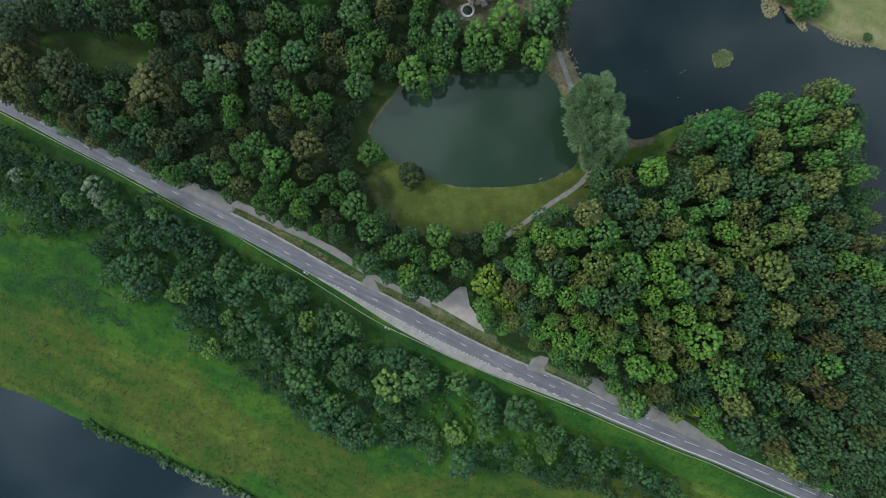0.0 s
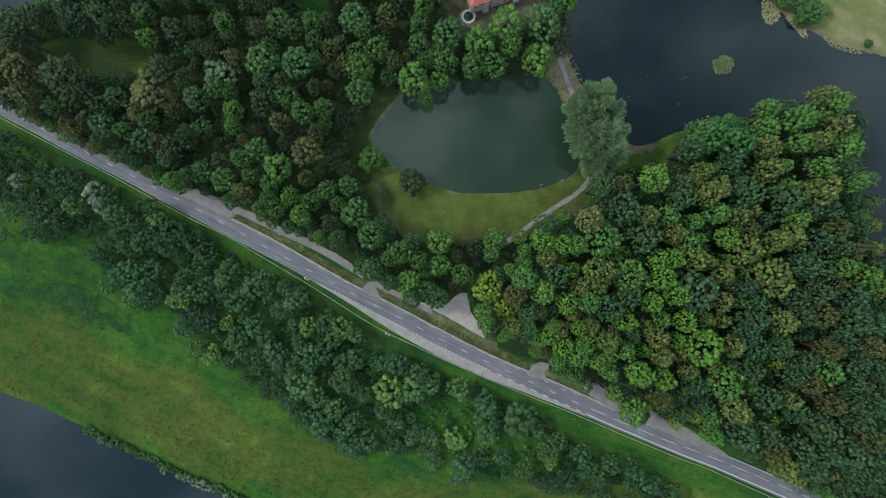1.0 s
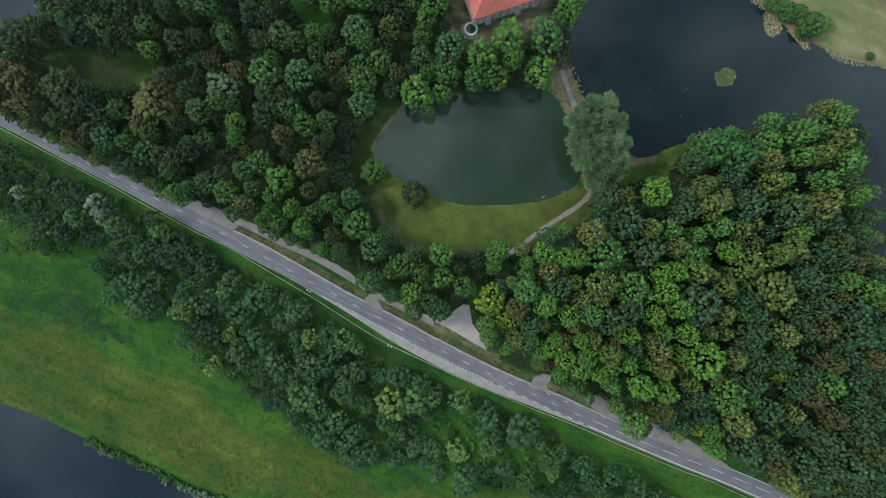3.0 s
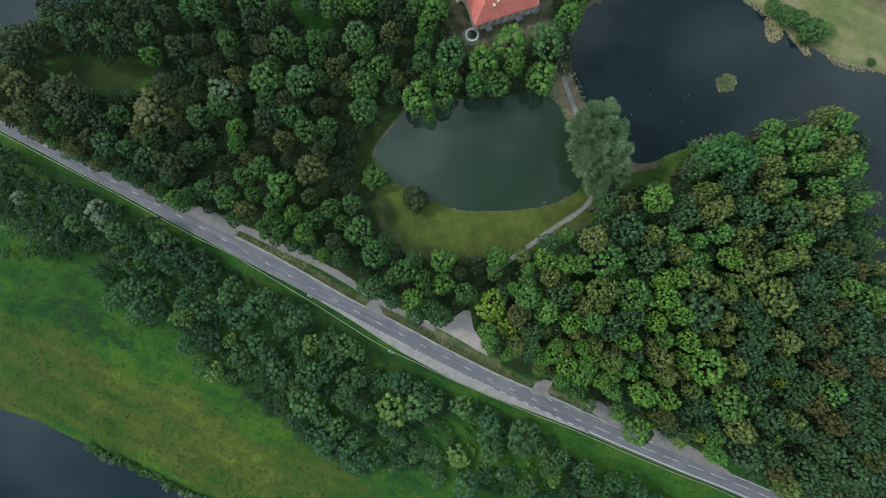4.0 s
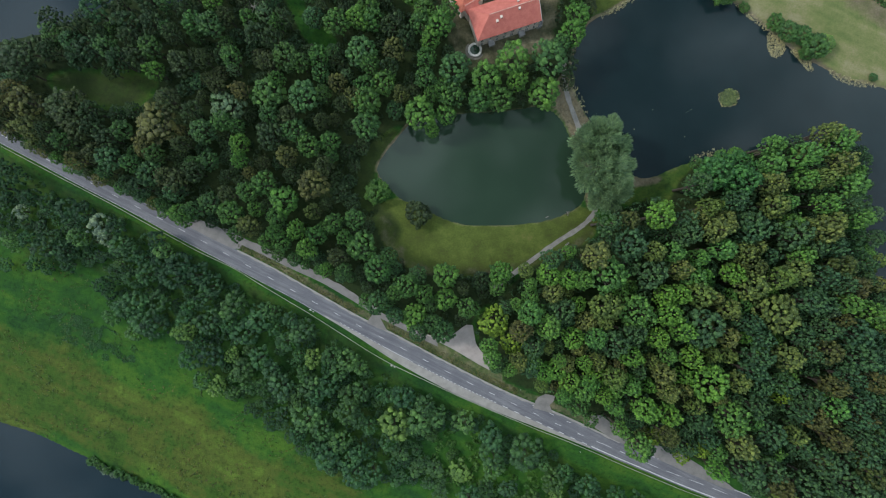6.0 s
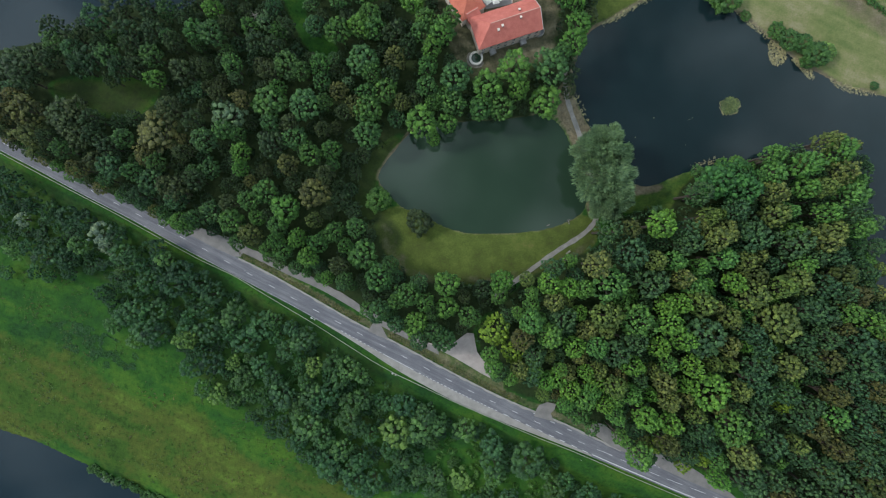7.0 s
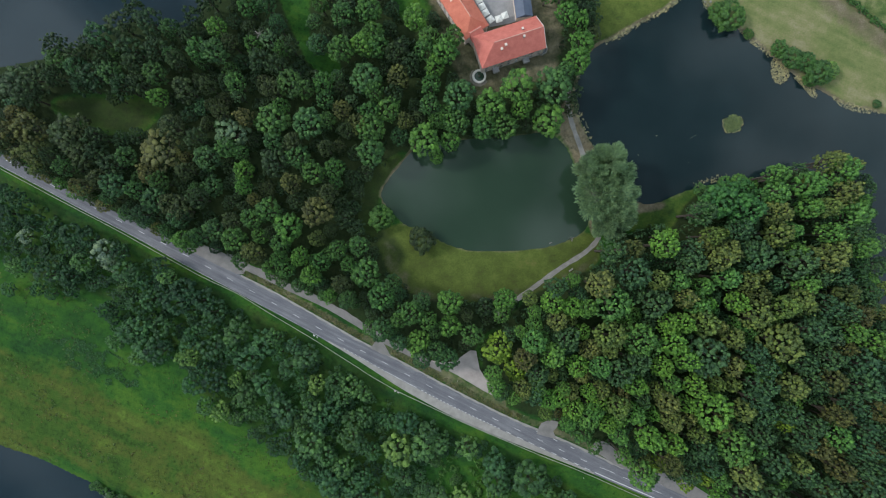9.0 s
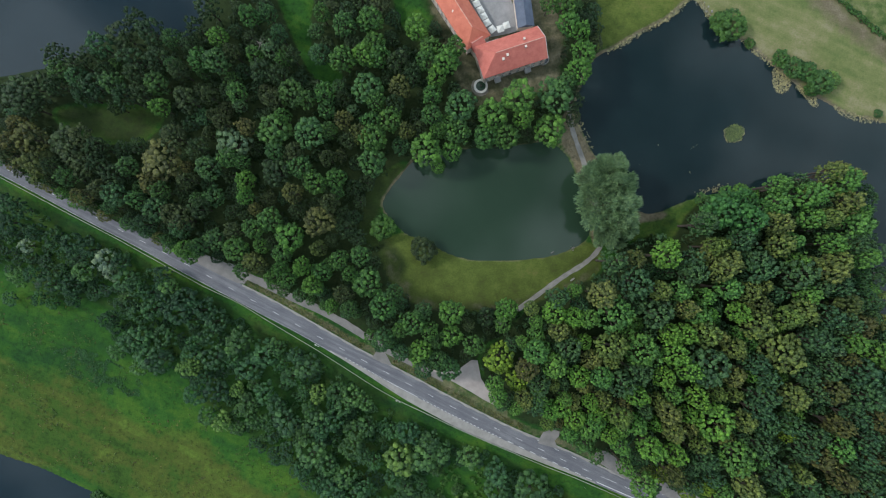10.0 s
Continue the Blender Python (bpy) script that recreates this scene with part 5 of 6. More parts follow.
north_h = [
    (-27.8, 7.8, 5.2, "g"), (-27.7, -5.3, 4.4, "d"), (-25.7, 79.9, 4.8, "g"), (-23.6, 86.4, 3.5, "k"), (-23.4, -6.3, 2.8, "d"),
    (-23.4, 12.6, 3.3, "d"), (-22.5, 101.7, 4.4, "k"), (-21.8, 92.5, 4.4, "o"), (-21.2, -10.3, 3.3, "d"), (-21.2, -1.5, 3.3, "g"),
    (-19.2, 75.5, 3.1, "o"), (-17.1, 96.3, 3.5, "k"), (-16.8, 1.3, 4.8, "g"), (-15.4, 115.0, 4.8, "b"), (-13.5, -10.7, 4.8, "b"),
    (-12.5, 5.7, 3.5, "d"), (-12.4, -16.8, 3.5, "d"), (-11.6, 101.7, 3.9, "g"), (-11.5, 67.9, 6.3, "b"), (-10.5, 106.5, 4.4, "g"),
    (-9.6, -2.0, 3.5, "g"), (-9.4, 81.0, 3.9, "g"), (-9.4, 88.6, 3.9, "g"), (-7.9, 95.2, 3.9, "b")]
north_i = [
    (-7.2, 62.4, 2.8, "b"), (-7.2, 75.5, 3.1, "g"), (-7.0, -6.7, 2.8, "d"), (-6.3, -13.3, 3.7, "d"), (-4.0, 100.7, 4.8, "b"), (-2.8, 77.7, 3.9, "g"),
    (-2.6, -16.1, 4.4, "d"), (-1.7, 67.9, 3.9, "b"), (-1.6, 5.3, 5.0, "b"), (-1.5, -4.1, 4.4, "b"), (-0.7, 105.7, 3.5, "g"), (0.5, 75.1, 4.8, "g"),
    (1.5, 84.3, 5.7, "g"), (5.0, 0.3, 2.6, "n"), (7.2, -7.4, 4.1, "g"), (11.4, 73.4, 4.8, "g"), (13.5, 81.0, 5.7, "b"), (18.5, 1.0, 3.5, "g"),
    (19.0, 73.4, 4.8, "g"), (19.8, 6.2, 4.4, "b"), (23.3, 87.6, 6.3, "b"), (25.5, 80.0, 3.9, "b"), (34.8, 122.7, 3.5, "g"), (36.5, 76.3, 6.3, "b")]
north_j = [
    (37.5, 88.7, 6.6, "g"), (40.7, 122.8, 4.4, "g"), (41.9, 93.6, 3.5, "g"), (42.3, 115.3, 4.4, "b"), (46.2, 97.5, 4.8, "b"),
    (47.3, 112.5, 3.3, "b"), (48.4, 105.1, 4.4, "b")]
willow_a = [
    (-181.3, 8.4, 2.7, "v"), (-180.2, 39.3, 3.7, "w"), (-176.8, 47.3, 3.2, "w"), (-175.5, 17.6, 3.2, "v"), (-174.4, 30.2, 3.0, "p"),
    (-171.0, 43.9, 3.2, "w"), (-168.7, 8.4, 2.3, "v"), (-168.7, 18.7, 3.2, "v"), (-168.7, 35.9, 3.2, "w"), (-164.1, 15.3, 4.6, "w"),
    (-163.6, 6.8, 2.3, "v"), (-161.8, 33.6, 3.2, "w"), (-160.7, 19.9, 2.7, "w"), (-160.7, 30.7, 3.2, "w"), (-154.9, 8.5, 2.7, "w"),
    (-154.9, 14.2, 3.7, "w"), (-152.7, 30.7, 4.1, "w"), (-150.4, 19.9, 3.7, "v"), (-149.2, 24.5, 2.3, "v"), (-145.8, 29.1, 3.4, "w"),
    (-140.0, 0.9, 3.2, "w"), (-139.6, 18.8, 2.7, "p"), (-139.2, 24.3, 4.6, "p"), (-138.9, -2.9, 2.7, "w")]
willow_b = [
    (-136.6, -12.1, 3.2, "v"), (-134.8, 2.3, 2.3, "w"), (-133.2, 24.1, 3.2, "w"), (-132.0, -8.7, 3.9, "v"), (-132.0, 16.5, 4.6, "v"),
    (-130.9, 6.2, 2.7, "w"), (-128.5, -19.4, 3.0, "v"), (-127.4, -7.5, 4.8, "v"), (-127.4, 2.8, 3.7, "w"), (-127.0, 13.8, 3.7, "w"),
    (-125.1, -14.4, 4.6, "v"), (-122.4, 11.5, 3.2, "v"), (-121.7, 5.1, 4.1, "v"), (-118.2, -15.5, 5.0, "w"), (-117.1, -6.3, 4.1, "w"),
    (-117.1, 13.1, 3.0, "w"), (-116.0, 8.6, 4.1, "w"), (-116.0, 18.9, 3.4, "w"), (-113.7, 14.3, 3.4, "v"), (-111.4, 4.0, 5.0, "w"),
    (-107.9, -18.2, 3.7, "l"), (-106.8, -14.3, 4.1, "v"), (-106.8, 8.6, 4.6, "w"), (-105.7, 0.6, 3.4, "w")]
willow_c = [
    (-105.2, -18.2, 3.4, "l"), (-104.5, -29.2, 4.1, "v"), (-104.5, -8.6, 3.2, "v"), (-102.2, -22.8, 3.0, "v"), (-100.0, 5.2, 4.1, "w"),
    (-99.9, -38.3, 3.4, "v"), (-98.8, -5.1, 4.1, "w"), (-96.5, -14.3, 5.0, "w"), (-96.4, -28.0, 4.6, "w"), (-95.4, 0.6, 4.1, "w"),
    (-94.1, -40.6, 3.9, "l"), (-88.5, -15.4, 3.2, "w"), (-88.4, -43.4, 3.0, "v"), (-88.4, -28.0, 3.0, "l"), (-86.2, -7.4, 5.0, "v"),
    (-83.8, -33.7, 4.1, "v"), (-82.7, -18.8, 5.0, "w"), (-80.4, -40.6, 3.2, "v"), (-77.0, -29.1, 4.1, "w"), (-75.9, -12.0, 5.0, "w"),
    (-74.7, -40.6, 3.2, "v"), (-72.4, -33.7, 3.7, "v"), (-70.8, -9.7, 3.2, "w"), (-70.1, -16.5, 3.2, "w")]
willow_d = [
    (-67.8, -40.6, 5.0, "v"), (-65.5, -22.2, 4.1, "v"), (-64.3, -43.3, 3.0, "v"), (-63.3, -13.1, 3.2, "v"), (-60.9, -60.0, 3.2, "w"),
    (-60.9, -45.1, 3.2, "v"), (-60.9, -27.9, 2.7, "w"), (-58.7, -17.6, 4.6, "v"), (-58.6, -34.8, 3.2, "v"), (-57.5, -53.1, 5.7, "w"),
    (-56.3, -40.5, 4.6, "v"), (-55.2, -29.1, 3.7, "l"), (-54.0, -65.7, 3.2, "w"), (-53.4, -43.7, 3.7, "w"), (-51.3, -57.7, 4.1, "w"),
    (-49.5, -39.4, 4.1, "w"), (-49.5, -33.6, 2.7, "w"), (-49.4, -68.0, 5.0, "w"), (-48.2, -73.7, 3.0, "v"), (-47.2, -27.9, 3.7, "v"),
    (-43.8, -33.6, 3.7, "w"), (-43.7, -62.3, 4.1, "w"), (-41.4, -70.3, 4.6, "w"), (-41.4, -50.8, 4.6, "v")]
willow_e = [
    (-40.3, -43.9, 4.1, "v"), (-40.3, -29.0, 4.1, "w"), (-37.9, -76.0, 5.0, "w"), (-36.8, -53.5, 3.2, "v"), (-35.8, -31.8, 3.2, "w"),
    (-35.7, -66.8, 3.7, "w"), (-35.0, -42.1, 3.9, "v"), (-32.3, -56.5, 3.2, "w"), (-31.1, -74.8, 4.1, "w"), (-28.9, -43.2, 2.7, "w"),
    (-24.3, -43.9, 3.2, "w"), (-24.2, -62.2, 3.7, "w"), (-22.0, -55.3, 6.0, "l"), (-18.5, -43.9, 4.6, "w"), (-11.7, -53.0, 5.5, "w"),
    (-9.4, -47.3, 3.9, "v"), (-7.1, -59.9, 2.7, "v"), (-4.8, -51.9, 3.7, "w"), (5.5, -53.0, 4.1, "w"), (7.9, -86.2, 5.5, "w"),
    (17.0, -59.8, 4.6, "w"), (17.5, -73.6, 3.9, "w"), (18.1, -67.8, 5.3, "v"), (30.7, -65.5, 6.4, "v")]
willow_f = [
    (33.1, -86.6, 3.9, "v"), (37.6, -70.5, 3.0, "w"), (42.2, -78.1, 4.6, "v"), (43.4, -84.3, 3.0, "l"), (46.8, -75.1, 3.4, "w"),
    (56.0, -79.6, 4.1, "w"), (58.3, -85.4, 3.9, "v"), (63.2, -90.2, 3.2, "v"), (67.4, -83.7, 3.7, "w"), (76.6, -86.5, 3.7, "w"),
    (77.0, -93.7, 3.0, "v"), (83.8, -92.5, 4.1, "w"), (91.8, -96.4, 3.7, "w"), (95.3, -100.5, 3.2, "w")]
scrub_a = [
    (-21.1, -78.7, 3.7, "v"), (-20.0, -68.2, 3.7, "v"), (-13.0, -67.1, 2.3, "v"), (-12.9, -75.2, 3.5, "v"), (-8.3, -81.0, 2.8, "v"),
    (-5.9, -75.2, 4.0, "v"), (-3.6, -85.7, 3.5, "v"), (1.0, -69.4, 2.1, "v"), (4.6, -76.4, 4.4, "l"), (15.1, -83.3, 3.7, "v"),
    (24.4, -83.3, 3.7, "v")]
plant("N_silver0", 167.0, 30.0, 3.6, 12, EAST)
plant("N_silver0", 171.0, 21.5, 2.8, 8, EAST)
for x, y, r, key in east_a + east_b + east_c + east_d + east_e + east_f + east_g + east_h + east_i:
    tall = 28.5 if x > 50 else 24.0
    if r > 5.7 and key in "bgo" and not (key == "g" and x > 108):
        plant(f"C_great{key}0", x, y, r * 1.02, tall, EAST)
        continue
    # far eastern trees swap to darker leaves: edge dimming and haze as colour
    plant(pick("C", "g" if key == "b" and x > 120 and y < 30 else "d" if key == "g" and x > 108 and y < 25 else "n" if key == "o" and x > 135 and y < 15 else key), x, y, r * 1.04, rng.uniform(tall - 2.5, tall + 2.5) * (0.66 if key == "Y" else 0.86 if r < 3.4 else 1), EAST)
for x, y, r, key in ((31.7, -27.3, 3.4, "g"), (36.0, -31.5, 3.9, "b"), (40.2, -30.4, 3.9, "b"), (35.3, -36.5, 2.6, "o"), (45.6, -34.7, 4.3, "b"), (51.0, -38.3, 4.3, "g"), (55.2, -32.6, 3.9, "b"), (43.5, -40.1, 3.0, "g"), (61.6, -37.2, 3.4, "g")):
    plant(pick("C", key), x, y, r * 1.05, rng.uniform(18, 22), EAST)
for x, y, r in ((98.0, 43.5, 4.4), (104.5, 48.5, 4.6), (112.0, 49.5, 4.8), (118.0, 46.0, 4.6), (109.0, 42.5, 4.6), (94.5, 39.0, 3.6)):
    plant(pick("C", "e"), x, y, r, rng.uniform(15, 19), EAST)
for x, y, r, key in east_low_a:
    plant(pick("N", key), x, y, r * 1.1, rng.uniform(5, 8), EAST)
for x, y, r, key in ((43.1, -37.9, 3.5, "o"), (45.5, -42.7, 3.3, "g"), (50.8, -45.6, 4.2, "g"), (55.5, -51.1, 2.9, "g")):
    plant(pick("N", key), x, y, r * 1.05, rng.uniform(9, 13), EAST)
for x, y, r, key in north_a + north_b + north_c + north_d + north_e + north_f + north_g + north_h + north_i + north_j:
    # western trees mostly swap to darker leaves: edge dimming put into colour
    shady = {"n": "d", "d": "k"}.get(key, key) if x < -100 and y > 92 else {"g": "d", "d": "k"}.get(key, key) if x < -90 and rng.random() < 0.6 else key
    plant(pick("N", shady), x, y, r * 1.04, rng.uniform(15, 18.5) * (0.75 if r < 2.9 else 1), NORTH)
for x, y, r, key in willow_a + willow_b + willow_c + willow_d + willow_e + willow_f:
    # far western willows take darker copies, their shade held in leaf colour
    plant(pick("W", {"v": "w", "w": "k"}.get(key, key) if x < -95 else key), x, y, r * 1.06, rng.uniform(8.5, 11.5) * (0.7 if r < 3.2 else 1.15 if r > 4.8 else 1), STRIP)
for x, y, r, key in scrub_a:
    plant(pick("W", key), x, y, r, rng.uniform(3, 5), STRIP)
poplars = [(57.6, 57.6, 8.3), (58.6, 48.4, 11.2), (61.6, 38.8, 7.6)]


def fill(poly, avoid, r_lo, r_hi, tries, keys, weights, h_lo, h_hi, group, inset, pack, salt):
    """Plants a stand: trees stand as close as their crowns allow."""
    global rng
    rng = np.random.default_rng(salt)
    lo, hi = np.maximum(poly.min(0), (-200, -112)), np.minimum(poly.max(0), (200, 150))
    cand = rng.uniform(lo, hi, (tries, 2))
    rad = rng.uniform(r_lo, r_hi, tries)
    ok = sdist(cand[:, 0], cand[:, 1], poly) < -inset * rad
    for p, m_ in avoid:
        ok &= sdist(cand[:, 0], cand[:, 1], p) > m_ * rad
    for (x, y), r in zip(cand[ok], rad[ok]):
        t = np.array(TREES)
        if np.min(np.hypot(t[:, 0] - x, t[:, 1] - y) - pack * (t[:, 2] + r)) > 0:
            key = str(rng.choice(keys, p=weights))
            plant(key, x, y, r, rng.uniform(h_lo, h_hi) * (0.7 + 0.3 * (r - r_lo) / (r_hi - r_lo)), group)


for x, y, r in poplars:
    TREES.append((x, y, r))
rng = np.random.default_rng(9)
for x in np.arange(WX(8), WX(335), 4.2):
    plant(pick("N", ("d", "k", "g", "n", "o")[rng.integers(5)]), x, float(road_north(x)) + rng.uniform(1.2, 3.0), rng.uniform(2.0, 3.3), rng.uniform(5, 9), NORTH)
# mostly dark leaf kinds in the gaps: shade between crowns put into colour
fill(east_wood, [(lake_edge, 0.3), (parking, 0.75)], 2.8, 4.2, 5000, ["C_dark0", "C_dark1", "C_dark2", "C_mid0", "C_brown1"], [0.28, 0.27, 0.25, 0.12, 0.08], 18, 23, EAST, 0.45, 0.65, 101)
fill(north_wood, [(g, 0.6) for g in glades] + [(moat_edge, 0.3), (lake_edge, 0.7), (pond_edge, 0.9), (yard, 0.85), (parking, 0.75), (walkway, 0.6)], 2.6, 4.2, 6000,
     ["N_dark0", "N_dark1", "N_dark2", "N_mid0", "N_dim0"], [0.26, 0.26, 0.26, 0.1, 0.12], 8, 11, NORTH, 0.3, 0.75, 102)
rng = np.random.default_rng(7)
for x, y in [
    (155.1, 133.6), (157.0, 132.0), (158.9, 130.4), (160.5, 129.2), (162.1, 127.6), (164.0, 126.5), (165.8, 124.6), (167.7, 123.5), (169.3, 121.9),
    (171.2, 120.5), (173.3, 118.9), (175.1, 117.5), (177.0, 115.9),]:
    plant("bank1", x, y, rng.uniform(0.9, 1.5), rng.uniform(1.2, 2.0), "field hedge")
# small darkened willows, so the strip's gaps look shaded by colour
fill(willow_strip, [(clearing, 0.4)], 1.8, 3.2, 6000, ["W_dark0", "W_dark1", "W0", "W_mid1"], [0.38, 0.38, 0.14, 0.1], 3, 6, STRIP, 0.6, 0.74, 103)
for x, y, key, r, h in ((*[
    (-12.6, 29.6),][0], "bush0", 5.2, 7.0), (*[
    (-28.9, 38.3),][0], "bush1", 5.0, 7.0), (*[
    (110.5, 120.4),][0], "bush1", 6.5, 6.5),
                        (*[
    (131.6, 107.7),][0], "bush1", 3.6, 4.0), (*[
    (136.2, 104.0),][0], "bush1", 4.4, 5.0), (*[
    (142.2, 102.3),][0], "bush1", 4.2, 4.6), (*[
    (147.3, 97.7),][0], "bush1", 5.2, 5.5), (*[
    (152.3, 99.1),][0], "W_bright0", 3.6, 4.5), (*[
    (144.5, 95.4),][0], "bush1", 3.0, 3.5), (*[
    (107.0, 122.2),][0], "bush1", 4.4, 5.0), (*[
    (172.2, 86.0),][0], "bush1", 1.8, 2.0), (*[
    (119.7, 114.2),][0], "bush1", 2.2, 2.4)):
    plant(key, x, y, r, h, "bushes by the water")
bank = river_edge[(river_edge[:, 0] > -160) & (river_edge[:, 0] < -20) & (river_edge[:, 1] > -130)]
rng = np.random.default_rng(104)
for x in np.arange(-149, -40, 1.55):
    y = float(np.interp(x, bank[np.argsort(bank[:, 0]), 0], bank[np.argsort(bank[:, 0]), 1]))
    r = rng.uniform(0.9, 1.6) * (1.4 if rng.random() < 0.3 else 1.0)
    grey = rng.random() < (0.5 if -118 < x < -72 else 0.2)
    plant("bank0" if grey else "bank1", x, y + (rng.uniform(-1.6, -0.2) if grey else rng.uniform(-0.6, 1.8)), r, r * rng.uniform(1.2, 1.9), "shrubs along the river bank")

# low trees along the footway
footway_trees = [
    (-61.5, 11.4, 2.7, "d"), (-57.2, 9.2, 2.0, "g"), (-51.6, 7.2, 2.2, "g"), (-46.1, 11.9, 2.2, "o"), (-48.5, 9.3, 2.0, "d"),
    (-42.7, 4.8, 2.7, "d"), (-67.8, 13.0, 2.5, "d"), (-72.3, 15.4, 2.2, "g"), (-53.9, 13.3, 2.7, "d"), (-39.1, 3.9, 2.0, "d"),
    (-57.7, 15.0, 2.5, "g")]
for x, y, r, key in footway_trees:
    plant(pick("N", key), x, y, r * 1.08, 5.5 + 1.3 * r, NORTH)

for thing, _, _ in KINDS.values():
    for ob in (*thing.children_recursive, thing):
        bpy.data.objects.remove(ob)

# low growth under and between the trees, past counting; dark greens paint the gap shade
def undergrowth(poly, avoid, n, material, salt, label, h_lo, h_hi):
    rg = np.random.default_rng(salt)
    lo, hi = np.maximum(poly.min(0), (-195, -112)), np.minimum(poly.max(0), (195, 150))
    c = rg.uniform(lo, hi, (n, 2))
    ok = sdist(c[:, 0], c[:, 1], poly) < 0.3
    for q_, m_ in avoid:
        ok &= sdist(c[:, 0], c[:, 1], q_) > m_
    c = c[ok]
    zz = ground_z(c[:, 0], c[:, 1])
    vs = []
    for (x, y), z in zip(c, zz):
        r = rg.uniform(0.9, 2.2)
        h = rg.uniform(h_lo, h_hi)
        m_ = int(11 * r)
        q_ = rg.normal(0, 1, (m_, 3))
        q_[:, 2] = np.abs(q_[:, 2])
        q_ /= np.linalg.norm(q_, axis=1)[:, None]
        vs.append(tufts(rg, np.array([x, y, z]) + q_ * np.array([r, r, h]), q_, 0.55))
    tagged(new("undergrowth", crown_mesh("undergrowth", np.concatenate(vs), material)), label, "undergrowth", kind="stuff")


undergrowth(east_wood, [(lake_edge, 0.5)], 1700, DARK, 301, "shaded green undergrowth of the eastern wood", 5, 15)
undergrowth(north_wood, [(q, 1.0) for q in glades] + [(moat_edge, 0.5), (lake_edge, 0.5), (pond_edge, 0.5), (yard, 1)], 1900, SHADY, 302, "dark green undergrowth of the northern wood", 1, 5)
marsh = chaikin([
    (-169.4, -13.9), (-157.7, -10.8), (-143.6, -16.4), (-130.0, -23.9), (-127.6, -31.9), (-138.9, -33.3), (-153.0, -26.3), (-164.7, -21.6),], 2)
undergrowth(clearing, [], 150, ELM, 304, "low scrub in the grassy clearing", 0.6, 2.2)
undergrowth(willow_strip, [(clearing, 1.0)], 1700, GLOOM, 303, "scrub below the embankment in willow green darkened for gap shade", 0.8, 3.0)

# the great grey poplar on the dam
for seed, (x, y, r) in enumerate(poplars):
    rg = np.random.default_rng(200 + seed)
    c = crown_arrays(rg, r, 23 - 3 * seed, 1.5, 44, 100, 0.42, 0.26, 0.15, 1.7)[4]
    lob = rg.integers(len(c), size=13000)
    q = rg.normal(0, 1, (13000, 3)) + np.array([0, 0, 0.5])
    q /= np.linalg.norm(q, axis=1)[:, None]
    p = c[lob] + q * r * 0.27 * rg.uniform(0.3, 1.15, (13000, 1)) ** 0.6
    way = p - np.array([0, 0, 4.0])
    way = way / np.linalg.norm(way, axis=1)[:, None] + rg.normal(0, 0.28, p.shape) + 0.4 * q
    way /= np.linalg.norm(way, axis=1)[:, None]
    side = np.cross(way, np.array([0, 0, 1.0]) + rg.normal(0, 0.4, p.shape))
    side /= np.linalg.norm(side, axis=1)[:, None]
    ln, wd = rg.uniform(0.5, 1.1, (13000, 1)), rg.uniform(0.14, 0.26, (13000, 1))
    v = np.stack((p - way * ln * 0.5 - side * wd, p - way * ln * 0.5 + side * wd, p + way * ln), 1)
    thing = tagged(new("poplar_tree"), "large silver-green poplar with feathery branches on the dam", "tree")
    thing.location = (x, y, gz(x, y) - 0.1)
    crown = new("crown", crown_mesh("crown", v, POPLAR))
    crown.parent = thing
    bm = bmesh.new()
    bm_limb(bm, (0, 0, -0.5), (0, 0, 17), 0.6, 0.2, 9, 0.2)
    for lobe in c[::2]:
        bm_limb(bm, (0, 0, max(2.5, lobe[2] * 0.55)), tuple(lobe), 0.2, 0.05, 5, 0.3)
    part("trunk", bm, BARK, thing)

# ---- the manor house ----
manor = tagged(new("manor_house"), "old manor house with red and orange tiled roofs round a courtyard", "house")
WALLZ, EAVE = 5.4, 12.5


def roof(name, L, W, z, rise, hip0, hip1, over, material, m):
    """A ridge roof along x; a hipped end where hip is above zero."""
    bm = bmesh.new()
    h = W / 2 + over
    base = [(-over, -h), (L + over, -h), (L + over, h), (-over, h)]
    b0 = [bm.verts.new(m @ Vector((u, v_ + W / 2, z - 0.2))) for u, v_ in base]
    b1 = [bm.verts.new(m @ Vector((u, v_ + W / 2, z))) for u, v_ in base]
    r0, r1 = bm.verts.new(m @ Vector((-over + hip0, W / 2, z + rise))), bm.verts.new(m @ Vector((L + over - hip1, W / 2, z + rise)))
    for q in ((b1[0], b1[1], r1, r0), (b1[2], b1[3], r0, r1), (b1[1], b1[2], r1), (b1[3], b1[0], r0), b0[::-1]):
        bm.faces.new(q)
    for i in range(4):
        bm.faces.new((b0[i], b0[(i + 1) % 4], b1[(i + 1) % 4], b1[i]))
    bmesh.ops.recalc_face_normals(bm, faces=bm.faces)
    ob = part(name, bm, material, manor)
    cap = bmesh.new()
    bm_limb(cap, r_at(m, -over + hip0, W / 2, z + rise), r_at(m, L + over - hip1, W / 2, z + rise), 0.16, 0.16, 6)
    part("ridge_cap", cap, material if material is SLATE else RIDGE, ob, "mortared ridge tiles")
    return ob


def r_at(m, u, v_, w_):
    return m @ Vector((u, v_, w_))


def house_window(m):
    win = part("window", window_bm(m, 1.15, 1.7, 0.1), WHITE, manor)
    box("pane", m @ pose(0, -0.055, 0.1), 0.95, 0.02, 1.5, GLASS, win)
    box("sill", m @ pose(0, -0.1, -0.1), 1.35, 0.2, 0.08, STONE, win)


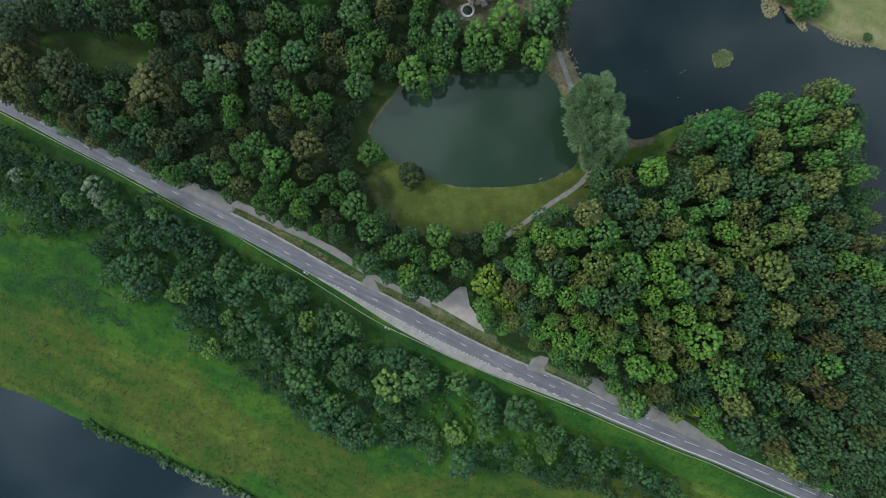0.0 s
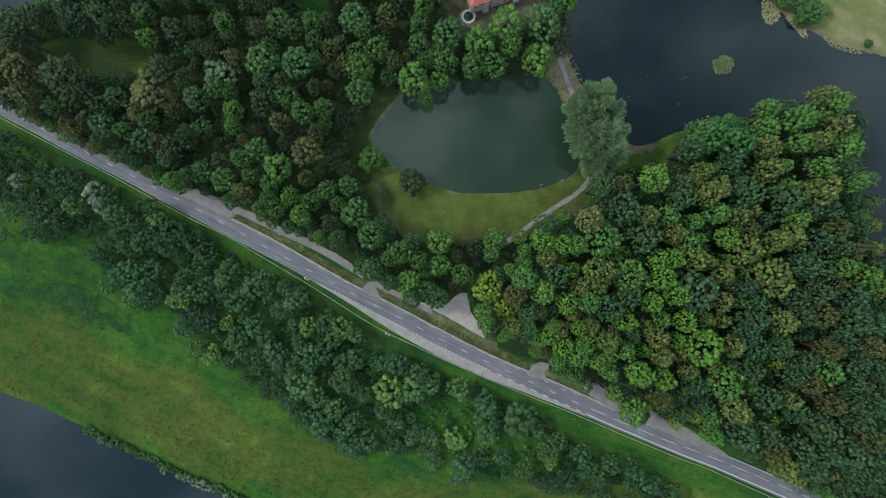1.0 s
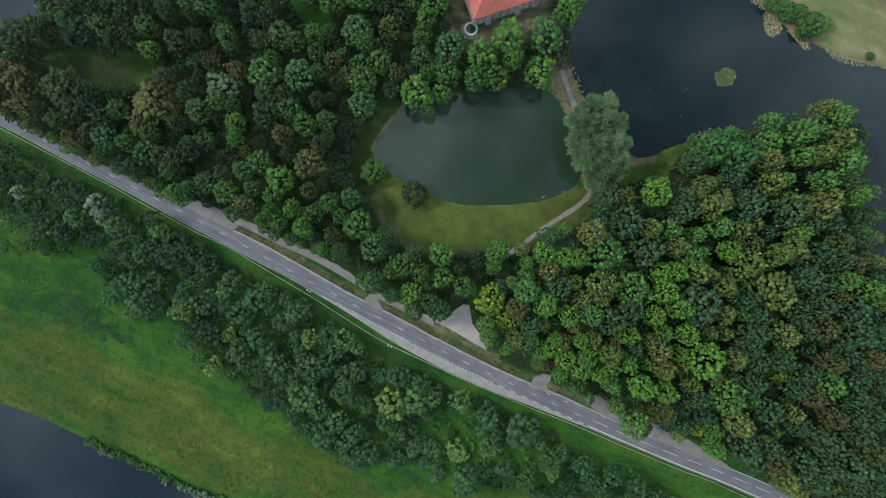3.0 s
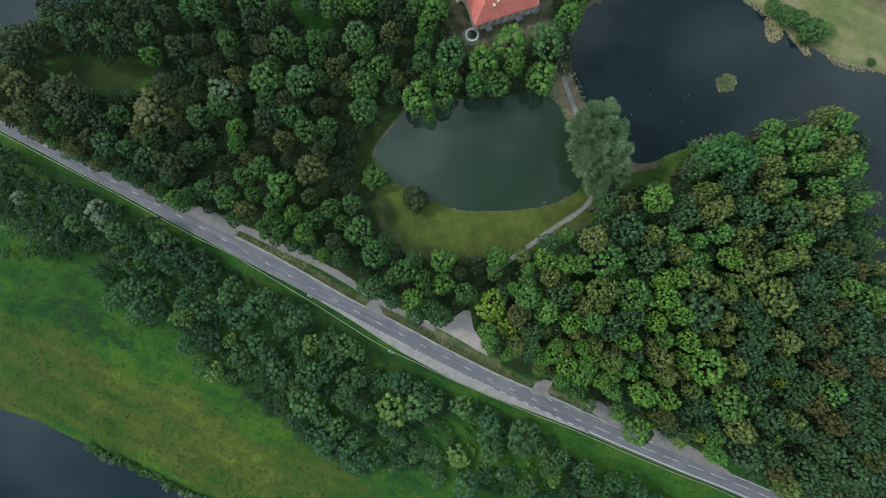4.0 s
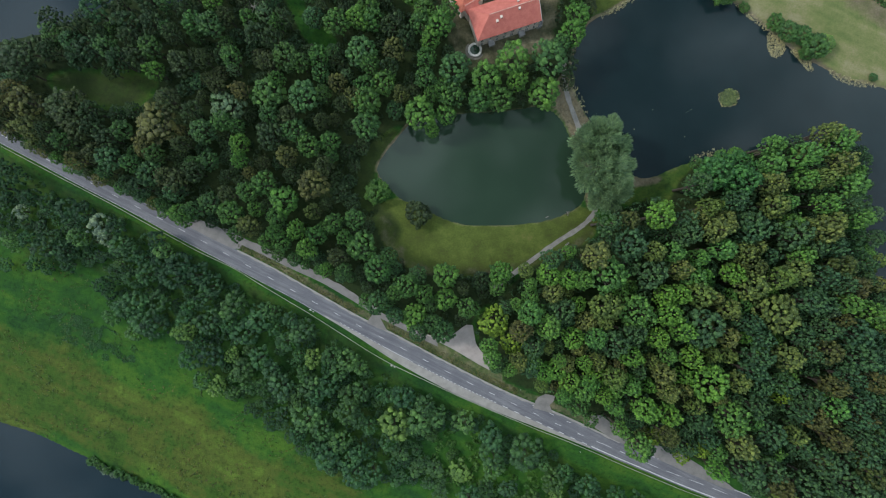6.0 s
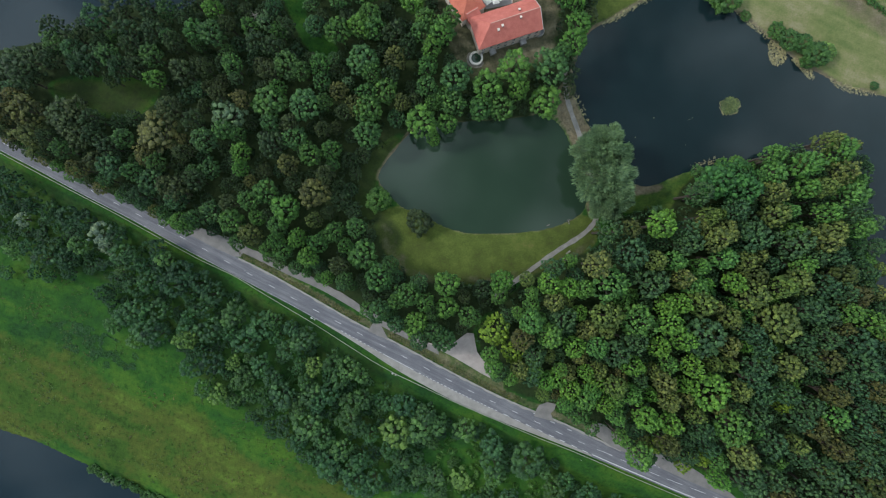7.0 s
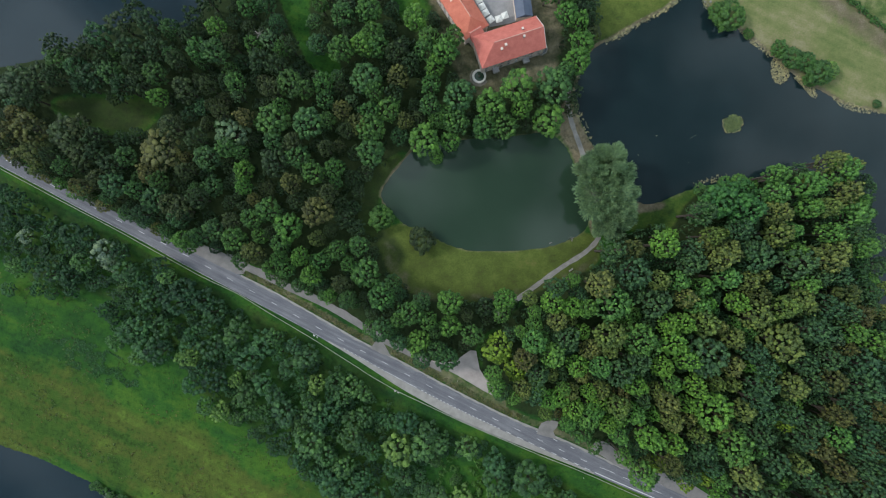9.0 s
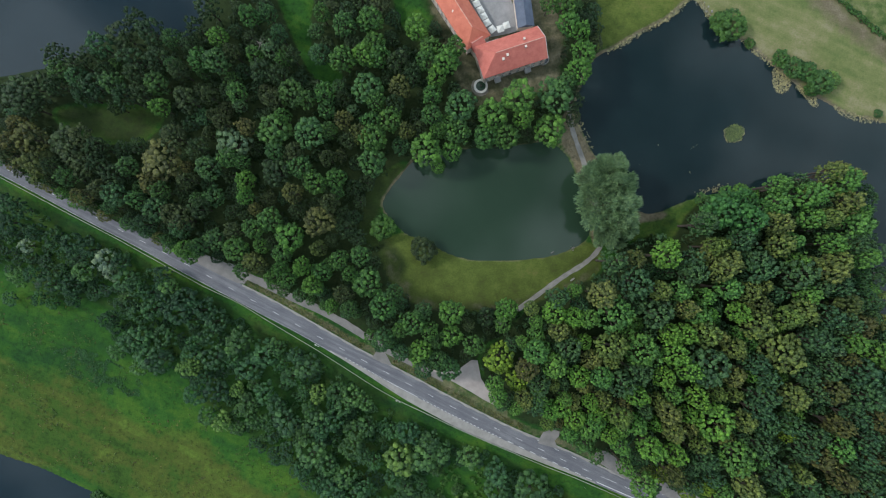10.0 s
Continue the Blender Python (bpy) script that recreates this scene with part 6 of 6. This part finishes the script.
def window_bm(m, w_, h_, d_):
    bm = bmesh.new()
    for u in (-w_ / 2 + 0.05, 0, w_ / 2 - 0.05):
        bm_box(bm, m @ pose(u, -d_ / 2, 0), 0.1, d_ + 0.04, h_)
    for z in (0, h_ * 0.6, h_ - 0.1):
        bm_box(bm, m @ pose(0, -d_ / 2, z), w_, d_, 0.1)
    return bm


def wing(A, B, W, rise, hip0, hip1, over, tiles, eave=EAVE, windows=True):
    """A wing whose long side runs from A to B, with its width to the left of that."""
    A, B = Vector(A), Vector(B)
    d = B - A
    m = pose(A.x, A.y, 0, 0, 0, math.degrees(math.atan2(d.y, d.x)))
    L = d.length
    box("wall", m @ pose(L / 2, W / 2, WALLZ), L, W, eave - WALLZ - 0.05, PLASTER, manor)
    if not hip1:
        bm = bmesh.new()
        q = [bm.verts.new(r_at(m, L - 0.3, v_, z)) for v_, z in ((0, eave - 0.3), (W, eave - 0.3), (W / 2, eave + rise - 0.35))]
        q2 = [bm.verts.new(r_at(m, L + 0.02, v_, z)) for v_, z in ((0, eave - 0.3), (W, eave - 0.3), (W / 2, eave + rise - 0.35))]
        for fc in (q[::-1], q2, (q[0], q[1], q2[1], q2[0]), (q[1], q[2], q2[2], q2[1]), (q[2], q[0], q2[0], q2[2])):
            bm.faces.new(fc)
        part("gable", bm, PLASTER, manor)
    roof("roof", L, W, eave, rise, hip0, hip1, over, tiles, m)
    if windows:
        for k in range(int(L // 3.1)):
            for z in (6.9, 9.9):
                house_window(m @ pose(1.7 + 3.1 * k, 0, z))
    box("plinth", m @ pose(L / 2, W / 2, WALLZ - 0.6), L + 0.2, W + 0.2, 1.2, STONE, manor)
    return m, L


S = [
    (10.6, 95.6), (34.6, 103.6),]
sm, sl = wing(S[0], S[1], 12.3, 5.0, 6.4, 0, 0.35, TILE_RED)
Wp = [
    (-16.8, 139.1), (4.0, 106.8),]
wm, wl = wing(Wp[0], Wp[1], 10.2, 3.9, 4.4, 5.2, 0.3, TILE_ORANGE, 12.0)
Lp = [
    (6.8, 105.7), (11.6, 108.6),]
wing(Lp[0], Lp[1], 6.0, 1.9, 0.5, 0.5, 0.2, TILE_RED, 11.6, False)
Ep = [
    (30.1, 117.2), (26.9, 140.4),]
wing(Ep[0], Ep[1], 6.2, 1.0, 0.4, 0.4, 0.2, SLATE, 9.5, False)
for sgn in (0, 1):
    bm = bmesh.new()
    bm_limb(bm, r_at(sm, sl + 0.38, -0.35 if sgn == 0 else 12.65, 12.5), r_at(sm, sl + 0.38, 6.15, 17.55), 0.13, 0.13, 4)
    part("verge_board", bm, WHITE, manor, "pale verge board on the gable")
bm = bmesh.new()
bm_box(bm, sm @ pose(8.0, 13.6, 8.4), 5.2, 1.1, 0.12)
part("awning", bm, CANVAS, manor, "white awning over the courtyard door")
for u, v_, z in ((8.5, 3.6, 15.5), (10.3, 4.4, 16.1)):
    d = box("dormer", sm @ pose(u, v_, z - 0.2), 0.9, 1.0, 0.9, PLASTER, manor, "small pale dormer", 0.05)
    box("pane", sm @ pose(u, v_ - 0.56, z), 0.7, 0.03, 0.6, GLASS, d)
for u, v_, z in ((17.6, 5.0, 16.2), (18.2, 8.2, 15.4)):
    ch = box("chimney", sm @ pose(u, v_, z - 1.0), 0.7, 0.7, 2.4, STONE, manor, "pale rendered chimney", 0.04)
    box("cap", sm @ pose(u, v_, z + 1.4), 0.8, 0.8, 0.12, PLASTER, ch)
box("skylight", wm @ pose(wl * 0.62, 4.2 - 1.6, 14.2, 40), 0.6, 0.8, 0.15, PLASTER, manor, "pale roof light")
for u in (5.5, 18.0):
    pc = box("porch", sm @ pose(u, -0.9, WALLZ), 2.0, 1.8, 2.6, STONE, manor, "small grey stone porch", 0.05)
    box("porch_roof", sm @ pose(u, -1.0, WALLZ + 2.6), 2.4, 2.2, 0.15, PAVING, pc)
bm = bmesh.new()
for k in range(9):
    an = -1.9 + 0.42 * k
    bm_box(bm, sm @ pose(sl + 0.3 + 2.1 * math.cos(an), 1.6 + 2.1 * math.sin(an), WALLZ - 0.4, 0, 0, math.degrees(an) + 90), 1.0, 0.35, 1.9)
part("areaway_wall", bm, STONE, manor, "curved stone wall round the cellar steps")
# flat dark disc stands in for the shade inside the curved wall
bm = bmesh.new()
bmesh.ops.create_circle(bm, cap_ends=True, segments=20, radius=2.0, matrix=sm @ pose(sl + 0.3, 1.6, WALLZ + 0.9))
part("cellar_pit", bm, GLASS, manor, "dark pit of the cellar steps")

tagged(slab("courtyard", court, 6.12, 0.6, PAVING, smooth=0), "pale grey paved courtyard", "courtyard", kind="structure")


def umbrella(x, y, ang):
    u = tagged(new("market_umbrella"), "square white market umbrella in the courtyard", "umbrella", "courtyard umbrellas")
    z0 = 6.12
    m = pose(x, y, z0, 0, 0, ang)
    bm = bmesh.new()
    rim = [bm.verts.new(m @ Vector((sx * 1.28, sy * 1.28, 2.45))) for sx, sy in ((-1, -1), (1, -1), (1, 1), (-1, 1))]
    low = [bm.verts.new(m @ Vector((sx * 1.28, sy * 1.28, 2.2))) for sx, sy in ((-1, -1), (1, -1), (1, 1), (-1, 1))]
    tip = bm.verts.new(m @ Vector((0, 0, 3.15)))
    for i in range(4):
        bm.faces.new((rim[i], rim[(i + 1) % 4], tip))
        bm.faces.new((low[i], low[(i + 1) % 4], rim[(i + 1) % 4], rim[i]))
    part("canopy", bm, CANVAS, u)
    lathe("pole", [(0.03, 0.05), (0.03, 3.1)], WOOD, u, n=8, m=m)
    lathe("foot", [(0.0, 0.1), (0.35, 0.1), (0.38, 0.0)], STONE, u, n=12, m=m)


for (x, y), ang in zip([
    (6.3, 128.7), (7.7, 126.1), (9.2, 123.6), (10.5, 121.1), (11.9, 118.6), (13.9, 116.0), (17.1, 116.2), (19.5, 117.6),], (27, 27, 29, 28, 30, 38, 16, 20)):
    umbrella(x, y, ang)

# ornamental well beside the house
fx, fy = [
    (9.7, 94.3),][0]
fz = gz(fx, fy)
fount = tagged(new("fountain"), "round stone fountain basin on a worn gravel circle", "fountain")
fount.location = (fx, fy, fz)
lathe("basin", [(1.95, -0.5), (1.95, 0.75), (2.02, 0.85), (2.68, 0.85), (2.78, 0.75), (2.78, -0.5)], PALE_STONE, fount)
lathe("gravel_circle", [(2.7, 0.06), (3.7, 0.05), (4.0, -0.3)], EARTH, fount, "worn pale gravel round the basin")
lathe("basin_water", [(0.0, 0.45), (1.93, 0.45)], POND, fount)
lathe("pedestal", [(0.0, 1.4), (0.2, 1.36), (0.42, 1.22), (0.38, 1.14), (0.16, 1.0), (0.14, 0.5), (0.32, 0.3), (0.32, 0.0)], BARK, fount, n=14)


# ---- small things ----
def scatter(name, pts, material, label, category, salt, leaf, blades=5, lift=0.15, tilt=0.5):
    """Many tufts on the ground or the water, past counting."""
    rg = np.random.default_rng(salt)
    p = np.array(pts, float)
    n = np.stack((rg.normal(0, tilt, len(p)), rg.normal(0, tilt, len(p)), np.ones(len(p))), 1)
    n /= np.linalg.norm(n, axis=1)[:, None]
    v = tufts(rg, p + np.array([0, 0, lift]), n, leaf, blades)
    return tagged(new(name, crown_mesh(name, v, material)), label, category, kind="stuff")


def dots(poly, n, salt, avoid=()):
    """Points spread over an outline, on the ground."""
    rg = np.random.default_rng(salt)
    c = rg.uniform(np.maximum(poly.min(0), (-200, -118)), np.minimum(poly.max(0), (200, 155)), (n, 2))
    ok = sdist(c[:, 0], c[:, 1], poly) < 0
    for q_ in avoid:
        ok &= sdist(c[:, 0], c[:, 1], q_) > 0
    return np.column_stack((c[ok], ground_z(c[ok, 0], c[ok, 1])))


TUFT_A = leaf_mat("meadow_tuft_dark", (0.03, 0.078, 0.014), (0.05, 0.085, 0.018), (0.038, 0.08, 0.016))
TUFT_B = leaf_mat("meadow_tuft_dry", (0.075, 0.085, 0.027), (0.088, 0.084, 0.032), (0.075, 0.094, 0.027))
TUFT_C = leaf_mat("meadow_dock_brown", (0.066, 0.076, 0.018), (0.078, 0.074, 0.021), (0.062, 0.08, 0.018))
meadow = chaikin([
    (-199.9, 20.1), (-185.9, 15.4), (-146.0, 3.8), (-138.9, -15.0), (-113.1, -26.7), (-108.4, -38.4), (-87.2, -50.1), (-59.0, -71.2), (-35.5, -87.7),
    (2.2, -90.0), (72.9, -108.8), (49.4, -132.3), (-91.8, -104.2), (-115.3, -85.4), (-157.5, -67.8), (-185.6, -56.8), (-199.7, -51.4),], 1)
def clumped(d_, scale, level):
    """Those of the points that stand where a noise is high: tussocks keep together."""
    return d_[[noise.noise(Vector((x * scale, y * scale, 0.3))) > level for x, y, _ in d_]]


scatter("meadow_grass", clumped(dots(meadow, 15000, 401), 0.09, 0.16), TUFT_A, "dark tussocks scattered over the river meadow", "grass", 402, 0.42)
scatter("meadow_grass", clumped(dots(meadow, 9000, 403), 0.13, 0.2), TUFT_C, "brownish dock stalks scattered over the river meadow", "grass", 404, 0.4)
scatter("sedge_patch", clumped(dots(marsh, 4600, 408), 0.3, 0.0), MARSH, "bluish green sedge patch in the meadow", "sedge", 409, 0.34)
scatter("verge_grass", [(x, float(road_north(x)) + o, -0.05) for x, o in zip(np.random.default_rng(405).uniform(-86, 36, 1300), np.random.default_rng(406).uniform(0.3, 3.0, 1300)) if x < WX(636) or WX(688) < x < WX(918)], TUFT_B, "dry brownish grass on the road verge", "grass", 407, 0.3)

lily_beds = [chaikin(q_, 2) for q_ in ([
    (130.0, 105.3), (134.0, 106.8), (137.5, 101.4), (137.0, 95.6), (132.4, 93.8), (129.6, 97.9),], [
    (137.5, 98.0), (143.3, 97.5), (147.9, 93.4), (149.1, 88.8), (146.8, 88.3), (143.3, 92.9),], [
    (116.0, 117.3), (122.3, 112.7), (129.3, 107.7), (130.5, 103.7), (127.0, 106.7), (118.8, 112.9),], [
    (154.7, 90.2), (160.8, 86.5), (174.7, 83.8), (174.7, 81.5), (160.8, 83.7), (154.7, 87.9),], [
    (97.0, 54.2), (112.1, 58.0), (112.5, 55.2), (98.2, 51.4),], [
    (47.1, 88.1), (49.8, 86.9), (56.9, 71.5), (55.0, 70.6), (49.4, 81.6),])]
pads = []
for k, (bed, n) in enumerate(zip(lily_beds, (620, 480, 480, 420, 90, 140))):
    d_ = dots(bed, n, 410 + k)
    d_[:, 2] = np.maximum(d_[:, 2], -0.5)
    pads.append(d_)
stray = [(97.5, 72.2, -0.5), (98.7, 72.9, -0.5), (83.0, 72.7, -0.5), (75.4, 64.8, -0.5), (96.6, 71.5, -0.5), (95.9, 61.8, -0.5)]
scatter("lily_pads", np.concatenate(pads), LILY, "pale yellowish water-lily leaves along the lake shore", "water plants", 420, 0.42, 7, 0.05, 0.12)
scatter("stray_lily_pads", stray, LILY, "few small lily leaves adrift on the open lake", "water plants", 426, 0.25, 5, 0.05, 0.12)
rg = np.random.default_rng(421)
rim = lambda t_: 1.0 + 0.09 * math.sin(2 * t_ + 0.6) + 0.07 * math.sin(5 * t_) + 0.05 * math.sin(9 * t_ + 2)
islet_pts = [(ISLET[0] + r_ * rim(t_) * math.cos(t_), ISLET[1] + r_ * rim(t_) * math.sin(t_), -0.4) for r_, t_ in zip(3.5 * rg.uniform(0, 1, 420) ** 0.5, rg.uniform(0, 6.28, 420))]
scatter("islet_rim", [(ISLET[0] + 3.7 * rim(t_) * math.cos(t_), ISLET[1] + 3.7 * rim(t_) * math.sin(t_), -0.5) for t_ in rg.uniform(2.4, 6.9, 110)], LILY, "pale floating leaves round the reed islet", "water plants", 425, 0.4, 7, 0.06, 0.15)
scatter("reed_islet", islet_pts, REED, "tussock of pale green reeds standing in the lake", "reeds", 422, 0.5, 5, 0.35, 0.6)

shore = np.array([p_ for p_ in lake_edge if SHORE[0] < p_[0] < SHORE[1] and p_[1] > SHORE[2]])
rg = np.random.default_rng(423)
k_ = rg.integers(len(shore) - 1, size=420)
f_ = rg.uniform(0, 1, (420, 1))
sp = shore[k_] * (1 - f_) + shore[k_ + 1] * f_ + rg.normal(0, 0.45, (420, 2))
sp = sp[np.hypot(*(shore[k_] - shore[k_ + 1]).T) < 12]
scatter("shore_reeds", [(x, y, max(-0.5, gz(x, y))) for x, y in sp], LILY, "pale withered reeds along the lake shore", "reeds", 424, 0.42, 5, 0.25, 0.6)

# bare dead tree in the wood
dx, dy = [
    (-82.1, 114.2),][0]
dead = tagged(new("dead_tree"), "bleached bare dead tree with broken branches in the wood", "tree")
dead.matrix_basis = pose(dx, dy, gz(dx, dy), 24, 28, 0)
bm = bmesh.new()
bm_limb(bm, (0, 0, -0.4), (0.3, 0.2, 12.0), 0.32, 0.2, 8, 0.2)
bm_limb(bm, (0.3, 0.2, 12.0), (-0.2, 0.6, 18.0), 0.2, 0.06, 7, 0.2)
part("trunk", bm, DEADWOOD, dead)
for k in range(8):
    bm = bmesh.new()
    z0, an = 10.5 + 0.85 * k, 2.4 * k
    bm_limb(bm, (0.2, 0.2, z0), (0.2 + 2.4 * math.cos(an), 0.2 + 2.4 * math.sin(an), z0 + 1.6), 0.12, 0.03, 5, 0.2)
    part("branch", bm, DEADWOOD, dead)


BENCHWOOD = plain("sun_bleached_wood", (0.3, 0.28, 0.25), (0.44, 0.42, 0.38), 0.85, 2.0, 14.0, 0.3, 0.01)


def bench(x, y, ang):
    b_ = tagged(new("park_bench"), "pale weathered wooden bench beside the footpath", "bench")
    m = pose(x, y, gz(x, y), 0, 0, ang)
    for k in range(4):
        box("seat_slat", m @ pose(0, -0.2 + 0.14 * k, 0.42), 2.0, 0.11, 0.05, BENCHWOOD, b_)
    for k in range(3):
        box("back_slat", m @ pose(0, 0.32 + 0.03 * k, 0.55 + 0.15 * k), 2.0, 0.05, 0.11, BENCHWOOD, b_)
    for u in (-0.8, 0.8):
        box("leg", m @ pose(u, 0.0, -0.1), 0.1, 0.55, 0.52, STONE, b_)


bench(*[
    (47.9, 17.6),][0], 35)


def boulder(x, y, r, salt, label, material, name="boulder"):
    rg = np.random.default_rng(salt)
    bm = bmesh.new()
    bmesh.ops.create_icosphere(bm, subdivisions=2, radius=r)
    for v_ in bm.verts:
        v_.co = Vector((v_.co.x * 1.2, v_.co.y * 0.9, v_.co.z * 0.65)) * (1 + rg.uniform(-0.12, 0.12))
    ob = tagged(part(name, bm, material), label, "stone")
    ob.matrix_basis = pose(x, y, gz(x, y) + r * 0.3, 0, 0, rg.uniform(0, 180))


for k, (x, y) in enumerate([
    (-23.4, -31.9), (-22.2, -32.6),]):
    boulder(x, y, 0.42 - 0.1 * k, 430 + k, "whitish boulder beside the guard rail", PALE_STONE)


def kerb_block(x, y, ang):
    ob = box("kerb_block", Matrix(), 1.5, 0.3, 0.25, STONE, None, "", 0.04)
    ob.matrix_basis = pose(x, y, 0.0, 0, 0, ang)
    tagged(ob, "pale concrete kerb block on the road shoulder", "kerb block", "kerb blocks at the bend")


for x, y in [
    (-31.4, -24.8), (-29.3, -26.2), (-27.3, -27.5), (-25.2, -28.7), (-23.1, -30.1), (-21.1, -31.2),]:
    kerb_block(x + 0.3, y + 0.9, -30)


def marker_post(x, y):
    m_ = tagged(new("marker_post"), "white road marker post with a dark band", "post", "road marker posts")
    m_.location = (x, y, gz(x, y))
    box("shaft", Matrix(), 0.14, 0.12, 1.0, WHITE, m_, bevel=0.02)
    box("band", pose(0, 0, 0.7), 0.15, 0.13, 0.18, GLASS, m_)


for x, y in [
    (53.4, -66.9), (132.2, -98.3), (29.0, -41.5), (-83.6, 9.6), (2.0, -27.7),]:
    marker_post(x, y)


def drift_log(x, y, ang, ln):
    bm = bmesh.new()
    bm_limb(bm, (-ln / 2, 0, 0), (ln / 2, 0, 0.1), 0.22, 0.14, 7, 0.15)
    ob = tagged(part("drift_log", bm, DEADWOOD), "dark waterlogged branch at the edge of the pond", "log")
    ob.matrix_basis = pose(x, y, max(gz(x, y), -0.5) + 0.05, 0, 0, ang)


drift_log(*[
    (39.8, 28.6),][0], 30, 1.3)


def twiggy_shrub(x, y, size, seed, label):
    """A leafless shrub: thin limbs that fork once."""
    t_ = tagged(new("twiggy_shrub"), label, "shrub")
    t_.location = (x, y, max(gz(x, y), -0.5))
    r_ = np.random.default_rng(seed)
    stems = bmesh.new()
    for k in range(18):
        an, ln, up_ = r_.uniform(0, 6.28), size * r_.uniform(0.7, 1.3), size * r_.uniform(0.5, 1.3)
        tip = Vector((ln * math.cos(an), ln * math.sin(an), up_))
        bm_limb(stems, (0, 0, -0.2), tuple(tip), 0.05 * size, 0.02 * size, 4, 0.2 * size)
        for turn in (-0.5, 0.5):
            bm_limb(stems, tuple(tip * 0.6), tuple(tip * 0.6 + Vector((0.5 * ln * math.cos(an + turn), 0.5 * ln * math.sin(an + turn), 0.3 * up_))), 0.025 * size, 0.012 * size, 3, 0.1)
    part("branches", stems, DEADWOOD, t_)


twiggy_shrub(47.9, 30.1, 1.0, 440, "small pale leafless shrub at the pond's edge")
twiggy_shrub(171.5, 20.6, 2.6, 441, "bleached bare branches of a shrub at the lake's edge")

for k, (x, y) in enumerate([
    (96.7, 130.4), (98.3, 131.3), (99.9, 130.4), (101.3, 129.0), (102.5, 127.6), (103.7, 126.3), (97.2, 132.2), (99.5, 132.7), (101.6, 131.3),
    (103.2, 129.5), (104.6, 127.6), (105.3, 125.3),]):
    boulder(x, y, 0.38 + 0.15 * math.sin(k * 2.1), 450 + k, "grey stone at the outlet of the lake", STONE)
